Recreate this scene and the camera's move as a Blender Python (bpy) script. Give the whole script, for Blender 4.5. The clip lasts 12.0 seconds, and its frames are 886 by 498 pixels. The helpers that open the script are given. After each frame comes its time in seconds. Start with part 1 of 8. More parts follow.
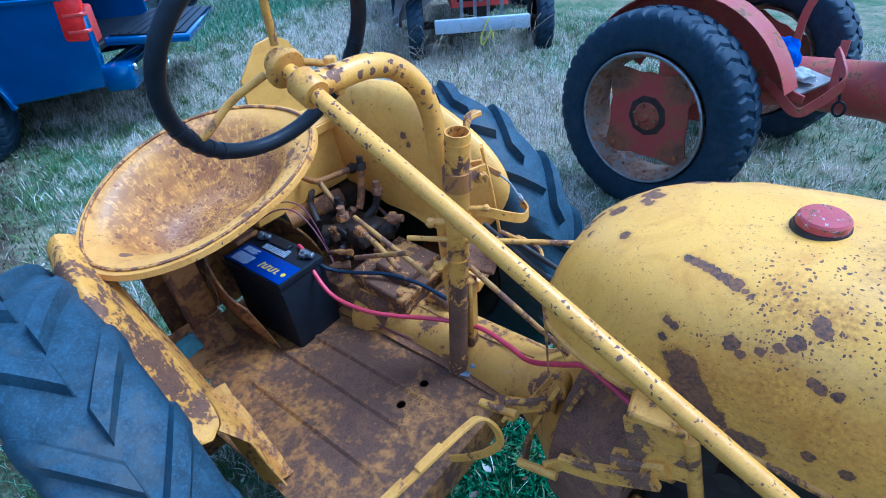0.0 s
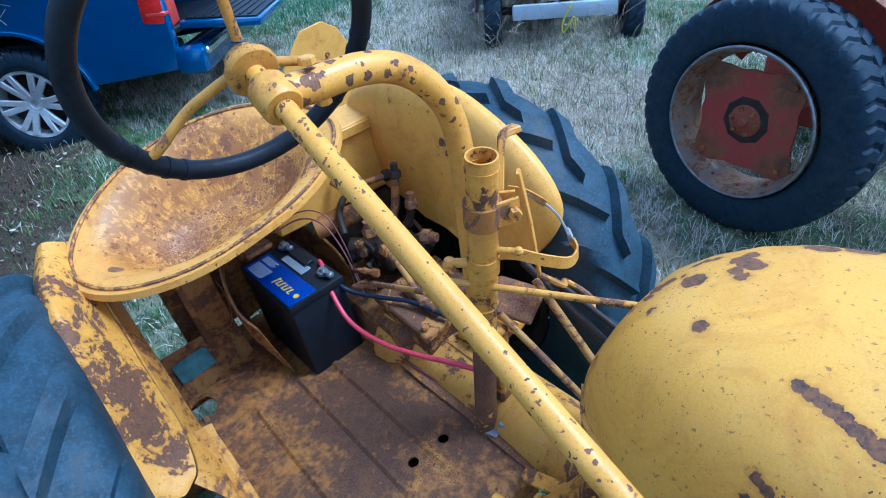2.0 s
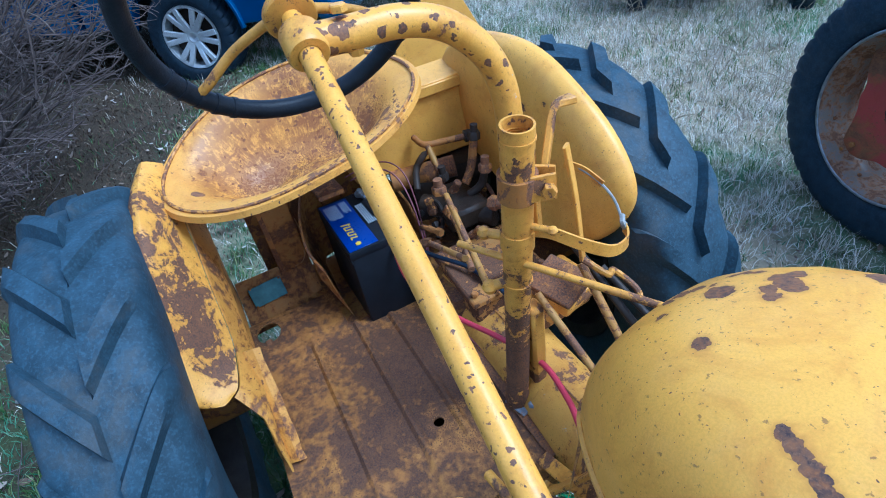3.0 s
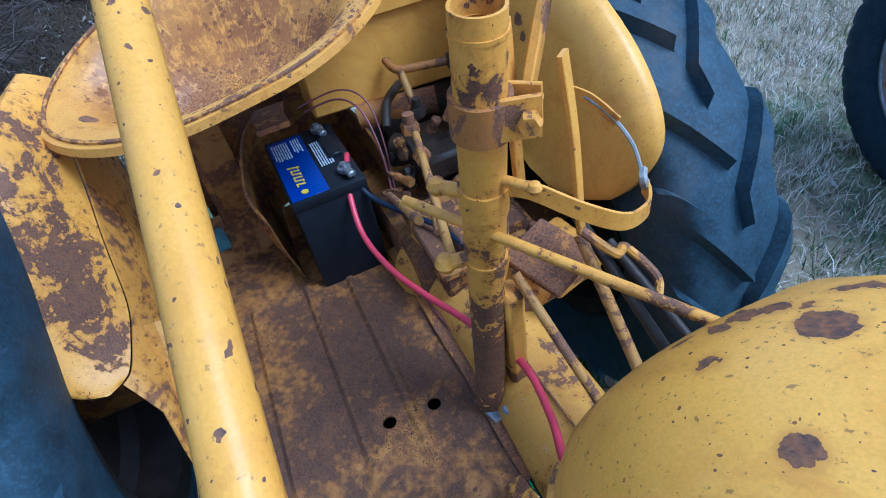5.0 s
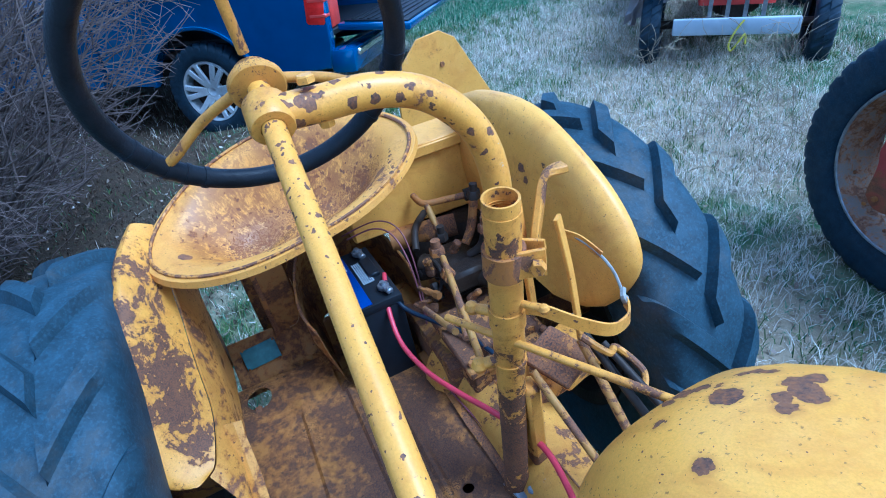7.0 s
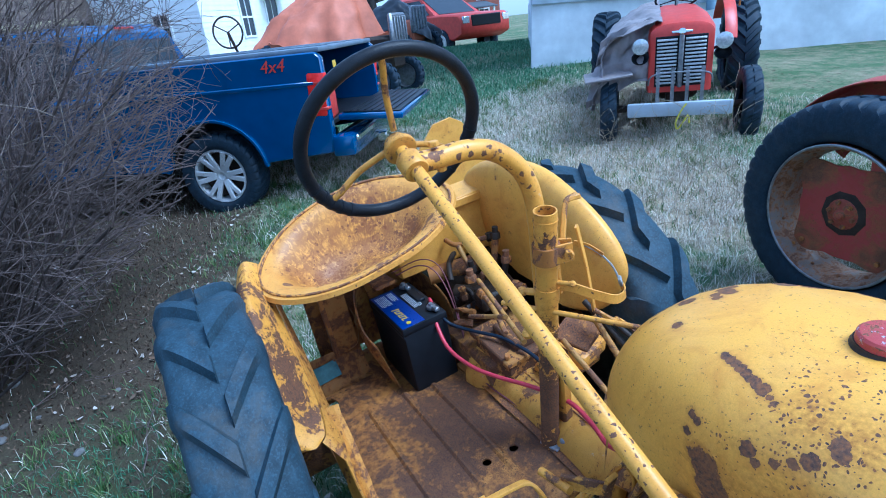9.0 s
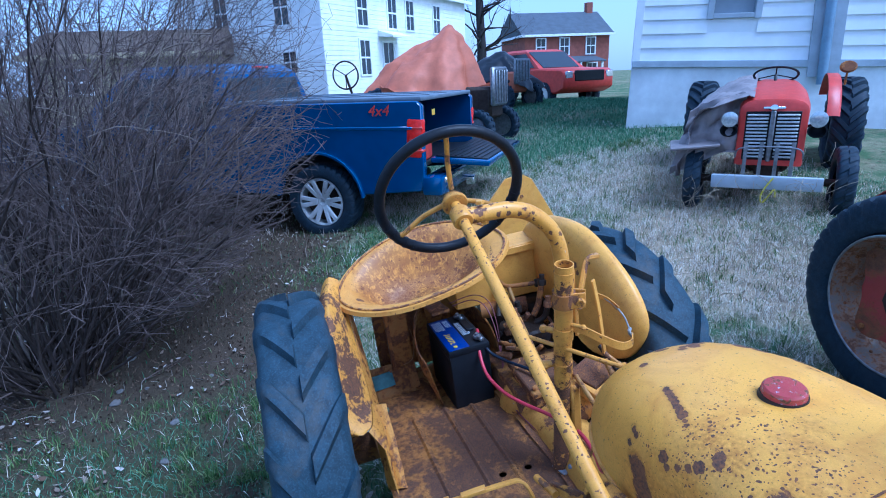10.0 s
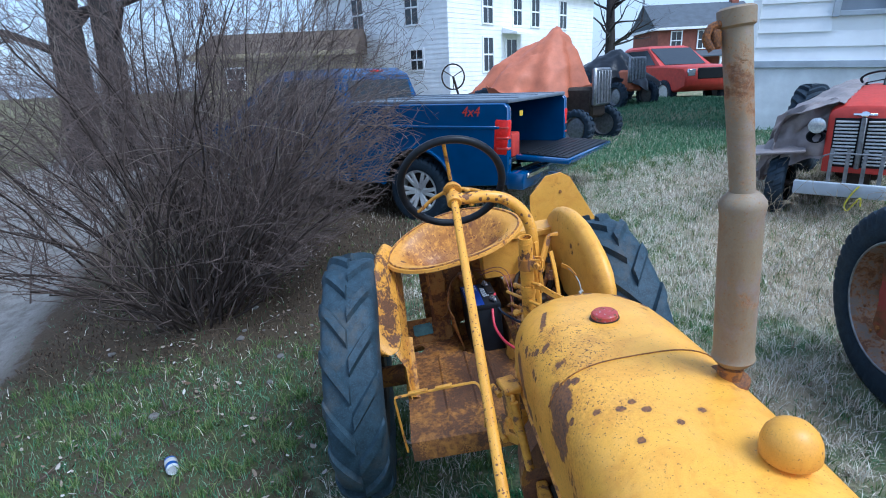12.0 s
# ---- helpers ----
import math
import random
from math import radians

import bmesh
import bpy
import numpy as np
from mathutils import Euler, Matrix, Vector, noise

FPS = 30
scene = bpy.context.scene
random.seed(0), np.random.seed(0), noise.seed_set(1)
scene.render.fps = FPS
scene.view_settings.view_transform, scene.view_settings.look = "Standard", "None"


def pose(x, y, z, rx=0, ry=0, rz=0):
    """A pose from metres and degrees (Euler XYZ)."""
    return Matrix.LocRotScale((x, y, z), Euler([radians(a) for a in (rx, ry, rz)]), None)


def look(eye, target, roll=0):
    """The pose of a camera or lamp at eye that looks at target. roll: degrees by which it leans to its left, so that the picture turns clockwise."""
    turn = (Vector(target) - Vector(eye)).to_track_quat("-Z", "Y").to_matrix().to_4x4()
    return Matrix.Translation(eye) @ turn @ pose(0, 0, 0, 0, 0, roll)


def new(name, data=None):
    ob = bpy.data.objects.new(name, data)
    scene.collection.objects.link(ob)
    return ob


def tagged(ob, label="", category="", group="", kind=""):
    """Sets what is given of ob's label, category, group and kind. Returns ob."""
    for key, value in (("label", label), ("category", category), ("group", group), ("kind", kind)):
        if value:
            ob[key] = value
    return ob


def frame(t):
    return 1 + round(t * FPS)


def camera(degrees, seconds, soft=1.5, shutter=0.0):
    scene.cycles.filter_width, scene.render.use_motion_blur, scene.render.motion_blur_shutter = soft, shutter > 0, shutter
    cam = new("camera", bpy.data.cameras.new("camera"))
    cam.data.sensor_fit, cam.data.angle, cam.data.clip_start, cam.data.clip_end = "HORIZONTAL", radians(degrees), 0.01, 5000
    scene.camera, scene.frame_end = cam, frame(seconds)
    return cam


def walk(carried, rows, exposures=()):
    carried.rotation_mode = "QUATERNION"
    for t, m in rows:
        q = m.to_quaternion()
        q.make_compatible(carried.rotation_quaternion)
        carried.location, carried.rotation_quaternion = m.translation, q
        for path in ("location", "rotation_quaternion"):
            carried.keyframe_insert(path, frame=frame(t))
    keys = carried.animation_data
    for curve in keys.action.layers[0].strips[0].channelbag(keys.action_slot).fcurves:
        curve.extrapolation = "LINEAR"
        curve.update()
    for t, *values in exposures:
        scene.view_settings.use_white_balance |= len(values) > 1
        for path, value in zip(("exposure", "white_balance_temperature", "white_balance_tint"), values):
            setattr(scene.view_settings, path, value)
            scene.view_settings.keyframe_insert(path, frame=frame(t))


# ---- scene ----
cam = camera(78.0, 12.0, soft=1.0)
PATH = [
    (0, (0.995, -0.805, 1.638), (-0.152, 0.451, 0.586), -4.32),
    (0.5, (0.952, -0.842, 1.652), (-0.205, 0.429, 0.630), -7.00),
    (1, (0.949, -0.751, 1.613), (-0.275, 0.456, 0.591), -3.48),
    (1.5, (0.918, -0.662, 1.593), (-0.376, 0.460, 0.559), -5.35),
    (2, (0.892, -0.559, 1.597), (-0.428, 0.492, 0.523), -5.45),
    (2.5, (0.926, -0.477, 1.577), (-0.509, 0.393, 0.490), -4.81),
    (3, (0.951, -0.437, 1.581), (-0.545, 0.217, 0.426), -5.36),
    (3.2, (0.937, -0.407, 1.568), (-0.529, 0.244, 0.373), -5.61),
    (4.8, (0.782, -0.258, 1.413), (-0.639, 0.298, 0.120), -4.52),
    (5, (0.770, -0.262, 1.423), (-0.641, 0.300, 0.121), -4.10),
    (5.5, (0.762, -0.253, 1.471), (-0.664, 0.352, 0.207), -3.83),
    (6, (0.777, -0.268, 1.528), (-0.683, 0.386, 0.328), -3.14),
    (6.5, (0.830, -0.294, 1.544), (-0.708, 0.342, 0.435), -6.29),
    (7, (0.905, -0.358, 1.581), (-0.694, 0.287, 0.568), -5.98),
    (7.5, (0.924, -0.429, 1.583), (-0.677, 0.340, 0.664), -4.70),
    (7.7, (0.930, -0.487, 1.608), (-0.676, 0.306, 0.719), -6.13),
    (9.3, (1.328, -0.764, 1.696), (-0.368, 0.044, 1.011), -6.16),
    (9.5, (1.400, -0.791, 1.730), (-0.340, -0.020, 1.114), -6.27),
    (10, (1.520, -0.733, 1.752), (-0.302, -0.168, 1.150), -2.43),
    (10.5, (1.812, -0.786, 1.811), (-0.072, -0.514, 1.197), -2.05),
    (11, (1.944, -0.702, 1.864), (0.017, -0.703, 1.330), -3.03),
    (11.5, (1.943, -0.581, 1.875), (0.025, -0.549, 1.308), 0.43),
    (12, (2.172, -0.488, 1.837), (0.271, -0.341, 1.235), -2.54),
]
EXPOSURES = [(0.0, 0.70, 3880, 4), (1.5, 0.66, 4100, 3), (3.0, 0.60, 4230, 3), (5.0, 0.42, 4180, 5), (7.5, 0.68, 3850, 2), (9.5, 0.56, 4350, 6), (10.1, 0.34, 4050, 12), (10.8, 0.50, 4300, 12), (11.4, 0.38, 4680, 9), (12.0, 0.41, 4980, 7)]
walk(cam, [(t, look(eye, target, roll)) for t, eye, target, roll in PATH], EXPOSURES)

# ---- light: an overcast evening ----
world = bpy.data.worlds.new("sky")
scene.world = world
world.use_nodes = True
wn, wl = world.node_tree.nodes, world.node_tree.links
sky = wn.new("ShaderNodeTexSky")
sky.sky_type = "NISHITA"
sky.sun_disc = False
sky.sun_elevation = radians(34)
sky.sun_rotation = radians(45)
sky.air_density, sky.dust_density, sky.ozone_density = 1.0, 2.0, 1.0
haze = wn.new("ShaderNodeMix")
haze.data_type = "RGBA"
haze.inputs[0].default_value, haze.inputs[7].default_value = 0.62, (4.6, 5.2, 6.2, 1)
wl.new(sky.outputs[0], haze.inputs[6])
wl.new(haze.outputs[2], wn["Background"].inputs[0])
wn["Background"].inputs[1].default_value = 0.135
sun = new("sun", bpy.data.lights.new("sun", "SUN"))
sun.data.energy, sun.data.angle, sun.data.color = 2.7, radians(28), (1.0, 0.965, 0.91)
sun.matrix_world = look((3, 3, 7), (0, 0, 0))


# ---- materials ----
def nodes_of(name, rough=0.6, metal=0.0):
    m = bpy.data.materials.new(name)
    m.use_nodes = True
    n, l = m.node_tree.nodes, m.node_tree.links
    b = n["Principled BSDF"]
    b.inputs["Roughness"].default_value, b.inputs["Metallic"].default_value = rough, metal
    return m, n, l, b


def coords(n, l, local=True):
    c = n.new("ShaderNodeTexCoord")
    return c.outputs["Object"]


def noise_tex(n, l, vec, scale, detail=6.0, rough=0.6, distort=0.0):
    t = n.new("ShaderNodeTexNoise")
    t.inputs["Scale"].default_value, t.inputs["Detail"].default_value = scale, detail
    t.inputs["Roughness"].default_value, t.inputs["Distortion"].default_value = rough, distort
    l.new(vec, t.inputs["Vector"])
    return t.outputs["Fac"]


def ramp(n, l, fac, *stops):
    r = n.new("ShaderNodeValToRGB")
    e = r.color_ramp.elements
    while len(e) < len(stops):
        e.new(0.5)
    for s, (p, c) in zip(e, stops):
        s.position = p
        s.color = (c, c, c, 1) if isinstance(c, (int, float)) else (*c, 1)
    l.new(fac, r.inputs[0])
    return r.outputs[0]


def math_node(n, l, op, a, b=None, c=None):
    t = n.new("ShaderNodeMath")
    t.operation = op
    for i, v in enumerate((a, b, c)):
        if v is None:
            continue
        if isinstance(v, (int, float)):
            t.inputs[i].default_value = v
        else:
            l.new(v, t.inputs[i])
    return t.outputs[0]


def mix(n, l, fac, a, b, blend="MIX"):
    t = n.new("ShaderNodeMix")
    t.data_type, t.blend_type = "RGBA", blend
    for i, v in ((0, fac), (6, a), (7, b)):
        if isinstance(v, tuple):
            t.inputs[i].default_value = (*v, 1)
        elif isinstance(v, (int, float)):
            t.inputs[i].default_value = v
        else:
            l.new(v, t.inputs[i])
    return t.outputs[2]


def bump(n, l, b, height, strength=0.3, dist=0.004):
    t = n.new("ShaderNodeBump")
    t.inputs["Strength"].default_value, t.inputs["Distance"].default_value = strength, dist
    l.new(height, t.inputs["Height"])
    l.new(t.outputs[0], b.inputs["Normal"])


def plain(name, color, rough=0.6, metal=0.0, vary=0.25, scale=14.0, bumps=0.15):
    """A surface of one colour with grime at two scales."""
    m, n, l, b = nodes_of(name, rough, metal)
    v = coords(n, l)
    big, small = noise_tex(n, l, v, scale), noise_tex(n, l, v, scale * 7)
    dark = tuple(c * (1 - vary) for c in color)
    light = tuple(min(1, c * (1 + vary * 0.7)) for c in color)
    col = mix(n, l, ramp(n, l, big, (0.3, 0.0), (0.7, 1.0)), dark, light)
    col = mix(n, l, math_node(n, l, "MULTIPLY", small, vary * 0.8), col, tuple(c * 0.55 for c in color))
    l.new(col, b.inputs["Base Color"])
    l.new(math_node(n, l, "MULTIPLY_ADD", small, 0.25, rough - 0.12), b.inputs["Roughness"])
    if max(color) < 0.12 and rough > 0.35:
        b.inputs["Specular IOR Level"].default_value = 0.22
    bump(n, l, b, small, bumps, 0.002)
    return m


def rusty(name, paint, patches=0.62, dots=0.62, orange=0.3, scale=8.0, rough=0.42, spots=(), grime=0.25, fine=0.0, cell=6.0, big_dot=0.36, zones=(), stain=(), wear=0.65, pale=0.0, bare=(), dust=(), ragged=0.22, tone=1.0, edge=0.008):
    """Old paint, chipped through to rust. patches, dots: thresholds (lower: more). spots: bare places x, y, z, size."""
    m, n, l, b = nodes_of(name, rough)
    v = coords(n, l)
    big = noise_tex(n, l, v, scale, 8, 0.68, 0.6)
    mid = noise_tex(n, l, v, scale * 5.5, 6, 0.6)
    tiny = noise_tex(n, l, v, scale * 30, 4, 0.6)
    where = noise_tex(n, l, v, scale * 0.45, 3, 0.5)
    field = math_node(n, l, "MULTIPLY_ADD", math_node(n, l, "SUBTRACT", mid, 0.5), ragged, big)
    field = math_node(n, l, "MULTIPLY_ADD", math_node(n, l, "SUBTRACT", tiny, 0.5), 0.10, field)
    for x, y, z, r, gain in bare:
        d = n.new("ShaderNodeVectorMath")
        d.operation = "DISTANCE"
        l.new(v, d.inputs[0])
        d.inputs[1].default_value = (x, y, z)
        field = math_node(n, l, "ADD", field, ramp(n, l, d.outputs["Value"], (r * 0.3, gain), (r, 0.0)))
    mask = ramp(n, l, field, (patches - edge, 0.0), (patches + edge, 1.0))
    vor = n.new("ShaderNodeTexVoronoi")
    vor.inputs["Scale"].default_value = scale * cell
    wob = n.new("ShaderNodeMixRGB")
    wob.inputs[0].default_value = 0.014
    l.new(v, wob.inputs[1])
    nt = n.new("ShaderNodeTexNoise")
    nt.inputs["Scale"].default_value = scale * 12
    l.new(v, nt.inputs["Vector"])
    l.new(nt.outputs["Color"], wob.inputs[2])
    l.new(wob.outputs[0], vor.inputs["Vector"])
    many = math_node(n, l, "MULTIPLY_ADD", where, 0.75, math_node(n, l, "MULTIPLY", mid, 0.25))
    for x, y, z, r, gain in zones:
        d = n.new("ShaderNodeVectorMath")
        d.operation = "DISTANCE"
        l.new(v, d.inputs[0])
        d.inputs[1].default_value = (x, y, z)
        many = math_node(n, l, "ADD", many, ramp(n, l, d.outputs["Value"], (r * 0.2, gain), (r, 0.0)))
    size = ramp(n, l, many, (dots - 0.1, 0.0), (dots + 0.22, big_dot))
    pick = n.new("ShaderNodeSeparateXYZ")
    l.new(vor.outputs["Color"], pick.inputs[0])
    size = math_node(n, l, "MULTIPLY", size, ramp(n, l, pick.outputs[0], (0.25, 0.0), (0.45, 0.5), (1.0, 1.0)))
    chip = math_node(n, l, "LESS_THAN", vor.outputs["Distance"], size)
    mask = math_node(n, l, "MAXIMUM", mask, chip)
    halo = ramp(n, l, field, (patches - 0.09, 0.0), (patches, 0.75))
    ragged = n.new("ShaderNodeTexNoise")
    ragged.inputs["Scale"].default_value, ragged.inputs["Detail"].default_value = 110.0, 6.0
    l.new(v, ragged.inputs["Vector"])
    bent = n.new("ShaderNodeVectorMath")
    bent.operation = "MULTIPLY_ADD"
    l.new(ragged.outputs["Color"], bent.inputs[0])
    bent.inputs[1].default_value = (0.012, 0.012, 0.012)
    l.new(v, bent.inputs[2])
    near = None
    for x, y, z, r in spots:
        d = n.new("ShaderNodeVectorMath")
        d.operation = "DISTANCE"
        l.new(bent.outputs[0], d.inputs[0])
        d.inputs[1].default_value = (x + 0.006, y + 0.006, z + 0.006)
        gap = math_node(n, l, "SUBTRACT", d.outputs["Value"], r * 0.85)
        near = gap if near is None else math_node(n, l, "MINIMUM", near, gap)
    if near is not None:
        mask = math_node(n, l, "MAXIMUM", mask, math_node(n, l, "LESS_THAN", near, 0.0))
        halo = math_node(n, l, "MAXIMUM", halo, ramp(n, l, near, (0.0, 0.45), (0.006, 0.0)))
    for x, y, z, r, gain in stain:
        d = n.new("ShaderNodeVectorMath")
        d.operation = "DISTANCE"
        l.new(bent.outputs[0], d.inputs[0])
        d.inputs[1].default_value = (x + 0.009, y + 0.009, z + 0.009)
        film = math_node(n, l, "MULTIPLY", ramp(n, l, d.outputs["Value"], (0.0, gain), (r, 0.0)), ramp(n, l, tiny, (0.35, 0.1), (0.62, 1.0)))
        halo = math_node(n, l, "MAXIMUM", halo, film)
    if fine:
        speck = ramp(n, l, math_node(n, l, "MULTIPLY_ADD", where, 0.6, math_node(n, l, "MULTIPLY", tiny, 0.5)), (fine, 0.0), (fine + 0.03, 1.0))
        mask = math_node(n, l, "MAXIMUM", mask, speck)
    faded = mix(n, l, ramp(n, l, where, (0.3, 0.0), (0.75, 1.0)), tuple(c * 0.9 for c in paint), tuple(min(1, c * 1.12) for c in paint))
    soiled = noise_tex(n, l, v, scale * 1.7, 9, 0.72, 0.8)
    faded = mix(n, l, math_node(n, l, "MULTIPLY", ramp(n, l, soiled, (0.47, 0.0), (0.72, 1.0)), wear), faded, (paint[0] * 0.70, paint[1] * 0.52, paint[2] * 0.45))
    chalk = noise_tex(n, l, v, scale * 2.6, 8, 0.7)
    faded = mix(n, l, math_node(n, l, "MULTIPLY", ramp(n, l, chalk, (0.5, 0.0), (0.75, 1.0)), wear * 0.6), faded, (min(0.9, paint[0] * 1.08), min(0.9, paint[1] * 1.16), min(0.9, paint[2] * 2.2)))
    faded = mix(n, l, math_node(n, l, "MULTIPLY", ramp(n, l, tiny, (0.63, 0.0), (0.68, 1.0)), wear), faded, (0.20, 0.09, 0.035))
    for x, y, z, r, gain in dust:
        d = n.new("ShaderNodeVectorMath")
        d.operation = "DISTANCE"
        l.new(v, d.inputs[0])
        d.inputs[1].default_value = (x, y, z)
        faded = mix(n, l, math_node(n, l, "MULTIPLY", ramp(n, l, d.outputs["Value"], (0.0, gain), (r, 0.0)), ramp(n, l, soiled, (0.3, 0.3), (0.6, 1.0))), faded, (0.33, 0.27, 0.20))
    if pale:
        faded = mix(n, l, ramp(n, l, chalk, (pale, 0.0), (pale + 0.012, 1.0)), faded, (0.48, 0.54, 0.62))
    faded = mix(n, l, math_node(n, l, "MULTIPLY", tiny, grime), faded, (0.33, 0.15, 0.035))
    faded = mix(n, l, math_node(n, l, "MULTIPLY", halo, orange * 1.6), faded, (0.44, 0.17, 0.022))
    rust = mix(n, l, ramp(n, l, mid, (0.35, 0.0), (0.7, 1.0)), tuple(c * tone for c in (0.085, 0.043, 0.029)), tuple(c * tone for c in (0.175, 0.083, 0.040)))
    rust = mix(n, l, math_node(n, l, "MULTIPLY", ramp(n, l, tiny, (0.45, 0.0), (0.65, 1.0)), orange), rust, tuple(c * tone for c in (0.34, 0.125, 0.03)))
    rust = mix(n, l, ramp(n, l, soiled, (0.5, 0.0), (0.62, 0.7)), rust, tuple(c * tone for c in (0.25, 0.108, 0.040)))
    rust = mix(n, l, ramp(n, l, tiny, (0.30, 0.8), (0.42, 0.0)), rust, (0.035, 0.022, 0.022))
    grain = noise_tex(n, l, v, 420.0, 3, 0.7)
    faded = mix(n, l, math_node(n, l, "MULTIPLY", ramp(n, l, grain, (0.35, 1.0), (0.60, 0.0)), 0.28), faded, tuple(c * 0.62 for c in paint))
    rust = mix(n, l, math_node(n, l, "MULTIPLY", ramp(n, l, grain, (0.52, 0.0), (0.70, 1.0)), 0.5), rust, tuple(c * tone for c in (0.30, 0.15, 0.075)))
    l.new(mix(n, l, mask, faded, rust), b.inputs["Base Color"])
    b.inputs["Specular IOR Level"].default_value = 0.40
    l.new(math_node(n, l, "MULTIPLY_ADD", mask, 0.3, rough), b.inputs["Roughness"])
    height = math_node(n, l, "SUBTRACT", math_node(n, l, "MULTIPLY", tiny, 0.22), mask)
    bump(n, l, b, height, 0.5, 0.0025)
    return m


YELLOW = (0.78, 0.375, 0.042)
M_HOOD = rusty("hood_paint", (0.86, 0.425, 0.05), 0.74, 0.565, 0.7, 5.0, 0.36, grime=0.08, cell=34.0, big_dot=0.46, wear=0.75, ragged=0.34, bare=[(0.603, 0.030, 1.045, 0.05, 0.34), (0.610, 0.015, 1.00, 0.05, 0.25), (0.862, -0.087, 1.09, 0.05, 0.25), (0.885, -0.087, 1.045, 0.05, 0.28), (0.92, -0.088, 1.01, 0.045, 0.28), (0.965, -0.088, 1.0, 0.035, 0.24), (0.99, -0.04, 1.204, 0.03, 0.20), (0.955, -0.03, 1.207, 0.03, 0.16), (1.18, -0.055, 1.19, 0.07, 0.22), (1.225, -0.070, 1.155, 0.085, 0.24), (1.27, -0.080, 1.12, 0.075, 0.22), (1.33, -0.084, 1.07, 0.06, 0.18), (1.10, -0.03, 1.212, 0.035, 0.20), (0.80, 0.25, 1.19, 0.06, 0.22), (0.90, 0.26, 1.195, 0.06, 0.18)], spots=[
    (0.640, 0.058, 1.163, 0.014), (0.630, 0.052, 1.155, 0.010), (0.715, 0.036, 1.194, 0.011), (0.618, 0.112, 1.150, 0.017), (0.626, 0.126, 1.157, 0.016), (0.618, 0.093, 1.148, 0.014), (0.605, 0.075, 1.13, 0.014),
    (0.664, 0.119, 1.180, 0.020), (0.643, 0.134, 1.168, 0.010), (0.649, 0.177, 1.169, 0.013), (0.642, 0.166, 1.166, 0.013), (0.661, 0.181, 1.175, 0.012), (0.694, 0.170, 1.193, 0.015), (0.708, 0.162, 1.197, 0.016),
    (0.718, 0.158, 1.201, 0.014), (0.700, 0.186, 1.192, 0.013), (0.702, 0.141, 1.197, 0.011), (0.715, 0.131, 1.200, 0.010), (0.622, 0.191, 1.147, 0.012), (0.76, 0.235, 1.195, 0.022), (0.80, 0.25, 1.195, 0.020), (0.86, 0.262, 1.195, 0.018),
    (0.824, 0.003, 1.210, 0.0085), (0.834, 0.000, 1.211, 0.0085), (0.844, -0.003, 1.212, 0.0085), (0.854, -0.007, 1.212, 0.0085), (0.863, -0.011, 1.212, 0.0085), (0.872, -0.014, 1.211, 0.0085), (0.881, -0.017, 1.210, 0.0085), (0.892, -0.020, 1.209, 0.011), (0.905, -0.026, 1.207, 0.006), (0.914, -0.030, 1.205, 0.005),
    (0.828, -0.069, 1.154, 0.008), (0.838, -0.071, 1.151, 0.008), (0.828, -0.078, 1.129, 0.008), (0.911, -0.073, 1.158, 0.0125), (0.925, -0.077, 1.149, 0.008), (0.944, -0.072, 1.161, 0.008), (0.962, -0.068, 1.172, 0.008), (0.976, -0.061, 1.184, 0.012), (0.992, -0.040, 1.204, 0.012), (0.998, -0.045, 1.201, 0.012),
    
    (1.006, -0.079, 1.149, 0.009), (1.015, -0.080, 1.145, 0.009), (1.032, -0.080, 1.144, 0.008), (1.071, -0.089, 1.031, 0.011), (1.029, -0.089, 1.034, 0.010), (1.165, -0.040, 1.206, 0.013), (1.175, -0.025, 1.215, 0.012), (1.26, -0.06, 1.18, 0.010),
    (1.29, -0.02, 1.212, 0.010), (1.31, 0.02, 1.225, 0.011), (1.30, 0.045, 1.23, 0.009), (1.33, 0.06, 1.232, 0.010), (1.38, 0.10, 1.232, 0.008), (1.36, 0.15, 1.23, 0.009), (1.40, 0.02, 1.222, 0.010), (1.215, 0.265, 1.19, 0.018)],
    zones=[(0.97, -0.03, 1.20, 0.11, 0.20), (1.07, 0.03, 1.23, 0.12, 0.20), (0.86, -0.08, 1.13, 0.06, 0.14), (1.30, 0.02, 1.22, 0.2, 0.12)],
    stain=[(0.90, -0.088, 1.02, 0.16, 0.55), (1.05, -0.088, 1.06, 0.16, 0.5), (0.97, -0.06, 1.17, 0.10, 0.5), (0.60, 0.10, 1.10, 0.09, 0.5), (0.955, -0.030, 1.207, 0.050, 1.0), (0.995, -0.035, 1.205, 0.060, 1.0), (1.045, 0.045, 1.228, 0.050, 0.7), (1.02, 0.09, 1.235, 0.040, 0.6), (0.89, -0.085, 1.07, 0.08, 1.0), (0.96, -0.08, 1.12, 0.09, 0.8), (1.22, -0.075, 1.14, 0.15, 1.0), (1.30, -0.08, 1.10, 0.13, 0.9), (1.12, -0.02, 1.215, 0.08, 0.7), (1.30, 0.02, 1.225, 0.10, 0.5), (1.03, -0.085, 1.10, 0.08, 0.6)])
M_YEL = rusty("yellow_paint", YELLOW, 0.62, 0.54, 0.5, 10.0, ragged=0.34, cell=7.0, big_dot=0.5)
M_YEL2 = rusty("yellow_paint_worn", YELLOW, 0.55, 0.52, 0.55, 10.0)
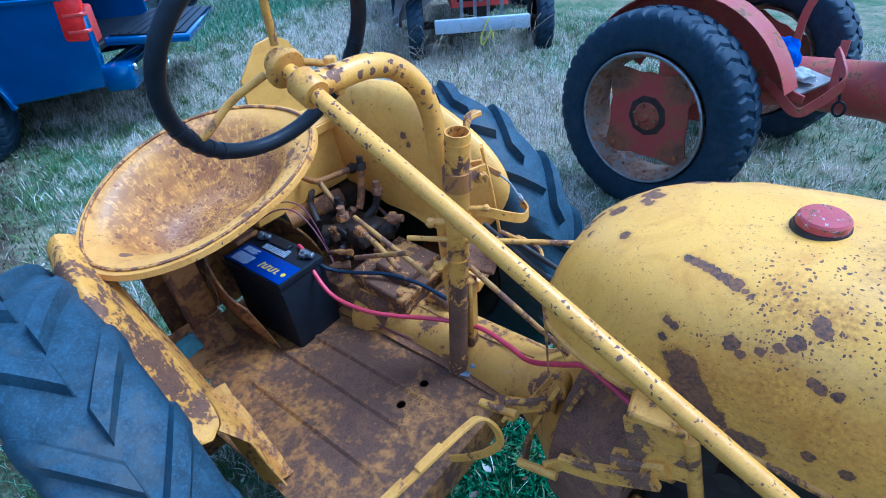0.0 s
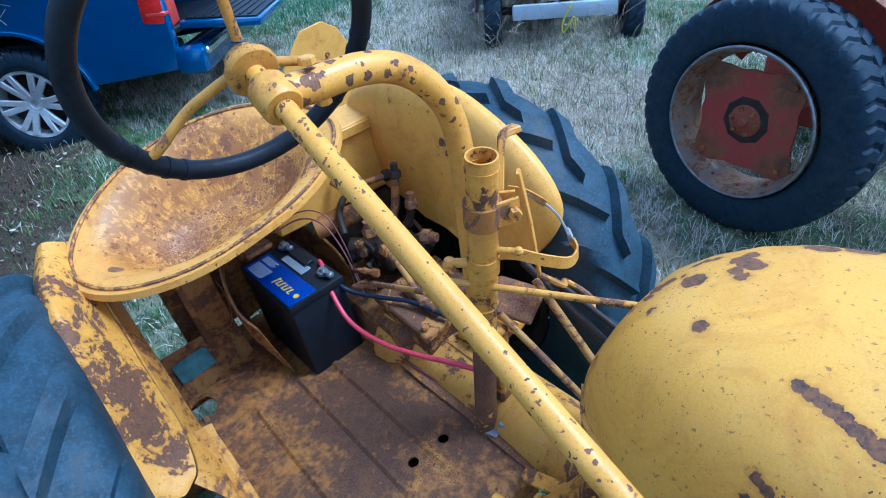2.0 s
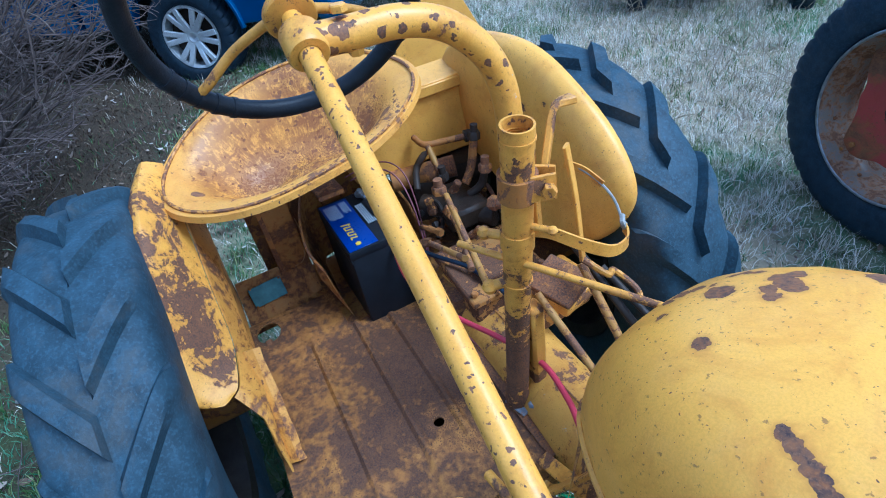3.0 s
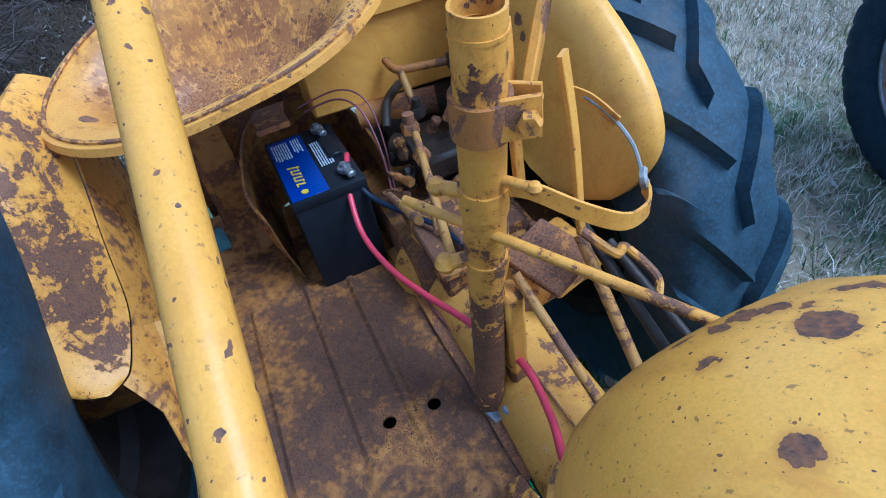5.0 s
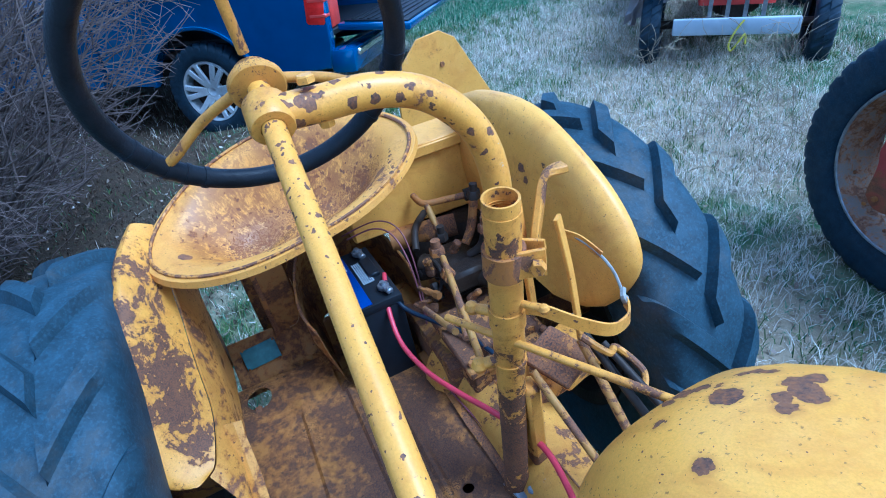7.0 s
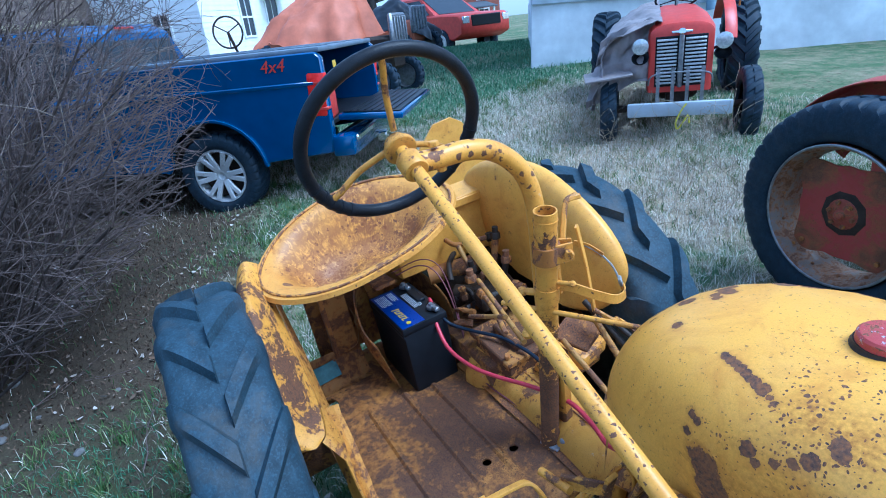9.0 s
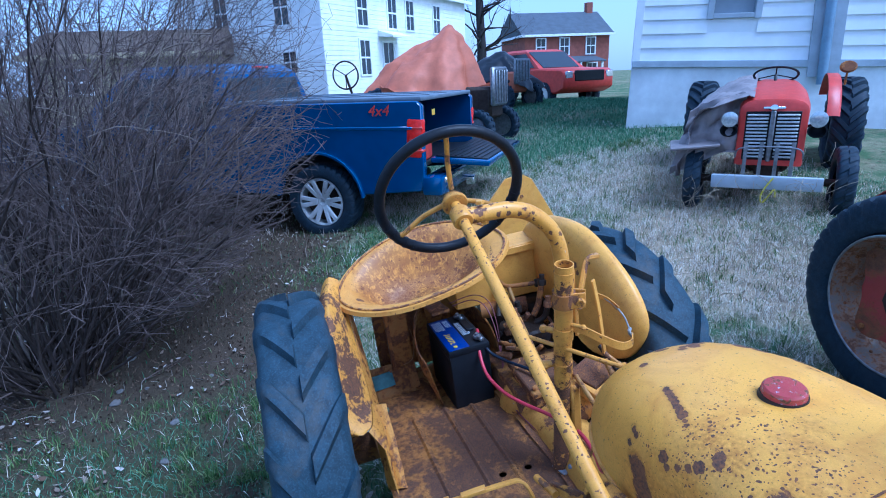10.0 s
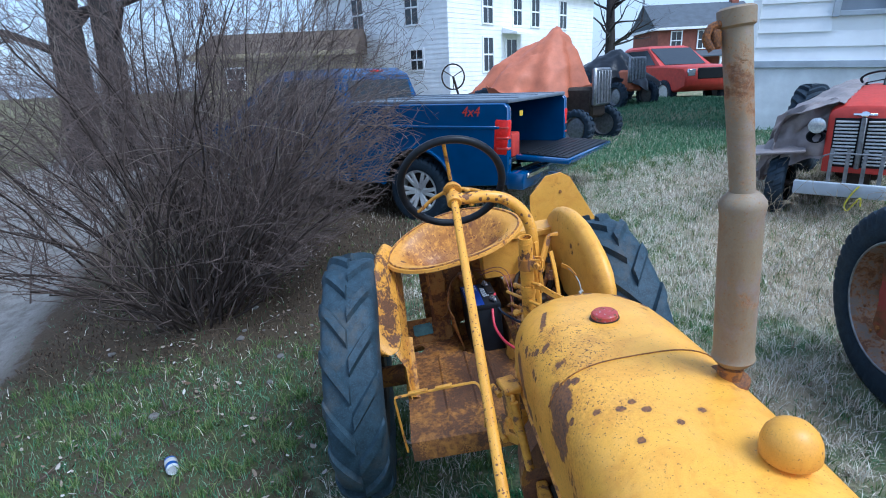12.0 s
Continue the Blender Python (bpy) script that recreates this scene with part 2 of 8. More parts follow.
M_FEND = rusty("fender_paint", YELLOW, 0.64, 0.50, 0.6, 15.0, grime=0.2, cell=7.0, big_dot=0.5, ragged=0.46, tone=0.85, bare=[(-0.33, -0.53, 1.09, 0.11, 0.13), (-0.24, -0.53, 1.04, 0.11, 0.16), (-0.15, -0.53, 0.98, 0.12, 0.20), (-0.08, -0.52, 0.90, 0.12, 0.21), (-0.02, -0.50, 0.84, 0.09, 0.16), (0.03, -0.485, 0.80, 0.06, 0.10)])
M_FENDL = rusty("fender_paint_sound", (0.80, 0.395, 0.05), 0.68, 0.60, 0.45, 8.0, grime=0.14, ragged=0.3, cell=8.0, big_dot=0.42, pale=0.70, spots=[(-0.10, 0.372, 1.06, 0.018), (-0.085, 0.372, 1.035, 0.016), (-0.115, 0.372, 1.045, 0.012), (-0.14, 0.372, 1.13, 0.008), (-0.02, 0.375, 1.09, 0.007)])
# seat stain and dust: real grime, placed also to shade the hollow by colour
M_SEAT = rusty("seat_paint", (0.80, 0.38, 0.050), 0.63, 0.43, 0.7, 9.0, 0.45, grime=0.4, fine=0.64, cell=8.0, big_dot=0.55, ragged=0.4, dust=[(-0.40, -0.22, 0.96, 0.09, 0.9)], spots=[(-0.485, 0.09, 1.13, 0.030), (-0.46, 0.11, 1.13, 0.022), (-0.235, 0.075, 1.10, 0.022), (-0.29, -0.385, 1.055, 0.020), (-0.46, -0.33, 1.08, 0.028), (-0.48, -0.20, 1.08, 0.024)], stain=[(-0.40, -0.13, 1.03, 0.22, 0.7), (-0.32, -0.32, 1.03, 0.15, 0.6)])


def streaked(m, cx, cy, color, amount):
    """Rust washed down into a bowl: streaks that run in from the rim towards cx, cy."""
    n, l = m.node_tree.nodes, m.node_tree.links
    b = n["Principled BSDF"]
    v = coords(n, l)
    sep = n.new("ShaderNodeSeparateXYZ")
    l.new(v, sep.inputs[0])
    dx, dy = math_node(n, l, "DIVIDE", math_node(n, l, "SUBTRACT", sep.outputs[0], cx), 0.19), math_node(n, l, "DIVIDE", math_node(n, l, "SUBTRACT", sep.outputs[1], cy), 0.30)
    ang = math_node(n, l, "ARCTAN2", dy, dx)
    far = math_node(n, l, "SQRT", math_node(n, l, "ADD", math_node(n, l, "MULTIPLY", dx, dx), math_node(n, l, "MULTIPLY", dy, dy)))
    polar = n.new("ShaderNodeCombineXYZ")
    l.new(math_node(n, l, "MULTIPLY", ang, 3.0), polar.inputs[0])
    l.new(math_node(n, l, "MULTIPLY", far, 2.2), polar.inputs[1])
    lines, broad = noise_tex(n, l, polar.outputs[0], 9.0, 6, 0.7, 0.4), noise_tex(n, l, v, 9.0, 5, 0.6)
    blotch = noise_tex(n, l, v, 34.0, 6, 0.7, 0.6)
    wash = math_node(n, l, "MULTIPLY", ramp(n, l, math_node(n, l, "MULTIPLY_ADD", blotch, 0.6, math_node(n, l, "MULTIPLY", lines, 0.4)), (0.42, 0.0), (0.51, 1.0)), ramp(n, l, broad, (0.30, 0.45), (0.52, 1.0)))
    wash = math_node(n, l, "MULTIPLY", wash, ramp(n, l, far, (0.15, 0.7), (0.50, 1.0), (0.76, 0.75), (0.90, 0.0)))
    was = b.inputs["Base Color"].links[0].from_socket
    l.new(mix(n, l, math_node(n, l, "MULTIPLY", wash, amount), was, color), b.inputs["Base Color"])


# rust streaks; their brown on the walls also paints the bowl's shading
streaked(M_SEAT, -0.36, -0.14, (0.23, 0.082, 0.022), 0.90)
M_PLATE = rusty("footplate_rust", (0.43, 0.185, 0.030), 0.495, 0.43, 0.5, 9.0, 0.5, grime=0.6, fine=0.60, ragged=0.70, tone=0.62, edge=0.11, pale=0.72, bare=[(0.12, -0.12, 0.59, 0.30, 0.11), (-0.05, -0.10, 0.58, 0.22, 0.09), (0.20, -0.30, 0.59, 0.20, 0.05)])
M_BEAD = rusty("rim_bead_rust", (0.62, 0.29, 0.045), 0.50, 0.45, 0.6, 22.0, 0.5, grime=0.5, ragged=0.5)
M_SKIRT = rusty("skirt_paint", (0.72, 0.34, 0.040), 0.595, 0.48, 0.9, 13.0, 0.5, grime=0.5, ragged=0.5, edge=0.03)
M_TORQUE = rusty("torque_tube_paint", (0.70, 0.36, 0.05), 0.60, 0.48, 0.5, 11.0, 0.45, grime=0.4, ragged=0.4, cell=7.0, big_dot=0.5, pale=0.66)
# a black cover; the sky's reflection is put into its grey-blue colour
M_BEDCOVER = plain("sky_sheen_bed_cover", (0.15, 0.185, 0.23), 0.45, 0, 0.3, 5, 0.3)
M_RUST = rusty("bare_rust", (0.36, 0.15, 0.035), 0.47, 0.5, 0.8, 9.0, 0.65, grime=0.7)
M_TUBE = rusty("column_paint", YELLOW, 0.68, 0.35, 0.4, 9.0, 0.4, cell=12.0, big_dot=0.50, grime=0.12, ragged=0.34)
M_BEND = rusty("bent_tube_paint", YELLOW, 0.66, 0.44, 0.5, 9.0, 0.38, cell=6.0, big_dot=0.6, grime=0.15, pale=0.665, spots=[(0.26, -0.08, 1.425, 0.016), (0.262, -0.05, 1.418, 0.016), (0.265, -0.02, 1.412, 0.012), (0.26, -0.11, 1.42, 0.014)])
M_TRAY = rusty("tray_paint", (0.36, 0.17, 0.030), 0.52, 0.50, 0.7, 10.0, 0.6, grime=0.6, ragged=0.5, edge=0.06, tone=0.75)
M_POST = rusty("post_paint", YELLOW, 0.585, 0.47, 0.65, 12.0, 0.45, grime=0.25, cell=6.0, big_dot=0.5, ragged=0.45, tone=0.72, bare=[(0.295, 0.05, 0.68, 0.15, 0.20), (0.305, 0.05, 0.80, 0.13, 0.15), (0.32, 0.05, 0.93, 0.06, 0.06), (0.36, 0.05, 1.21, 0.05, 0.14)])
M_OIL = plain("oily_iron", (0.045, 0.030, 0.020), 0.38, 0, 0.8, 26, 0.6)
M_OLDROD = rusty("dirty_rod_paint", (0.46, 0.25, 0.05), 0.52, 0.5, 0.5, 16.0, 0.5, grime=0.6)
M_OILY = rusty("oily_paint", (0.22, 0.12, 0.025), 0.46, 0.5, 0.5, 11.0, 0.5, grime=0.7)
M_COVER = rusty("cover_paint", (0.42, 0.21, 0.045), 0.47, 0.46, 0.7, 13.0, 0.55, grime=0.6, ragged=0.45, pale=0.68, tone=0.62)
M_GREASE = plain("greasy_iron", (0.05, 0.038, 0.03), 0.5, 0.2, 0.5, 18.0, 0.4)
M_BLACK = plain("black_plastic", (0.012, 0.014, 0.018), 0.42, 0, 0.3, 20, 0.05)
M_WRAP = plain("black_tape", (0.015, 0.017, 0.022), 0.38, 0, 0.4, 40, 0.4)


def tyre_rubber(name, color, mud, amount):
    """Old rubber, greyed by dust, with dried mud in patches."""
    m, n, l, b = nodes_of(name, 0.62)
    v = coords(n, l)
    big, mid, fine = noise_tex(n, l, v, 5, 8, 0.7, 0.5), noise_tex(n, l, v, 24, 7, 0.7), noise_tex(n, l, v, 160, 3, 0.6)
    col = mix(n, l, ramp(n, l, mid, (0.3, 0.0), (0.7, 1.0)), tuple(c * 0.6 for c in color), tuple(c * 1.35 for c in color))
    col = mix(n, l, math_node(n, l, "MULTIPLY", ramp(n, l, fine, (0.5, 0.0), (0.7, 1.0)), 0.35), col, tuple(c * 2.6 for c in color))
    col = mix(n, l, math_node(n, l, "MULTIPLY", ramp(n, l, big, (0.5, 0.0), (0.7, 1.0)), amount), col, mud)
    l.new(col, b.inputs["Base Color"])
    b.inputs["Specular IOR Level"].default_value = 0.25
    bump(n, l, b, math_node(n, l, "ADD", mid, math_node(n, l, "MULTIPLY", fine, 0.4)), 0.5, 0.003)
    return m


M_TYREY = tyre_rubber("dusty_tyre_rubber", (0.029, 0.051, 0.070), (0.10, 0.085, 0.065), 0.6)
M_RUBBER = tyre_rubber("black_rubber", (0.014, 0.026, 0.042), (0.06, 0.065, 0.07), 0.3)
M_RIM = rusty("blue_grey_rim", (0.22, 0.27, 0.32), 0.60, 0.56, 0.6, 16.0, 0.36, grime=0.3, ragged=0.5, edge=0.03)
M_RED = rusty("red_paint", (0.36, 0.040, 0.043), 0.60, 0.52, 0.35, 7.0, 0.5, grime=0.35, ragged=0.4, cell=6.0, big_dot=0.5)
M_RIMOLD = rusty("old_rim", (0.17, 0.165, 0.15), 0.54, 0.52, 0.5, 14.0, 0.38, grime=0.5, ragged=0.5, edge=0.06, tone=0.8)
M_DISC = rusty("disc_red", (0.36, 0.034, 0.042), 0.62, 0.54, 0.3, 8.0, 0.5, grime=0.3, ragged=0.35, cell=7.0, big_dot=0.5, edge=0.14, bare=[(0.31 * math.cos(a), -0.035, 0.31 * math.sin(a), 0.17, 0.30) for a in (0.995, 0.995 + math.pi / 2, 0.995 + math.pi, 0.995 - math.pi / 2)])
M_HUBRED = rusty("hub_red", (0.26, 0.030, 0.03), 0.58, 0.5, 0.3, 14.0, 0.5, grime=0.5, ragged=0.4)
M_REDBRIGHT = plain("bright_red_paint", (0.55, 0.05, 0.035), 0.4, 0, 0.2, 10, 0.05)
M_CAP = rusty("red_cap_paint", (0.44, 0.045, 0.055), 0.60, 0.48, 0.2, 34.0, 0.42, cell=5.0, big_dot=0.5, pale=0.60, ragged=0.4)
M_STEEL = plain("worn_steel", (0.30, 0.31, 0.33), 0.42, 0.75, 0.4, 22, 0.2)
M_ALU = plain("bright_alloy", (0.66, 0.68, 0.70), 0.30, 0.35, 0.12, 12, 0.03)
M_CHROME = plain("chrome", (0.7, 0.72, 0.75), 0.12, 1.0, 0.1, 10, 0.02)
M_BLUE = plain("blue_car_paint", (0.005, 0.070, 0.215), 0.16, 0.15, 0.15, 5, 0.01)
M_BLUE.node_tree.nodes["Principled BSDF"].inputs["Coat Weight"].default_value = 0.8
M_GLASS = plain("dark_glass", (0.03, 0.037, 0.045), 0.08, 0, 0.1, 4, 0.0)
M_LENS = plain("red_lens", (0.70, 0.02, 0.015), 0.15, 0, 0.25, 30, 0.05)
M_MUFF = rusty("muffler_grey", (0.24, 0.205, 0.145), 0.66, 0.60, 0.3, 7.0, 0.6, grime=0.4, ragged=0.4, wear=0.95, pale=0.68, edge=0.04)
M_WHITE = plain("white_siding", (0.88, 0.90, 0.91), 0.55, 0, 0.10, 1.5, 0.08)
M_FOUND = plain("whitewashed_foundation", (0.78, 0.81, 0.84), 0.8, 0, 0.30, 1.3, 0.4)
M_PIPE = plain("downpipe_paint", (0.26, 0.36, 0.48), 0.45, 0.2, 0.2, 5)
M_LAMP = plain("lamp_glass", (0.66, 0.70, 0.73), 0.10, 0.45, 0.3, 60, 0.2)
M_TRIM = plain("grey_trim", (0.45, 0.50, 0.56), 0.6, 0, 0.2, 4)
M_PANE = plain("window_pane", (0.25, 0.29, 0.34), 0.12, 0, 0.2, 1.5, 0.0)
M_BRICK = plain("red_brick", (0.27, 0.09, 0.06), 0.8, 0, 0.3, 2.5, 0.3)
M_ROOF = plain("slate_roof", (0.085, 0.10, 0.12), 0.75, 0, 0.25, 2.0, 0.3)
M_BROOF = plain("brown_shingle", (0.115, 0.085, 0.06), 0.85, 0, 0.3, 2.0, 0.3)
M_TARP = plain("orange_tarp", (0.55, 0.17, 0.085), 0.6, 0, 0.25, 4, 0.3)
M_GTARP = plain("grey_tarp", (0.30, 0.265, 0.265), 0.55, 0, 0.35, 6, 0.4)
M_DTARP = plain("dark_tarp", (0.02, 0.025, 0.035), 0.35, 0, 0.35, 5, 0.4)
M_RCABLE = plain("red_cable", (0.55, 0.045, 0.075), 0.4, 0, 0.15, 30, 0.05)
M_BCABLE = plain("black_cable", (0.012, 0.02, 0.035), 0.4, 0, 0.2, 30, 0.05)
M_WIRE = plain("thin_wire", (0.20, 0.06, 0.07), 0.5, 0, 0.2, 30, 0.05)
M_LABELB = plain("blue_label", (0.006, 0.035, 0.24), 0.3, 0, 0.1, 20, 0.02)
M_LABELW = plain("white_label", (0.55, 0.60, 0.66), 0.4, 0, 0.15, 60, 0.02)
M_LABELY = plain("yellow_print", (0.65, 0.45, 0.03), 0.4, 0, 0.1, 20, 0.02)
M_TEAL = plain("verdigris_plate", (0.09, 0.20, 0.20), 0.5, 0.3, 0.4, 30, 0.3)
M_BARK = plain("bark", (0.062, 0.047, 0.040), 0.85, 0, 0.45, 20, 0.5)
M_TRUNK = plain("dark_bark", (0.050, 0.044, 0.042), 0.9, 0, 0.45, 12, 0.6)
M_TWIG = plain("bare_twigs", (0.135, 0.098, 0.085), 0.8, 0, 0.5, 6, 0.3)
M_PALESTEM = plain("weathered_stem", (0.24, 0.195, 0.16), 0.8, 0, 0.4, 9, 0.3)
M_CLOTH = plain("pale_cloth", (0.50, 0.50, 0.48), 0.85, 0, 0.25, 20, 0.5)
M_BCLOTH = plain("blue_cloth", (0.02, 0.10, 0.55), 0.8, 0, 0.25, 20, 0.5)
M_YROPE = plain("yellow_rope", (0.60, 0.55, 0.04), 0.7, 0, 0.2, 40, 0.3)
M_TAN = plain("tan_render", (0.40, 0.35, 0.22), 0.8, 0, 0.2, 1.0, 0.2)
M_SOIL = plain("brown_wood_paint", (0.33, 0.18, 0.06), 0.6, 0, 0.3, 10, 0.2)
M_BOARD = plain("weathered_board", (0.30, 0.27, 0.24), 0.7, 0, 0.45, 12, 0.3)
M_HUB = rusty("speckled_hub_paint", YELLOW, 0.64, 0.45, 0.6, 14.0, 0.5, grime=0.4, fine=0.60, cell=8.0, big_dot=0.5)
M_TIE = plain("pale_wire", (0.30, 0.29, 0.26), 0.6, 0, 0.3, 60, 0.2)
M_STALK = plain("dry_stalk", (0.34, 0.28, 0.19), 0.8, 0, 0.3, 20, 0.2)


# ---- mesh helpers ----
def part(name, bm, mat, parent=None, label="", sharp=38):
    """Links a bmesh as one mesh object, under a thing or a part."""
    bmesh.ops.recalc_face_normals(bm, faces=bm.faces)
    for f in bm.faces:
        f.smooth = True
    for e in bm.edges:
        if len(e.link_faces) == 2 and e.calc_face_angle(0) > radians(sharp):
            e.smooth = False
    me = bpy.data.meshes.new(name)
    bm.to_mesh(me)
    bm.free()
    me.materials.append(mat)
    ob = new(name, me)
    ob.parent = parent
    return tagged(ob, label)


def thing(name, label, category, m=None, group="", kind=""):
    ob = new(name)
    ob.empty_display_size = 0.1
    if m is not None:
        ob.matrix_world = m
    return tagged(ob, label, category, group, kind)


def frame_to(p0, p1):
    d = Vector(p1) - Vector(p0)
    return Matrix.Translation(Vector(p0)) @ d.to_track_quat("Z", "Y").to_matrix().to_4x4(), d.length


def box(bm, size, m=None, bevel=0.004, segs=1):
    t = bmesh.new()
    bmesh.ops.create_cube(t, size=1.0)
    bmesh.ops.scale(t, vec=size, verts=t.verts)
    if bevel:
        bmesh.ops.bevel(t, geom=t.edges[:], offset=min(bevel, min(size) * 0.45), segments=segs, affect="EDGES", profile=0.5)
    merge(bm, t, m)
    return bm


def merge(bm, t, m=None):
    if m is not None:
        bmesh.ops.transform(t, matrix=m, verts=t.verts)
    me = bpy.data.meshes.new("tmp")
    t.to_mesh(me)
    t.free()
    bm.from_mesh(me)
    bpy.data.meshes.remove(me)


def rod(bm, p0, p1, r0, r1=None, segs=14, bevel=0.0):
    """A round bar from p0 to p1."""
    m, length = frame_to(p0, p1)
    r1 = r0 if r1 is None else r1
    prof = [(0, 0), (r0 - bevel, 0), (r0, bevel), (r1, length - bevel), (r1 - bevel, length), (0, length)] if bevel else [(0, 0), (r0, 0), (r1, length), (0, length)]
    return lathe(bm, prof, m, segs)


def lathe(bm, prof, m=None, segs=24, full=1.0):
    """Turns a profile of (radius, height) round z."""
    t = bmesh.new()
    rings = []
    for r, z in prof:
        if r < 1e-6:
            rings.append([t.verts.new((0, 0, z))])
        else:
            rings.append([t.verts.new((r * math.cos(math.tau * k / segs), r * math.sin(math.tau * k / segs), z)) for k in range(segs)])
    for a, b in zip(rings, rings[1:]):
        for k in range(segs):
            j = (k + 1) % segs
            if len(a) == 1 and len(b) == 1:
                break
            if len(a) == 1:
                t.faces.new((a[0], b[j], b[k]))
            elif len(b) == 1:
                t.faces.new((a[k], a[j], b[0]))
            else:
                t.faces.new((a[k], a[j], b[j], b[k]))
    merge(bm, t, m)
    return bm


def smooth_path(pts, steps=6, closed=False):
    """Points along a Catmull-Rom curve through pts."""
    p = [Vector(q) for q in pts]
    n = len(p)
    out = []
    for i in range(n if closed else n - 1):
        if closed:
            a, b, c, d = p[i - 1], p[i], p[(i + 1) % n], p[(i + 2) % n]
        else:
            a, b, c, d = p[max(i - 1, 0)], p[i], p[i + 1], p[min(i + 2, n - 1)]
        for s in range(steps):
            u = s / steps
            out.append(0.5 * (2 * b + (c - a) * u + (2 * a - 5 * b + 4 * c - d) * u * u + (3 * b - a - 3 * c + d) * u ** 3))
    if not closed:
        out.append(p[-1])
    return out


def sweep(bm, pts, r, segs=10, closed=False, flat=None, up=(0, 0, 1), steps=6, ends=None):
    """A tube (radius r, or a list along the way) or, with flat=(width, thickness), a strap along a smooth curve."""
    path = smooth_path(pts, steps, closed) if steps > 1 else [Vector(q) for q in pts]
    n = len(path)
    rings = []
    side = Vector(up)
    for i, p in enumerate(path):
        d = (path[(i + 1) % n] - path[i - 1]) if closed else (path[min(i + 1, n - 1)] - path[max(i - 1, 0)])
        d.normalize()
        if flat is None:
            side = (side - d * side.dot(d))
            if side.length < 1e-5:
                side = d.orthogonal()
            side.normalize()
            a = side
        else:
            a = Vector(up) - d * Vector(up).dot(d)
            a.normalize()
        b = d.cross(a)
        if flat is None:
            u = i / max(n - 1, 1)
            rr = r if isinstance(r, (int, float)) else float(np.interp(u, np.linspace(0, 1, len(r)), r))
            rings.append([bm.verts.new(p + rr * (a * math.cos(math.tau * k / segs) + b * math.sin(math.tau * k / segs))) for k in range(segs)])
        else:
            w, h = flat[0] / 2, flat[1] / 2
            c = min(w, h) * 0.35
            rings.append([bm.verts.new(p + a * x + b * y) for x, y in ((w, h - c), (w - c, h), (c - w, h), (-w, h - c), (-w, c - h), (c - w, -h), (w - c, -h), (w, c - h))])
    k = len(rings[0])
    for i in range(n if closed else n - 1):
        a, b = rings[i], rings[(i + 1) % n]
        for j in range(k):
            bm.faces.new((a[j], a[(j + 1) % k], b[(j + 1) % k], b[j]))
    if not closed:
        bm.faces.new(rings[0][::-1])
        bm.faces.new(rings[-1])
    return bm


def loft(bm, rings, closed=True, caps=True):
    vs = [[bm.verts.new(p) for p in r] for r in rings]
    k = len(vs[0])
    for a, b in zip(vs, vs[1:]):
        for j in range(k if closed else k - 1):
            bm.faces.new((a[j], a[(j + 1) % k], b[(j + 1) % k], b[j]))
    if caps and closed:
        bm.faces.new(vs[0][::-1])
        bm.faces.new(vs[-1])
    return bm


def thicken(bm, t):
    bmesh.ops.recalc_face_normals(bm, faces=bm.faces)
    bmesh.ops.solidify(bm, geom=bm.faces[:], thickness=t)
    return bm


def slab(bm, outline, z0, z1, m=None, bevel=0.0):
    """An outline in the xy plane, raised from z0 to z1."""
    t = bmesh.new()
    f = t.faces.new([t.verts.new((x, y, z0)) for x, y in outline])
    g = bmesh.ops.extrude_face_region(t, geom=[f])
    bmesh.ops.translate(t, vec=(0, 0, z1 - z0), verts=[v for v in g["geom"] if isinstance(v, bmesh.types.BMVert)])
    if bevel:
        bmesh.ops.bevel(t, geom=t.edges[:], offset=bevel, segments=1, affect="EDGES", profile=0.5)
    merge(bm, t, m)
    return bm


def nut(bm, p, d, r=0.012, h=0.01):
    m, _ = frame_to(p, Vector(p) + Vector(d))
    return lathe(bm, [(0, 0), (r, 0), (r, h * 0.8), (r * 0.85, h), (0, h)], m, 6)


def soup(name, verts, faces, mat, parent=None, smooth=True):
    """A mesh from arrays of points and of triangles or quads."""
    me = bpy.data.meshes.new(name)
    v, f = np.asarray(verts, np.float32), np.asarray(faces, np.int32)
    me.vertices.add(len(v))
    me.vertices.foreach_set("co", v.ravel())
    me.loops.add(f.size)
    me.loops.foreach_set("vertex_index", f.ravel())
    me.polygons.add(len(f))
    me.polygons.foreach_set("loop_start", np.arange(0, f.size, f.shape[1], dtype=np.int32))
    me.polygons.foreach_set("use_smooth", np.full(len(f), smooth))
    me.update(calc_edges=True)
    me.materials.append(mat)
    ob = new(name, me)
    ob.parent = parent
    return ob


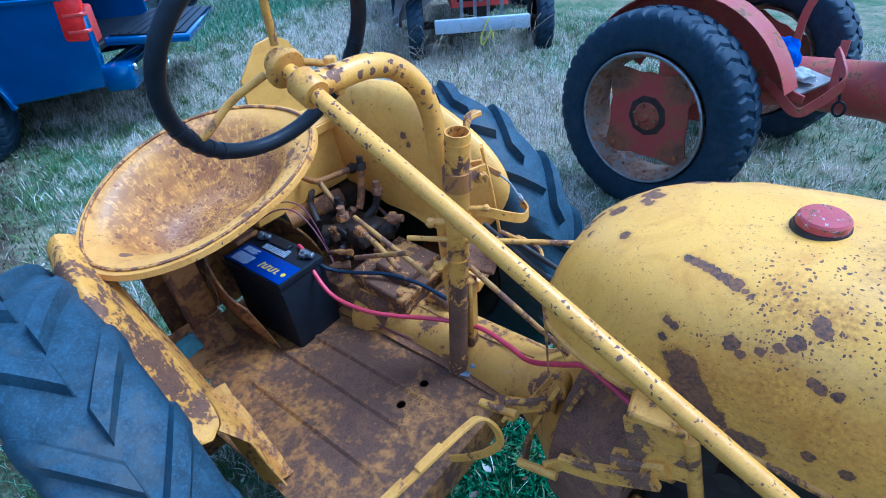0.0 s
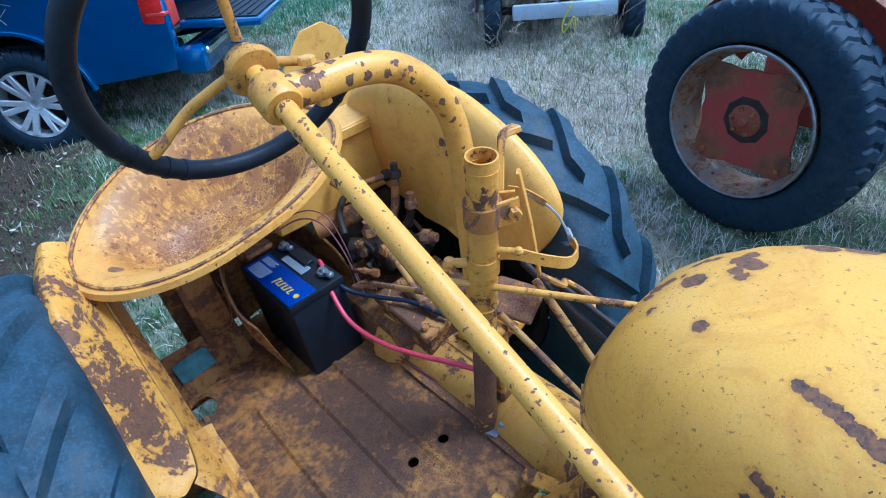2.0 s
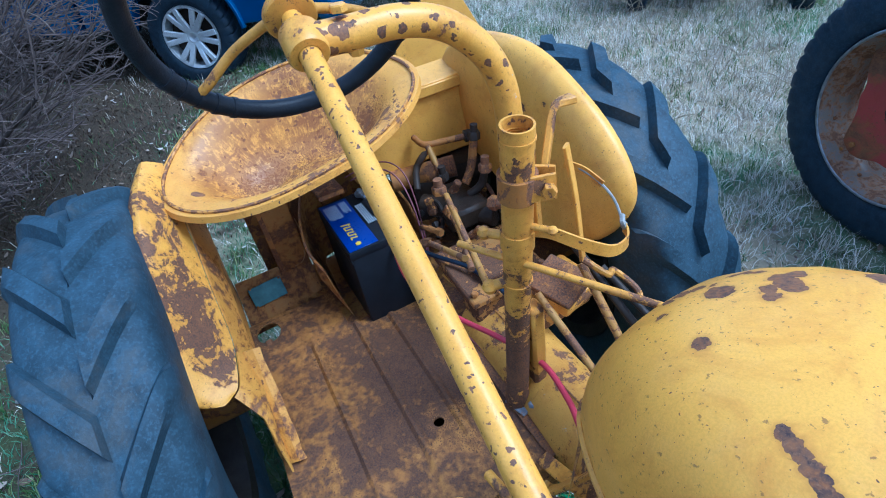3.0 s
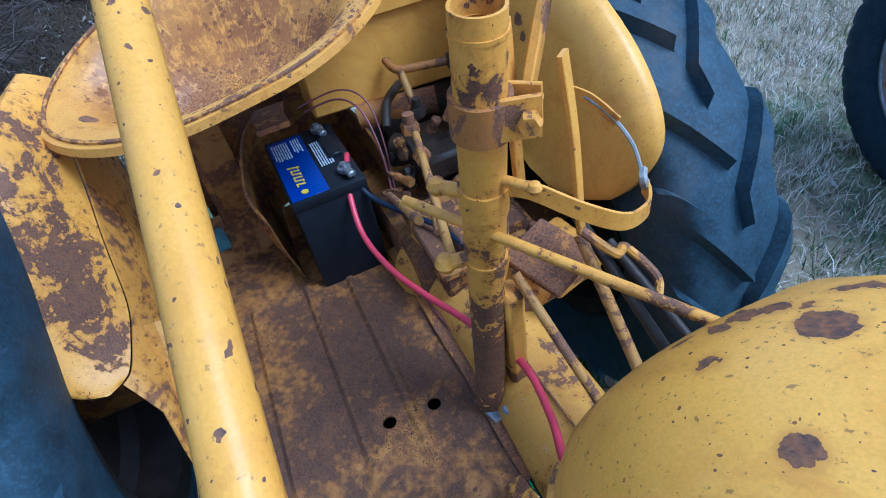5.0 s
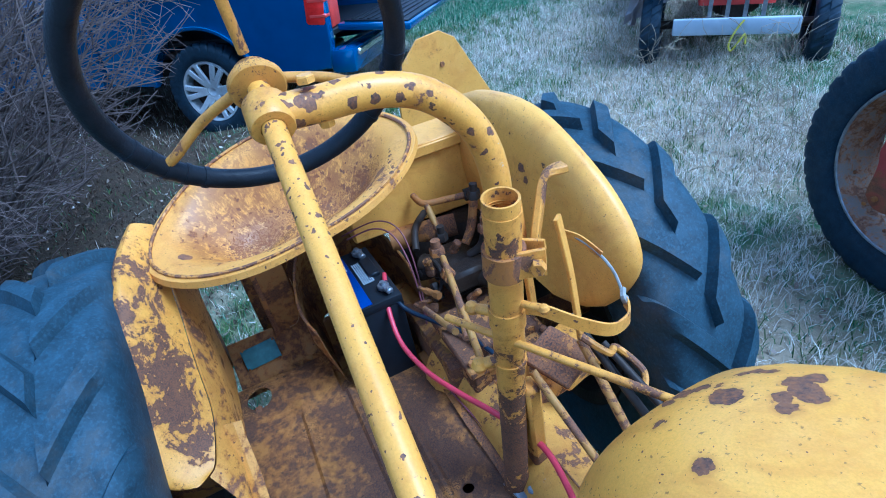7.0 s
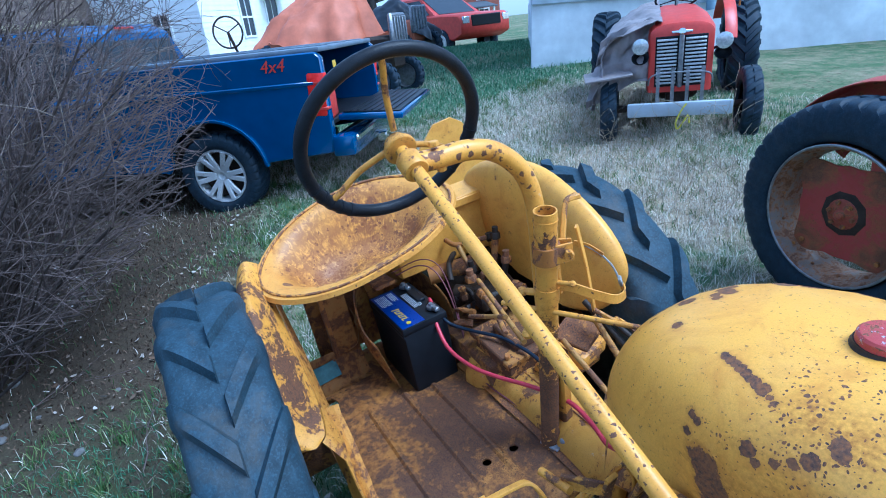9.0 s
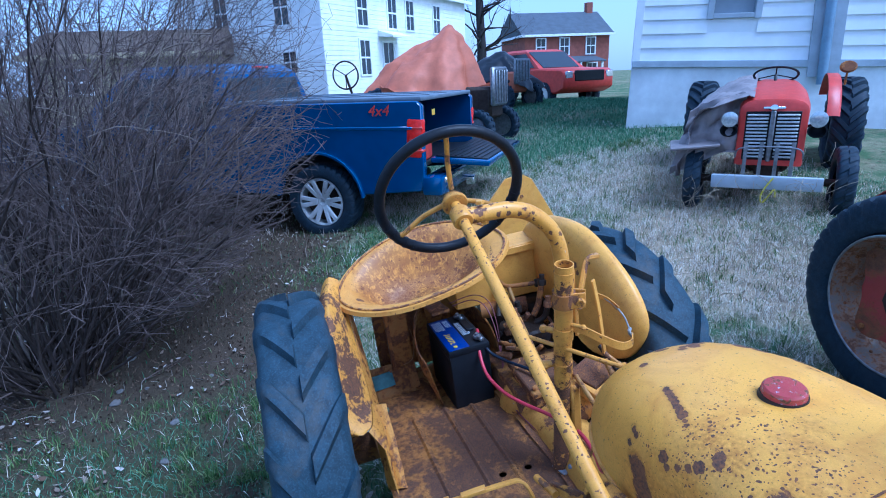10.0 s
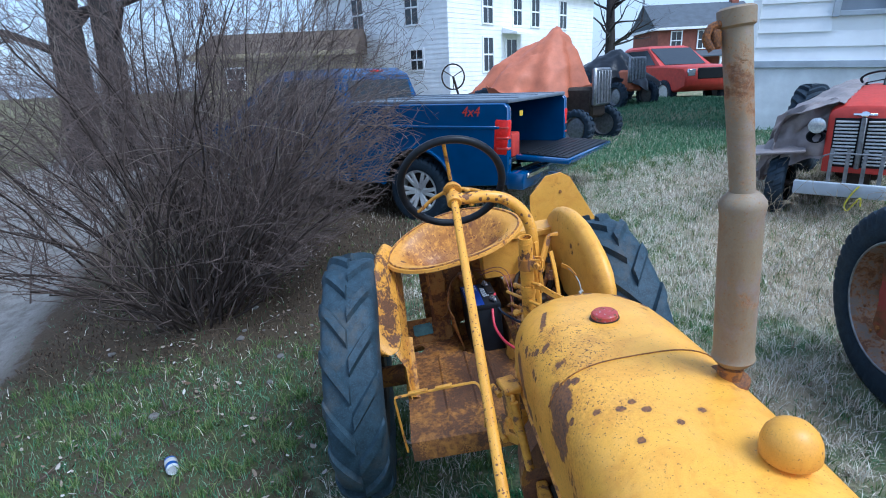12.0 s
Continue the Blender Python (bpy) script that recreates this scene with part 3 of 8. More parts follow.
def tubes(paths, sides=3):
    """Thin tapered tubes, each a list of (x, y, z, radius), as arrays for soup()."""
    V, F, base = [], [], 0
    ang = np.arange(sides) * math.tau / sides
    ca, sa = np.cos(ang), np.sin(ang)
    for p in paths:
        p = np.asarray(p, float)
        d = np.gradient(p[:, :3], axis=0)
        d /= np.linalg.norm(d, axis=1, keepdims=True) + 1e-9
        ref = np.where(np.abs(d[:, 2:3]) < 0.9, [[0.0, 0.0, 1.0]], [[1.0, 0.0, 0.0]])
        a = np.cross(d, ref)
        a /= np.linalg.norm(a, axis=1, keepdims=True) + 1e-9
        b = np.cross(d, a)
        ring = p[:, None, :3] + p[:, 3, None, None] * (a[:, None] * ca[None, :, None] + b[:, None] * sa[None, :, None])
        V.append(ring.reshape(-1, 3))
        n = len(p)
        i = np.arange(n - 1)[:, None] * sides
        j = np.arange(sides)[None]
        k = (j + 1) % sides
        F.append((np.stack([i + j, i + k, i + sides + k, i + sides + j], -1) + base).reshape(-1, 4))
        base += n * sides
    return np.concatenate(V), np.concatenate(F)


# ---- ground ----
def soft(a, lo, hi):
    u = np.clip((a - lo) / (hi - lo), 0, 1)
    return u * u * (3 - 2 * u)


def height(x, y):
    """The yard tilts up towards the white house, and falls to a gravel drive."""
    x, y = np.asarray(x, float), np.asarray(y, float)
    h = 0.096 * np.clip(y, -4.2, 6.0) + 0.055 * np.clip(-x - 0.6, 0, 8.0)
    h = h - 0.25 * soft(-x, 9, 22) + 0.12 * soft(-x - y * 0.3, 20, 40)
    edge = y + 3.35 - 0.27 * (x + 1.0)
    h = h - 0.16 * soft(-edge, -0.3, 1.0) * soft(-y, 2, 3)
    h = h + 0.025 * np.sin(x * 2.1 + 1.3 * np.sin(y * 1.7)) * np.cos(y * 1.9 + x * 0.6)
    return h


def ground_z(x, y):
    return float(height(x, y))


# where the lawn has died back to straw, and where it stays green: x, y, reach
STRAW_BEDS = [(-0.2, 1.2, 0.6), (-1.4, 2.6, 0.9), (-2.4, 2.8, 1.0), (-3.7, 3.0, 1.0), (-4.0, 4.2, 1.0)]
GREEN_BEDS = [(-5.5, 3.3, 1.1), (-6.6, 4.6, 1.3)]


def ground_material():
    m, n, l, b = nodes_of("yard_ground", 0.95)
    v = coords(n, l)
    sep = n.new("ShaderNodeSeparateXYZ")
    l.new(v, sep.inputs[0])
    x, y = sep.outputs[0], sep.outputs[1]
    big, mid, fine = noise_tex(n, l, v, 0.7, 6), noise_tex(n, l, v, 6, 6, 0.7), noise_tex(n, l, v, 55, 5, 0.7)
    straw = mix(n, l, fine, (0.20, 0.155, 0.095), (0.50, 0.42, 0.29))
    green = mix(n, l, fine, (0.042, 0.085, 0.036), (0.14, 0.21, 0.10))
    soil = mix(n, l, fine, (0.026, 0.018, 0.013), (0.115, 0.081, 0.058))
    lush = math_node(n, l, "MULTIPLY_ADD", mid, 0.5, math_node(n, l, "MULTIPLY", big, 0.6))
    for beds, gain in ((STRAW_BEDS, -0.22), (GREEN_BEDS, 0.16)):
        for bx, by, br in beds:
            d = n.new("ShaderNodeVectorMath")
            d.operation = "DISTANCE"
            l.new(v, d.inputs[0])
            d.inputs[1].default_value = (bx, by, ground_z(bx, by))
            near = ramp(n, l, math_node(n, l, "DIVIDE", d.outputs["Value"], br), (0.3, 1.0), (1.0, 0.0))
            lush = math_node(n, l, "MULTIPLY_ADD", near, gain, lush)
    col = mix(n, l, ramp(n, l, lush, (0.40, 0.0), (0.62, 1.0)), straw, green)
    bare = math_node(n, l, "ADD", math_node(n, l, "MULTIPLY", y, -0.45), math_node(n, l, "MULTIPLY", x, -0.10))
    bare = math_node(n, l, "ADD", bare, math_node(n, l, "MULTIPLY_ADD", mid, 0.9, -0.78))
    gaps = noise_tex(n, l, v, 17.0, 6, 0.7, 0.5)
    col = mix(n, l, ramp(n, l, gaps, (0.55, 0.0), (0.64, 0.65)), col, soil)
    verge = ramp(n, l, math_node(n, l, "MULTIPLY_ADD", x, 0.6, 1.2), (0.0, 0.0), (0.5, 0.8))
    moss = mix(n, l, ramp(n, l, mid, (0.40, 0.0), (0.60, 1.0)), mix(n, l, fine, (0.024, 0.040, 0.013), (0.085, 0.11, 0.040)), soil)
    soil = mix(n, l, verge, soil, moss)
    col = mix(n, l, ramp(n, l, bare, (-0.15, 0.0), (0.2, 0.92)), col, soil)
    edge = math_node(n, l, "ADD", math_node(n, l, "MULTIPLY_ADD", x, 0.27, -3.35 + 0.27), math_node(n, l, "MULTIPLY", y, -1.0))
    edge = math_node(n, l, "ADD", edge, math_node(n, l, "MULTIPLY_ADD", mid, 0.8, -0.4))
    gravel = mix(n, l, fine, (0.14, 0.13, 0.118), (0.40, 0.38, 0.355))
    gravel = mix(n, l, ramp(n, l, mid, (0.42, 0.0), (0.62, 0.7)), gravel, mix(n, l, fine, (0.06, 0.052, 0.044), (0.20, 0.18, 0.155)))
    col = mix(n, l, ramp(n, l, edge, (0.0, 0.0), (0.3, 1.0)), col, gravel)
    rough_land = mix(n, l, mid, (0.10, 0.085, 0.05), (0.20, 0.19, 0.10))
    col = mix(n, l, ramp(n, l, math_node(n, l, "MULTIPLY", edge, 0.1), (0.36, 0.0), (0.42, 1.0)), col, rough_land)
    l.new(col, b.inputs["Base Color"])
    b.inputs["Specular IOR Level"].default_value = 0.12
    bump(n, l, b, fine, 0.8, 0.02)
    return m


gx = np.concatenate([np.linspace(-320, -42, 22), np.linspace(-40, -9.2, 70), np.linspace(-9, 4, 150), np.linspace(4.5, 40, 30), np.linspace(45, 320, 20)])
gy = np.concatenate([np.linspace(-320, -42, 22), np.linspace(-40, -6.2, 60), np.linspace(-6, 7, 150), np.linspace(7.3, 40, 50), np.linspace(45, 320, 20)])
GX, GY = np.meshgrid(gx, gy, indexing="ij")
gv = np.stack([GX, GY, height(GX, GY)], -1).reshape(-1, 3)
gi = (np.arange(len(gx) - 1)[:, None] * len(gy) + np.arange(len(gy) - 1)[None]).ravel()
gf = np.stack([gi, gi + len(gy), gi + len(gy) + 1, gi + 1], -1)
ground = tagged(soup("ground", gv, gf, ground_material()), "patchy lawn of dry straw and green grass, bare earth and gravel", "ground", kind="structure")


# ---- the yellow tractor: x forward, y to its left, from the ground under its rear axle ----
ROOT = thing("yellow_tractor", "old yellow tractor with chipped rusty paint standing on the lawn", "tractor", pose(0, 0, 0, 5.5, 0, 0))


def hood():
    yc = 0.12
    rows = [(0.588, 0.106, 1.070, 1.0), (0.597, 0.126, 1.10, 1.0), (0.617, 0.148, 1.136, 1.0), (0.652, 0.168, 1.167, 1.0), (0.698, 0.186, 1.193, 1.0), (0.75, 0.199, 1.210, 1.0),
            (0.85, 0.207, 1.226, 0.995), (0.97, 0.209, 1.235, 0.985), (1.15, 0.209, 1.238, 0.97), (1.35, 0.207, 1.234, 0.94), (1.55, 0.202, 1.224, 0.9), (1.75, 0.192, 1.206, 0.86), (1.9, 0.175, 1.18, 0.84)]
    rings = []
    for x, w, zt, zb in rows:
        r = []
        zs = max(zb + 0.005, zt - 0.17)
        for k in range(29):
            a = math.pi * k / 28
            cx, sx = -math.cos(a), math.sin(a)
            k1 = 0.85 - 0.21 * min(1, max(0, (x - 0.6) / 0.25))
            yy = yc + w * math.copysign(abs(cx) ** k1, cx)
            zz = zs + (zt - zs) * sx ** (k1 + 0.06)
            r.append((x, yy, zz))
        r = [(x, yc - w, zb)] + [(x, yc - w, (zb + zs) / 2)] + r + [(x, yc + w, (zb + zs) / 2)] + [(x, yc + w, zb)]
        rings.append(r)
    bm = bmesh.new()
    loft(bm, rings, closed=False)
    thicken(bm, 0.004)
    h = part("hood", bm, M_HOOD, ROOT, "rounded yellow hood with rust chips", 50)
    bm = bmesh.new()
    seam = []
    for k in range(3, 26):
        x, y, z = rings[8][k + 2 if k + 2 < 31 else 30]
        seam.append((1.153, yc + (y - yc) * 1.004, z + 0.0012))
    sweep(bm, seam, 0.0016, 5, steps=1)
    part("seam", bm, M_RUST, h)
    bm = bmesh.new()
    sweep(bm, [(x, yc - w - 0.0, zb) for x, w, zt, zb in rows[1:]], 0.006, 6)
    part("edge_roll", bm, M_YEL2, h)
    lip = []
    for x, w, zt in ((0.572, 0.092, 1.042), (0.575, 0.096, 1.048), (0.579, 0.099, 1.052), (0.583, 0.100, 1.054)):
        zs = zt - 0.065
        lip.append([(x, yc - w, 0.99)] + [(x, yc + w * math.copysign(abs(math.cos(q)) ** 0.85, -math.cos(q)), zs + (zt - zs) * math.sin(q) ** 0.91) for q in np.linspace(0, math.pi, 29)] + [(x, yc + w, 0.99)])
    bm = bmesh.new()
    loft(bm, lip, closed=False)
    thicken(bm, 0.004)
    part("hood_lip", bm, M_SKIRT, h, "rust-stained lip behind the hood", 50)
    # cowl inside the rear opening and the dark gap below it
    bm = bmesh.new()
    loft(bm, [[(0.615, yc + 0.10 * math.cos(a), 1.02 + 0.09 * math.sin(a)) for a in np.linspace(0, math.tau, 20, endpoint=False)],
              [(0.66, yc + 0.13 * math.cos(a), 1.02 + 0.11 * math.sin(a)) for a in np.linspace(0, math.tau, 20, endpoint=False)]])
    part("cowl", bm, M_GREASE, ROOT)
    # fuel cap
    bm = bmesh.new()
    up = pose(0.952, 0.125, 1.230, 0, 1.5, 0)
    lathe(bm, [(0, 0.0225), (0.012, 0.023), (0.029, 0.0215), (0.0325, 0.018), (0.0335, 0.006), (0.0345, 0.0), (0, 0)], up, 28)
    cap = part("fuel_cap", bm, M_CAP, ROOT, "red fuel cap, paint worn off", 30)
    bm = bmesh.new()
    lathe(bm, [(0, -0.004), (0.038, -0.004), (0.038, 0.002), (0.0355, 0.005), (0.035, 0.009), (0, 0.009)], up, 28)
    part("filler_neck", bm, M_GREASE, cap)


def muffler():
    bm = bmesh.new()
    a, b = Vector((1.255, 0.272, 1.252)), Vector((1.262, 0.278, 1.585))
    m, d = frame_to(a, b)
    lathe(bm, [(0, -0.003), (0.030, -0.002), (0.037, 0.006), (0.0405, 0.012), (0.038, 0.017), (0.037, 0.03), (0.037, d - 0.03), (0.0405, d - 0.012), (0.0385, d - 0.002), (0.032, d + 0.006), (0.024, d + 0.014), (0, d + 0.014)], m, 30)
    can = part("muffler", bm, M_MUFF, ROOT, "tall grey-brown exhaust muffler", 30)
    bm = bmesh.new()
    rod(bm, b, (1.225, 0.28, 1.90), 0.021, 0.025, 22)
    lathe(bm, [(0.025, 0), (0.030, 0.004), (0.031, 0.03), (0.026, 0.034)], frame_to((1.228, 0.28, 1.875), (1.225, 0.28, 1.91))[0], 22)
    part("pipe", bm, M_MUFF, can)
    bm = bmesh.new()
    sweep(bm, [(1.228, 0.262, 1.885), (1.225, 0.238, 1.882), (1.225, 0.228, 1.865), (1.23, 0.236, 1.845)], 0.007, 8)
    box(bm, (0.022, 0.014, 0.032), pose(1.227, 0.243, 1.862), 0.004)
    part("rain_cap_hinge", bm, M_RUST, can)
    bm = bmesh.new()
    rod(bm, (1.24, 0.255, 1.10), (1.253, 0.270, 1.24), 0.02, 0.024, 16)
    lathe(bm, [(0, 0), (0.04, 0), (0.04, 0.012), (0, 0.012)], frame_to((1.25, 0.266, 1.205), (1.253, 0.27, 1.24))[0], 20)
    part("neck", bm, M_RUST, can)
    bm = bmesh.new()
    c = Vector((1.50, 0.215, 1.222))
    lathe(bm, [(0, -0.03), (0.03, -0.03), (0.032, 0.0), (0.034, 0.006), (0.041, 0.008), (0.044, 0.012), (0.0445, 0.024), (0.043, 0.038), (0.038, 0.052), (0.029, 0.063), (0.016, 0.070), (0, 0.072)], Matrix.Translation(c), 30)
    part("air_intake_dome", bm, M_YEL, ROOT, "domed yellow air intake cap", 60)


def tyre(name, parent, mat, R, width, rim_r, lugs, lug_h, style="chevron"):
    """A tyre round the local y axis, its lugs moulded out of the carcass."""
    w, k = width / 2, R / 0.57
    base = R - lug_h
    prof = [(0.0, base, 0), (0.03, base, 1), (0.25, base - 0.001 * k, 1), (0.5, base - 0.003 * k, 1), (0.72, base - 0.008 * k, 1), (0.85, base - 0.017 * k, 1), (0.93, base - 0.032 * k, 1), (0.975, base - 0.052 * k, 0.9), (1.0, base - 0.078 * k, 0.45)]
    flank = base - 0.078 * k - rim_r
    prof += [(1.01, rim_r + flank * 0.85, 0), (1.02, rim_r + flank * 0.6, 0), (0.99, rim_r + flank * 0.35, 0), (0.92, rim_r + flank * 0.16, 0), (0.86, rim_r + flank * 0.10, 0), (0.82, rim_r + 0.012, 0), (0.64, rim_r, 0)]
    pitch = math.tau / lugs
    half = ((0.027 if R > 0.5 else 0.014) if style == "chevron" else min(0.026, 0.33 * pitch * R)) / R / pitch
    foot = half * 1.55
    phases = sorted({round(p % 1.0, 4) for c in (0.0, 0.5) for p in (c, c - half, c + half, c - foot, c + foot)})
    rings = []
    for side in (-1, 1):
        for u, r, lug in prof if side > 0 else prof[:0:-1]:
            shift = 0.30 * u if style == "chevron" else (0.155 * u * side if style == "bar" else pitch * (0.45 - abs((u * 3.2) % 1.0 - 0.5)))
            ring = []
            for n in range(lugs):
                for p in phases:
                    q = (p + (0.5 if side > 0 else 0.0)) % 1.0
                    d = min(q, 1 - q)
                    h = lug_h * lug * min(1.0, max(0.0, (foot - d) / (foot - half)))
                    a = pitch * (n + p) + shift
                    out = h * max(0.0, (u - 0.93) / 0.07) * 0.35
                    ring.append(((r + h) * math.cos(a), side * (u * w + out), (r + h) * math.sin(a)))
            rings.append(ring)
    bm = bmesh.new()
    loft(bm, rings, caps=False)
    return part(name, bm, mat, parent, "", 30)


def rear_wheel(y, out, lab):
    w = new("rear_wheel")
    w.parent = ROOT
    w.matrix_local = pose(-0.2, y, 0.565, -4 if out < 0 else 2, 0, 0) @ pose(0, 0, 0, 0, 25 if out < 0 else 8, 0)
    tagged(w, lab)
    t = tyre("tyre", w, M_TYREY, 0.572, 0.232, 0.325, 16, 0.025)
    bm = bmesh.new()
    turn = Matrix.Rotation(radians(-90), 4, "X")
    lathe(bm, [(0.0, out * 0.02), (0.1, out * 0.02), (0.14, out * 0.05), (0.27, out * 0.04), (0.29, out * 0.0), (0.31, out * 0.09), (0.335, out * 0.1), (0.335, out * 0.105), (0.30, out * 0.1), (0.285, -out * 0.02), (0.30, -out * 0.09), (0.335, -out * 0.1)], turn, 48)
    part("rim", bm, M_GREASE, w)


def seat():
    s = new("seat")
    s.parent = ROOT
    tagged(s, "wide yellow steel pan seat, worn to rust in the bowl")
    bm = bmesh.new()
    cx, cy, ax, ay = -0.315, -0.138, 0.200, 0.326
    rings = []
    for q in (1.03, 1.02, 0.975, 0.94, 0.88, 0.81, 0.74, 0.66, 0.57, 0.48, 0.38, 0.26, 0.13):
        ring = []
        for k in range(56):
            a = math.tau * k / 56
            ca, sa = math.cos(a), math.sin(a)
            ex = 0.98
            u, w = math.copysign(abs(ca) ** ex, ca), math.copysign(abs(sa) ** ex, sa)
            x, y = cx + ax * q * u - 0.055 * max(0.0, 0.94 - q), cy + ay * q * w
            rimz = 1.098 - 0.035 * u * q + 0.06 * max(0, -u) ** 2 * q + 0.05 * w * q + 0.012 * w * w * q
            wall = min(1.0, max(0.0, (0.90 - q) / 0.54))
            depth = 0.128 * wall * wall * (3 - 2 * wall) * (1.0 - 0.30 * max(0, u))
            hump = 0.005 * max(0, u * q) * math.exp(-(w * q / 0.28) ** 2)
            lip = {1.03: -0.012, 1.02: 0.002, 0.975: 0.003, 0.94: 0.0}.get(q, 0.0)
            ring.append((x, y, rimz - depth + hump + lip))
        rings.append(ring)
    loft(bm, rings, closed=True, caps=False)
    bm.verts.ensure_lookup_table()
    bm.faces.new(bm.verts[-56:])
    thicken(bm, 0.004)
    part("seat_pan", bm, M_SEAT, s, "", 60)
    bm = bmesh.new()
    sweep(bm, [Vector(p) + Vector((0, 0, 0.002)) for p in rings[2][::2]], 0.0042, 6, closed=True, steps=2)
    part("rim_bead", bm, M_BEAD, s)
    bm = bmesh.new()
    sweep(bm, [(-0.30, -0.10, 0.915), (-0.40, -0.10, 0.90), (-0.52, -0.08, 0.85), (-0.56, -0.06, 0.7)], 0, flat=(0.07, 0.012), up=(0, 1, 0))
    part("seat_spring", bm, M_RUST, s)


def fenders():
    bm = bmesh.new()
    st = [((-0.42, -0.500, 1.090), (-0.40, -0.475, 1.120), (-0.43, -0.44, 1.09)), ((-0.31, -0.525, 1.080), (-0.26, -0.495, 1.107), (-0.31, -0.440, 1.03)), ((-0.21, -0.547, 1.043), (-0.15, -0.512, 1.053), (-0.22, -0.440, 0.96)),
          ((-0.13, -0.565, 0.97), (-0.06, -0.532, 0.975), (-0.14, -0.443, 0.89)), ((-0.040, -0.584, 0.870), (0.02, -0.545, 0.885), (-0.06, -0.443, 0.82)), ((0.022, -0.582, 0.812), (0.062, -0.545, 0.820), (0.005, -0.450, 0.795)), ((0.054, -0.560, 0.782), (0.080, -0.525, 0.784), (0.052, -0.462, 0.776)), ((0.068, -0.512, 0.772), (0.082, -0.498, 0.770), (0.066, -0.478, 0.768))]
    cols = [smooth_path([s[k] for s in st], 4) for k in range(3)]
    rings = []
    for o, c, i in zip(*cols):
        p = smooth_path([o + Vector((-0.01, 0.004, -0.02)), o, c, i], 4)
        rings.append(p)
    loft(bm, rings, closed=False)
    thicken(bm, 0.005)
    f = part("right_fender", bm, M_FEND, ROOT, "narrow rounded yellow fender with big bare patches", 50)
    bm = bmesh.new()
    inner = cols[2]
    rings = []
    for k, p in enumerate(inner):
        u = k / (len(inner) - 1)
        low = Vector((p.x + 0.02 + 0.09 * u, -0.435, 0.60 + 0.02 * (1 - u)))
        rings.append([p + Vector((0, 0.001, -0.003)), p.lerp(low, 0.35) + Vector((0, 0.02, 0)), p.lerp(low, 0.7) + Vector((0, 0.008, 0)), low])
    loft(bm, rings, closed=False)
    thicken(bm, 0.004)
    part("fender_skirt", bm, M_SKIRT, f, "stained orange-brown skirt with a torn edge", 60)
    bm = bmesh.new()
    # a folded strip, bent out of line, its free edge torn
    rnd = random.Random(3)
    rings = []
    for u in np.linspace(0, 1, 12):
        x, z, w = -0.025 + 0.175 * u, 0.790 - 0.195 * u, 0.026 - 0.006 * u
        rings.append([(x - 0.035 - 0.01 * rnd.random(), -0.452 - 0.004 * rnd.random(), z - 0.03), (x - 0.01, -0.440, z - 0.008), (x, -0.432, z), (x + 0.006, -0.425 + w * 0.5, z + 0.002), (x + 0.002, -0.425 + w + 0.006 * rnd.random(), z - 0.006)])
    loft(bm, rings, closed=False)
    thicken(bm, 0.004)
    part("brace", bm, M_SKIRT, f, "", 40)
    # left fender: a large rounded guard beside the tyre
    bm = bmesh.new()
    edge = smooth_path([(-0.70, 0.42, 0.86), (-0.60, 0.40, 1.05), (-0.43, 0.39, 1.15), (-0.25, 0.39, 1.185), (-0.10, 0.395, 1.178), (0.03, 0.40, 1.125), (0.135, 0.405, 1.055), (0.20, 0.405, 0.975), (0.205, 0.40, 0.90), (0.145, 0.385, 0.80), (0.06, 0.37, 0.77)], 4)
    rings = []
    for p in edge:
        q = Vector((-0.22, 0.35, 0.80))
        out = (p - q)
        rings.append([p + Vector((0, 0.055, 0)) - out * 0.06, p + Vector((0, 0.03, 0)) + out * 0.012, p + Vector((0, 0.008, 0)) + out * 0.014, p - out * 0.03 + Vector((0, -0.012, 0)), p - out * 0.14 + Vector((0, -0.022, 0)), p - out * 0.38 + Vector((0, -0.02, 0)), p - out * 0.7, q])
    loft(bm, rings, closed=False)
    bmesh.ops.remove_doubles(bm, verts=bm.verts, dist=0.0005)
    thicken(bm, 0.004)
    part("left_fender", bm, M_FENDL, ROOT, "domed yellow fender, mostly sound paint", 60)


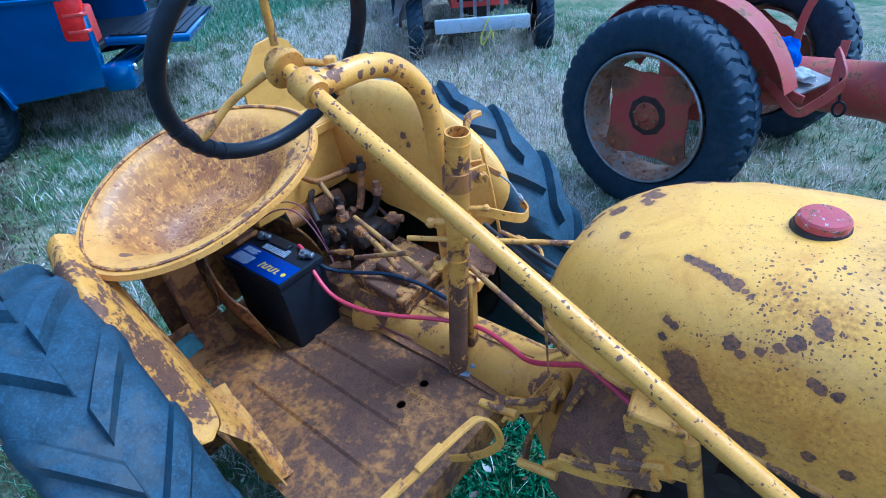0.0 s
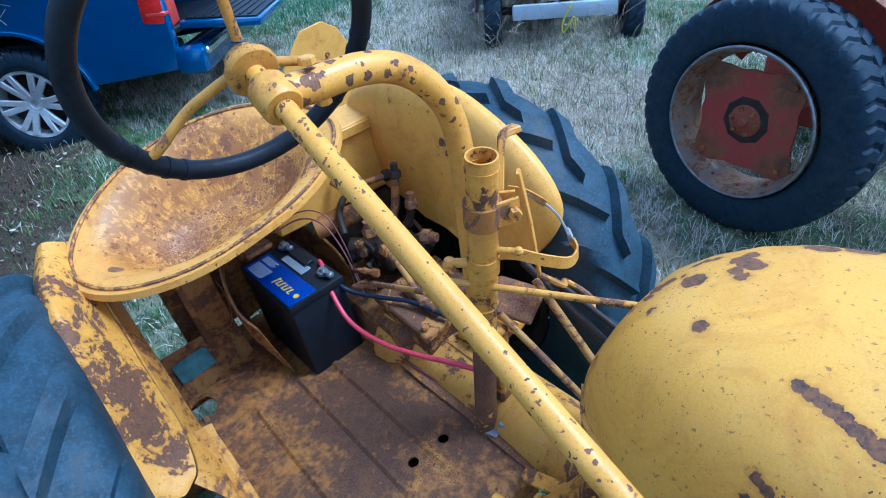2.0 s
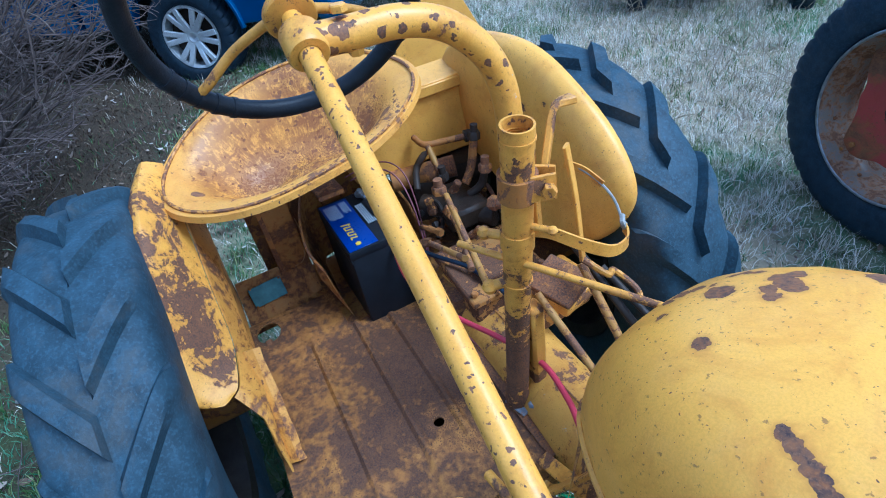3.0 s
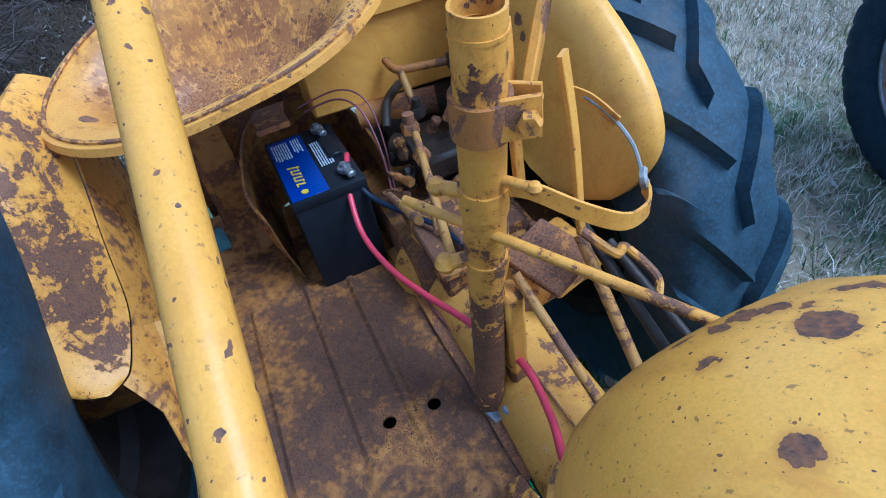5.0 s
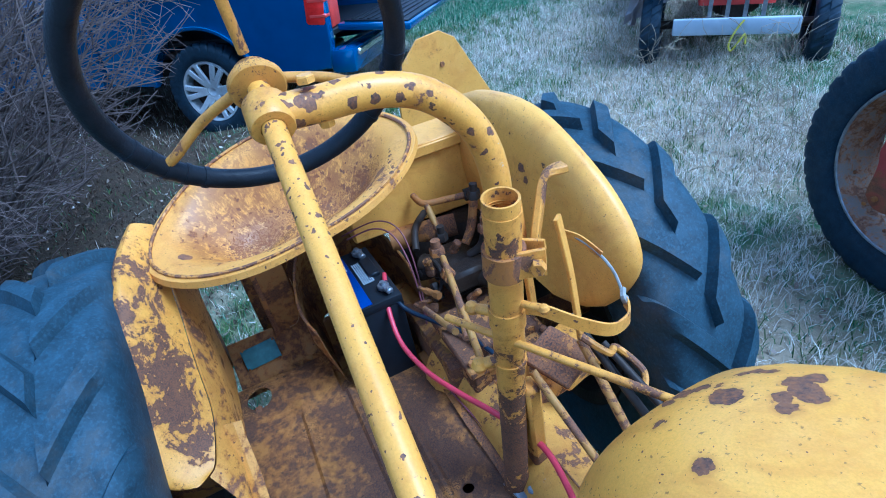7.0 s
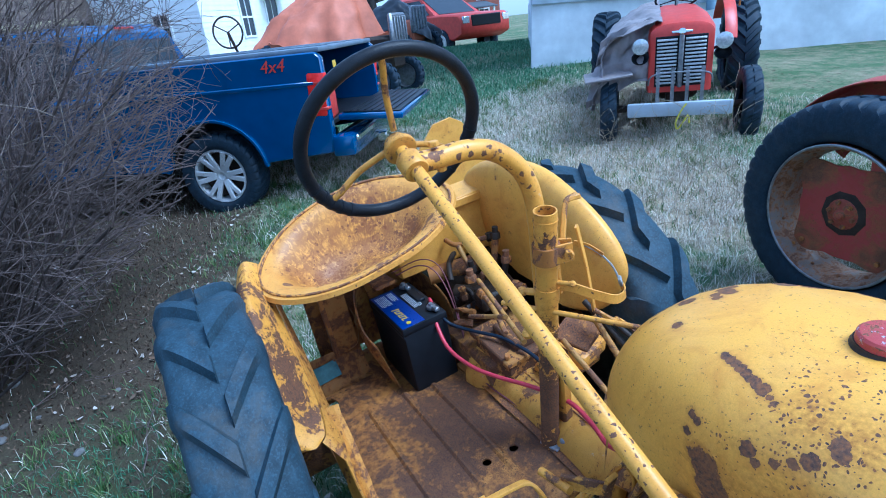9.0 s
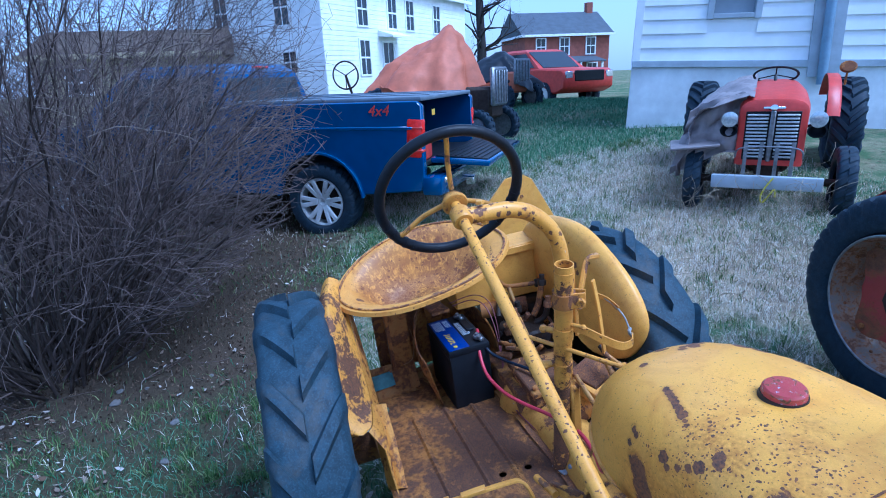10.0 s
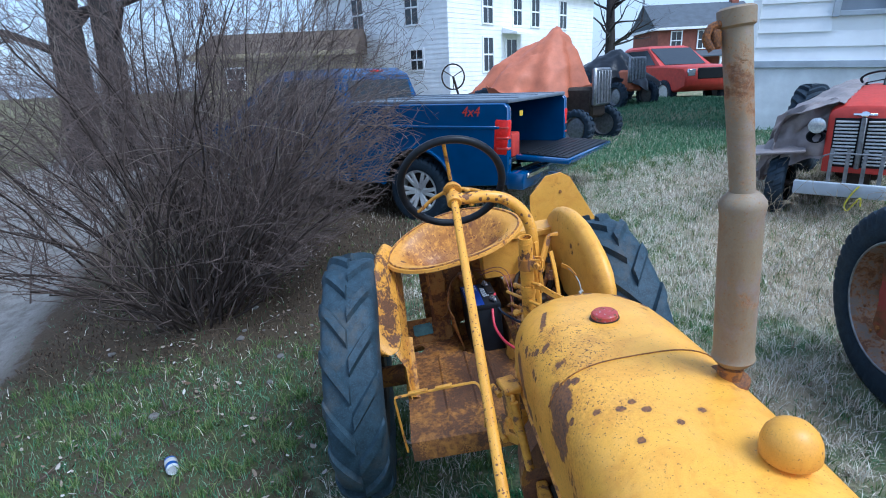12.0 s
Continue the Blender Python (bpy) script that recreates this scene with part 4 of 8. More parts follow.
def platform():
    bm = bmesh.new()
    holes = [(0.236, -0.031, 0.0125, 0.0125), (0.231, -0.115, 0.0125, 0.0125), (-0.318, -0.392, 0.042, 0.034)]
    xs, ys = {-0.386, -0.194, 0.425}, {-0.45, -0.185, 0.045}
    for x, y, rx, ry in holes:
        xs |= {x - rx * 1.5, x + rx * 1.5}
        ys |= {y - ry * 1.5, y + ry * 1.5}
    ridge = {-0.07: 0, -0.165: 0, -0.29: 0}
    for r in ridge:
        ys |= {r - 0.012, r - 0.004, r + 0.004, r + 0.012}
    xs |= set(np.linspace(-0.25, 0.40, 9).round(3))
    xs, ys = sorted(xs), sorted(ys)

    def z(x, y):
        d = min(abs(y - r) for r in ridge)
        return 0.586 + (0.007 if d < 0.005 and -0.2 < x < 0.36 else 0.0) + 0.003 * math.sin(9 * x + 5 * y) - 0.06 * max(0, 0.0 - x) - 0.03 * max(0, -0.2 - x)

    grid = {(x, y): bm.verts.new((x, y, z(x, y))) for x in xs for y in ys}
    for x0, x1 in zip(xs, xs[1:]):
        for y0, y1 in zip(ys, ys[1:]):
            h = next((q for q in holes if x0 < q[0] < x1 and y0 < q[1] < y1), None)
            quad = [grid[x0, y0], grid[x1, y0], grid[x1, y1], grid[x0, y1]]
            inside = [q for q in holes if q[0] - q[2] * 1.5 <= (x0 + x1) / 2 <= q[0] + q[2] * 1.5 and q[1] - q[3] * 1.5 <= (y0 + y1) / 2 <= q[1] + q[3] * 1.5]
            if inside and not h:
                continue
            if h or inside:
                q = h or inside[0]
                X0, X1, Y0, Y1 = q[0] - q[2] * 1.5, q[0] + q[2] * 1.5, q[1] - q[3] * 1.5, q[1] + q[3] * 1.5
            if not inside and not (x1 < -0.19 and y0 > -0.19):
                bm.faces.new(quad)
    for q in holes:
        ex = [x for x in xs if q[0] - q[2] * 1.501 <= x <= q[0] + q[2] * 1.501]
        ey = [y for y in ys if q[1] - q[3] * 1.501 <= y <= q[1] + q[3] * 1.501]
        loop = [(x, ey[0]) for x in ex] + [(ex[-1], y) for y in ey[1:]] + [(x, ey[-1]) for x in ex[-2::-1]] + [(ex[0], y) for y in ey[-2:0:-1]]
        n = 24
        circ = [bm.verts.new((q[0] + q[2] * math.cos(math.tau * k / n), q[1] + q[3] * math.sin(math.tau * k / n), z(q[0], q[1]))) for k in range(n)]
        ang = [math.atan2((y - q[1]) / q[3], (x - q[0]) / q[2]) % math.tau for x, y in loop]
        order = sorted(range(len(loop)), key=lambda i: ang[i])
        for a, b in zip(order, order[1:] + order[:1]):
            ka, kb = round(ang[a] / math.tau * n), round(ang[b] / math.tau * n)
            if kb <= ka and b == order[0]:
                kb += n
            vs = [grid[loop[b]], grid[loop[a]]] + [circ[k % n] for k in range(ka, kb + 1)]
            if len(vs) >= 3:
                bm.faces.new(vs)
    lip = [(x, y) for x in (xs[-1],) for y in ys]
    prev = [grid[p] for p in lip]
    for dx, dz in ((0.012, -0.006), (0.018, -0.03), (0.018, -0.085)):
        row = [bm.verts.new((p[0] + dx, p[1], z(*p) + dz)) for p in lip]
        for i in range(len(row) - 1):
            bm.faces.new((prev[i], prev[i + 1], row[i + 1], row[i]))
        prev = row
    thicken(bm, 0.005)
    fp = part("footplate", bm, M_PLATE, ROOT, "rust-brown ribbed steel footplate with holes", 40)
    bm = bmesh.new()
    sweep(bm, [(0.452, -0.466, 0.565), (0.466, -0.470, 0.64), (0.498, -0.473, 0.78), (0.508, -0.472, 0.825), (0.512, -0.452, 0.835), (0.535, -0.33, 0.853), (0.556, -0.22, 0.869), (0.568, -0.188, 0.870), (0.588, -0.175, 0.845), (0.592, -0.17, 0.795), (0.555, -0.17, 0.73), (0.50, -0.17, 0.665), (0.445, -0.17, 0.612)], 0, flat=(0.017, 0.007), up=(1, 0, 0.4), steps=5)
    part("foot_guard", bm, M_YEL, fp, "bent yellow flat-bar foot guard")
    bm = bmesh.new()
    box(bm, (0.02, 0.07, 0.006), pose(0.524, -0.39, 0.851, 8, -10, -10), 0.001)
    part("grip_strip", bm, M_YEL2, fp)
    bm = bmesh.new()
    box(bm, (0.02, 0.06, 0.006), pose(0.541, -0.30, 0.864, 8, -10, -10), 0.001)
    part("grip_strip", bm, M_YEL2, fp)
    # under the plate: side frame and braces
    bm = bmesh.new()
    box(bm, (0.7, 0.02, 0.06), pose(0.06, -0.40, 0.54), 0.004)
    box(bm, (0.03, 0.46, 0.05), pose(0.30, -0.2, 0.545), 0.004)
    part("plate_frame", bm, M_RUST, fp)
    # added dark block standing in for the shade seen through the plate's holes
    bm = bmesh.new()
    box(bm, (0.42, 0.34, 0.10), pose(0.14, -0.11, 0.47), 0.02)
    part("hole_shade_block", bm, M_GREASE, fp)
    # the L-shaped sheet behind the plate: a sloping foot with the small green plate, and an upright to the seat
    tilt = math.degrees(math.atan2(0.085, 0.14))
    bm = bmesh.new()
    slab(bm, [(-0.082, 0.0), (0.0, -0.012), (0.0, 0.20), (-0.012, 0.40), (-0.075, 0.40), (-0.082, 0.2)], -0.003, 0.003, pose(-0.468, -0.205, 0.628, 0, 0, 0) @ Matrix(((0, 0, 1, 0), (1, 0, 0, 0), (0, 1, 0, 0), (0, 0, 0, 1))), 0.001)
    up = part("seat_support", bm, M_TRAY, ROOT, "rusty seat support upright")
    bm = bmesh.new()
    slab(bm, [(-0.232, 0.0), (-0.13, 0.004), (-0.03, -0.004), (0.004, 0.03), (0.004, 0.166), (-0.225, 0.166)], -0.004, 0.004, pose(-0.396, -0.205, 0.512, 0, -tilt, 0) @ Matrix(((0, 0, 1, 0), (1, 0, 0, 0), (0, 1, 0, 0), (0, 0, 0, 1))), 0.001)
    part("cross_plate", bm, M_TRAY, up)
    bm = bmesh.new()
    box(bm, (0.03, 0.016, 0.40), pose(-0.478, -0.288, 0.83), 0.003)
    part("upright_flange", bm, M_RUST, up)
    bm = bmesh.new()
    box(bm, (0.05, 0.03, 0.44), pose(-0.50, -0.452, 0.80), 0.003)
    part("outer_upright", bm, M_TRAY, up)
    bm = bmesh.new()
    box(bm, (0.003, 0.100, 0.060), pose(-0.442, -0.352, 0.610, 3, -tilt, 0), 0.001)
    plate = part("serial_plate", bm, M_TEAL, up, "small verdigris data plate")
    for y, z in ((-0.396, 0.634), (-0.308, 0.634), (-0.396, 0.584), (-0.308, 0.584)):
        bm = bmesh.new()
        nut(bm, (-0.442 - (z - 0.61) * 0.6, y, z), (0.85, 0, 0.5), 0.004, 0.004)
        part("rivet", bm, M_RUST, plate)


def battery_well():
    t = new("battery_tray")
    t.parent = ROOT
    tagged(t, "bulging rusty sheet-metal battery well")
    bm = bmesh.new()
    box(bm, (0.40, 0.36, 0.006), pose(-0.365, -0.045, 0.552), 0.002)
    part("tray_floor", bm, M_TRAY, t)
    low = [(-0.235, -0.160, 0.560), (-0.30, -0.165, 0.560), (-0.45, -0.160, 0.565), (-0.56, -0.145, 0.565), (-0.565, -0.04, 0.565), (-0.56, 0.055, 0.565), (-0.45, 0.075, 0.565), (-0.32, 0.085, 0.565), (-0.25, 0.08, 0.565)]
    mid = [(-0.245, -0.18, 0.66), (-0.30, -0.203, 0.68), (-0.45, -0.195, 0.70), (-0.565, -0.165, 0.70), (-0.57, -0.04, 0.70), (-0.565, 0.075, 0.70), (-0.45, 0.10, 0.70), (-0.33, 0.112, 0.68), (-0.27, 0.105, 0.66)]
    top = [(-0.275, -0.190, 0.722), (-0.33, -0.208, 0.775), (-0.45, -0.180, 0.825), (-0.54, -0.125, 0.845), (-0.55, -0.04, 0.85), (-0.54, 0.045, 0.845), (-0.45, 0.088, 0.82), (-0.36, 0.11, 0.77), (-0.30, 0.11, 0.72)]
    bm = bmesh.new()
    loft(bm, [smooth_path(low, 3), smooth_path([Vector(a).lerp(Vector(b), 0.5) for a, b in zip(low, mid)], 3), smooth_path(mid, 3), smooth_path(top, 3)], closed=False)
    thicken(bm, 0.003)
    part("tray_wall", bm, M_TRAY, t, "", 60)
    bm = bmesh.new()
    sweep(bm, top, 0.004, 6)
    part("rolled_edge", bm, M_RUST, t)
    # dark sheet behind the well, under the seat
    bm = bmesh.new()
    box(bm, (0.006, 0.40, 0.46), pose(-0.585, -0.13, 0.80), 0.002)
    box(bm, (0.03, 0.05, 0.42), pose(-0.57, -0.02, 0.80), 0.004)
    part("back_sheet", bm, M_RUST, t)
    bm = bmesh.new()
    box(bm, (0.24, 0.26, 0.32), pose(-0.48, 0.265, 0.665), 0.03, 2)
    part("rear_case", bm, M_OIL, ROOT, "oily rear casing under the tank")
    bm = bmesh.new()
    rod(bm, (-0.42, 0.10, 0.815), (-0.36, 0.28, 0.825), 0.032, None, 18)
    part("cross_pipe", bm, M_RUST, t)


def driveline():
    bm = bmesh.new()
    m, d = frame_to((-0.10, 0.150, 0.572), (0.64, 0.138, 0.592))
    lathe(bm, [(0, 0), (0.13, 0), (0.125, 0.05), (0.095, 0.10), (0.088, 0.3), (0.090, d - 0.16), (0.13, d - 0.08), (0.19, d - 0.01), (0.20, d), (0, d)], m, 36)
    tt = part("torque_tube", bm, M_TORQUE, ROOT, "dirty yellow cast torque tube")
    bm = bmesh.new()
    sweep(bm, [(-0.02, 0.132, 0.667), (0.15, 0.130, 0.668), (0.35, 0.127, 0.674), (0.48, 0.125, 0.690)], 0.0022, 6)
    part("casting_seam", bm, M_RUST, tt)
    bm = bmesh.new()
    lathe(bm, [(0, 0), (0.205, 0), (0.21, 0.01), (0.215, 0.05), (0.23, 0.13), (0.23, 0.16), (0, 0.16)], frame_to((0.64, 0.12, 0.62), (0.80, 0.12, 0.62))[0], 36)
    part("bell_housing", bm, M_OILY, ROOT)
    bm = bmesh.new()
    box(bm, (0.42, 0.24, 0.30), pose(-0.20, 0.175, 0.53), 0.012, 2)
    case = part("transmission_case", bm, M_OILY, ROOT, "oily transmission case")
    bm = bmesh.new()
    box(bm, (0.20, 0.20, 0.12), pose(-0.02, 0.185, 0.655, 0, 4, 0), 0.012, 2)
    box(bm, (0.22, 0.22, 0.022), pose(-0.02, 0.185, 0.722, 0, 4, 0), 0.005)
    box(bm, (0.13, 0.14, 0.03), pose(-0.005, 0.20, 0.745, 0, 4, 0), 0.006)
    part("cover_block", bm, M_COVER, case, "chipped gearbox cover, rusty on top")
    for x, y in ((-0.11, 0.09), (0.07, 0.09), (-0.11, 0.28), (0.07, 0.28)):
        bm = bmesh.new()
        nut(bm, (x, y, 0.733), (0, 0, 1), 0.009, 0.009)
        part("cover_bolt", bm, M_RUST, case)
    bm = bmesh.new()
    rod(bm, (0.14, 0.16, 0.66), (0.14, 0.34, 0.68), 0.05, 0.045, 18, 0.006)
    box(bm, (0.12, 0.12, 0.05), pose(0.17, 0.27, 0.74, 0, 10, 15), 0.012, 2)
    part("lever_housing", bm, M_YEL2, case, "yellow cast lever housing")
    bm = bmesh.new()
    rod(bm, (-0.2, -0.72, 0.51), (-0.2, 0.72, 0.51), 0.05, None, 20)
    part("axle_housing", bm, M_RUST, ROOT)
    bm = bmesh.new()
    box(bm, (0.85, 0.20, 0.42), pose(1.22, 0.12, 0.72), 0.03, 2)
    box(bm, (0.75, 0.06, 0.06), pose(1.2, 0.0, 0.62), 0.01)
    for x in (0.95, 1.1, 1.25, 1.4):
        rod(bm, (x, 0.0, 0.82), (x, -0.035, 0.82), 0.022, None, 12)
    part("engine_block", bm, M_GREASE, ROOT, "greasy engine block")
    bm = bmesh.new()
    box(bm, (0.55, 0.035, 0.07), pose(1.08, -0.05, 0.60, 0, 3, 0), 0.006)
    box(bm, (0.9, 0.05, 0.09), pose(1.25, 0.27, 0.60), 0.006)
    box(bm, (0.05, 0.4, 0.05), pose(0.86, 0.08, 0.58), 0.006)
    part("frame_rail", bm, M_YEL2, ROOT)
    bm = bmesh.new()
    box(bm, (0.07, 0.05, 0.02), pose(0.845, -0.12, 1.02, 0, 6, 12), 0.004)
    box(bm, (0.055, 0.012, 0.17), pose(0.85, -0.105, 0.93, 0, -8, 8), 0.004)
    sweep(bm, [(0.715, -0.15, 0.815), (0.78, -0.15, 0.845), (0.87, -0.145, 0.90)], 0, flat=(0.035, 0.014), up=(-0.5, 0, 1))
    sweep(bm, [(0.80, -0.135, 0.885), (0.84, -0.13, 0.90), (0.88, -0.125, 0.92)], 0, flat=(0.03, 0.03), up=(-0.5, 0, 1))
    box(bm, (0.09, 0.012, 0.12), pose(0.86, -0.125, 0.95, 0, -10, 10), 0.003)
    rod(bm, (0.90, -0.12, 1.0), (0.93, -0.10, 0.80), 0.012, None, 10)
    part("shaft_bracket", bm, M_YEL2, ROOT, "chipped yellow steering shaft bracket")
    # pedals and their pivots
    for a, b, c in (((0.60, 0.02, 0.70), (0.62, -0.05, 0.80), (0.57, -0.12, 0.83)), ((0.66, 0.02, 0.62), (0.70, -0.06, 0.70), (0.66, -0.13, 0.72))):
        bm = bmesh.new()
        sweep(bm, [a, b, c], 0, flat=(0.03, 0.01), up=(0, 0.3, 1))
        rod(bm, Vector(c) + Vector((-0.05, -0.01, -0.01)), Vector(c) + Vector((0.03, 0.0, 0.0)), 0.009, None, 10)
        part("pedal", bm, M_YEL2, ROOT)
    bm = bmesh.new()
    sweep(bm, [(0.50, -0.035, 0.648), (0.508, -0.03, 0.662), (0.522, -0.022, 0.664), (0.56, 0.0, 0.73), (0.60, 0.02, 0.808), (0.622, 0.027, 0.80), (0.618, 0.03, 0.745), (0.57, 0.026, 0.685), (0.50, 0.022, 0.64), (0.431, 0.02, 0.606)], 0, flat=(0.03, 0.008), up=(0, 1, 0.2))
    part("pedal_loop", bm, M_YEL2, ROOT)
    for x, y in ((0.575, -0.045), (0.615, -0.005)):
        bm = bmesh.new()
        sweep(bm, [(x + 0.07, y - 0.01, 0.86), (x + 0.04, y - 0.005, 0.78), (x, y, 0.66), (x - 0.02, y, 0.54)], 0, flat=(0.026, 0.009), up=(0, 1, 0.1))
        part("pedal_arm", bm, M_YEL2, ROOT)
    # gap strip between footplate and torque tube
    bm = bmesh.new()
    sweep(bm, [(-0.19, 0.047, 0.588), (-0.05, 0.051, 0.594), (0.1, 0.049, 0.597), (0.22, 0.053, 0.595), (0.36, 0.050, 0.592), (0.43, 0.054, 0.585)], 0, flat=(0.026, 0.005), up=(0, 1, 0.15))
    part("floor_edge", bm, M_RUST, ROOT)
    # added dark strip that stands for the dark gap beside the tube
    bm = bmesh.new()
    sweep(bm, [(-0.12, 0.068, 0.55), (0.1, 0.072, 0.545), (0.3, 0.074, 0.542), (0.5, 0.07, 0.54)], 0, flat=(0.03, 0.02), up=(0, 1, 0))
    part("dark_gap_strip", bm, M_GREASE, ROOT)
    bm = bmesh.new()
    box(bm, (0.06, 0.045, 0.006), pose(0.295, 0.060, 0.600, 8, -4, 12), 0.002)
    box(bm, (0.035, 0.02, 0.03), pose(0.335, 0.075, 0.615, 10, 0, 25), 0.004)
    part("post_foot", bm, M_RIM, ROOT, "blue-grey worn bracket at the foot of the post")


def steering():
    W = Vector((0.208, -0.153, 1.466))
    low = Vector((1.62, -0.236, 0.80))
    d = (low - W).normalized()
    bm = bmesh.new()
    sweep(bm, [W + d * 0.02, W + d * 0.5, W + d * 1.0, low], 0.0138, 14)
    part("steering_shaft", bm, M_TUBE, ROOT, "long yellow steering shaft, chipped")
    m, _ = frame_to(W, W + d)
    # wheel
    wheel = new("steering_wheel")
    wheel.parent = ROOT
    tagged(wheel, "steering wheel with a black taped rim and yellow spokes")
    bm = bmesh.new()
    R = 0.188
    pts = [m @ Vector((R * math.cos(a), R * math.sin(a), -0.030)) for a in np.linspace(0, math.tau, 40, endpoint=False)]
    sweep(bm, pts, 0.0142, 12, closed=True, steps=2)
    rim = part("wheel_rim", bm, M_WRAP, wheel, "black rim wound with tape")
    e1 = m.to_3x3().inverted() @ Vector((0, 0, 1))
    top = math.atan2(e1.y, e1.x)
    for k, off in enumerate((0.06, math.radians(128), math.radians(-118))):
        a = top + off
        c = m @ Vector((R * math.cos(a), R * math.sin(a), -0.030))
        b1 = m @ Vector((0.03 * math.cos(a), 0.03 * math.sin(a), -0.012))
        b2 = m @ Vector((0.10 * math.cos(a), 0.10 * math.sin(a), -0.030))
        bm = bmesh.new()
        sweep(bm, [b1, b2, m @ Vector((0.16 * math.cos(a), 0.16 * math.sin(a), -0.026)), c], 0.0068, 10)
        part("spoke", bm, M_YEL, wheel)
        if k:
            bm = bmesh.new()
            for q in np.linspace(-0.28, 0.28, 5):
                p0 = m @ Vector((R * math.cos(a + q), R * math.sin(a + q), -0.030))
                p1 = m @ Vector((R * math.cos(a + q + 0.035), R * math.sin(a + q + 0.035), -0.030))
                rod(bm, p0, p1, 0.0156, None, 12)
            part("tape_binding", bm, M_WRAP, rim)
    bm = bmesh.new()
    lathe(bm, [(0, -0.024), (0.012, -0.024), (0.013, -0.014), (0.022, -0.014), (0.024, -0.012), (0.024, 0.004), (0.033, 0.006), (0.034, 0.008), (0.034, 0.016), (0.032, 0.018), (0.018, 0.020), (0, 0.020)], m, 28)
    part("hub", bm, M_HUB, wheel, "", 20)
    # collar, and the bent tube that carries it
    bm = bmesh.new()
    mc = m @ Matrix.Translation((0, 0, 0.068))
    lathe(bm, [(0.0145, -0.022), (0.024, -0.022), (0.0265, -0.018), (0.0265, 0.018), (0.024, 0.022), (0.0145, 0.022)], mc, 24)
    part("collar", bm, M_YEL, ROOT)
    c = mc.translation
    bm = bmesh.new()
    sweep(bm, [c + Vector((0, 0.012, 0)), (0.268, -0.10, 1.434), (0.27, -0.03, 1.43), (0.27, 0.03, 1.408), (0.27, 0.08, 1.36), (0.27, 0.106, 1.30), (0.27, 0.112, 1.22), (0.268, 0.108, 1.10), (0.265, 0.105, 0.95), (0.262, 0.105, 0.70)], 0.0215, 18)
    neck = part("column_tube", bm, M_BEND, ROOT, "bent yellow tube carrying the steering column")
    bm = bmesh.new()
    nut(bm, c + Vector((0.005, 0.05, 0.025)), (0, 0, 1), 0.011, 0.009)
    part("bolt", bm, M_YEL, neck)
    bm = bmesh.new()
    nut(bm, c + Vector((0.0, 0.06, -0.022)), (0, 0, -1), 0.010, 0.009)
    part("bolt", bm, M_YEL, neck)


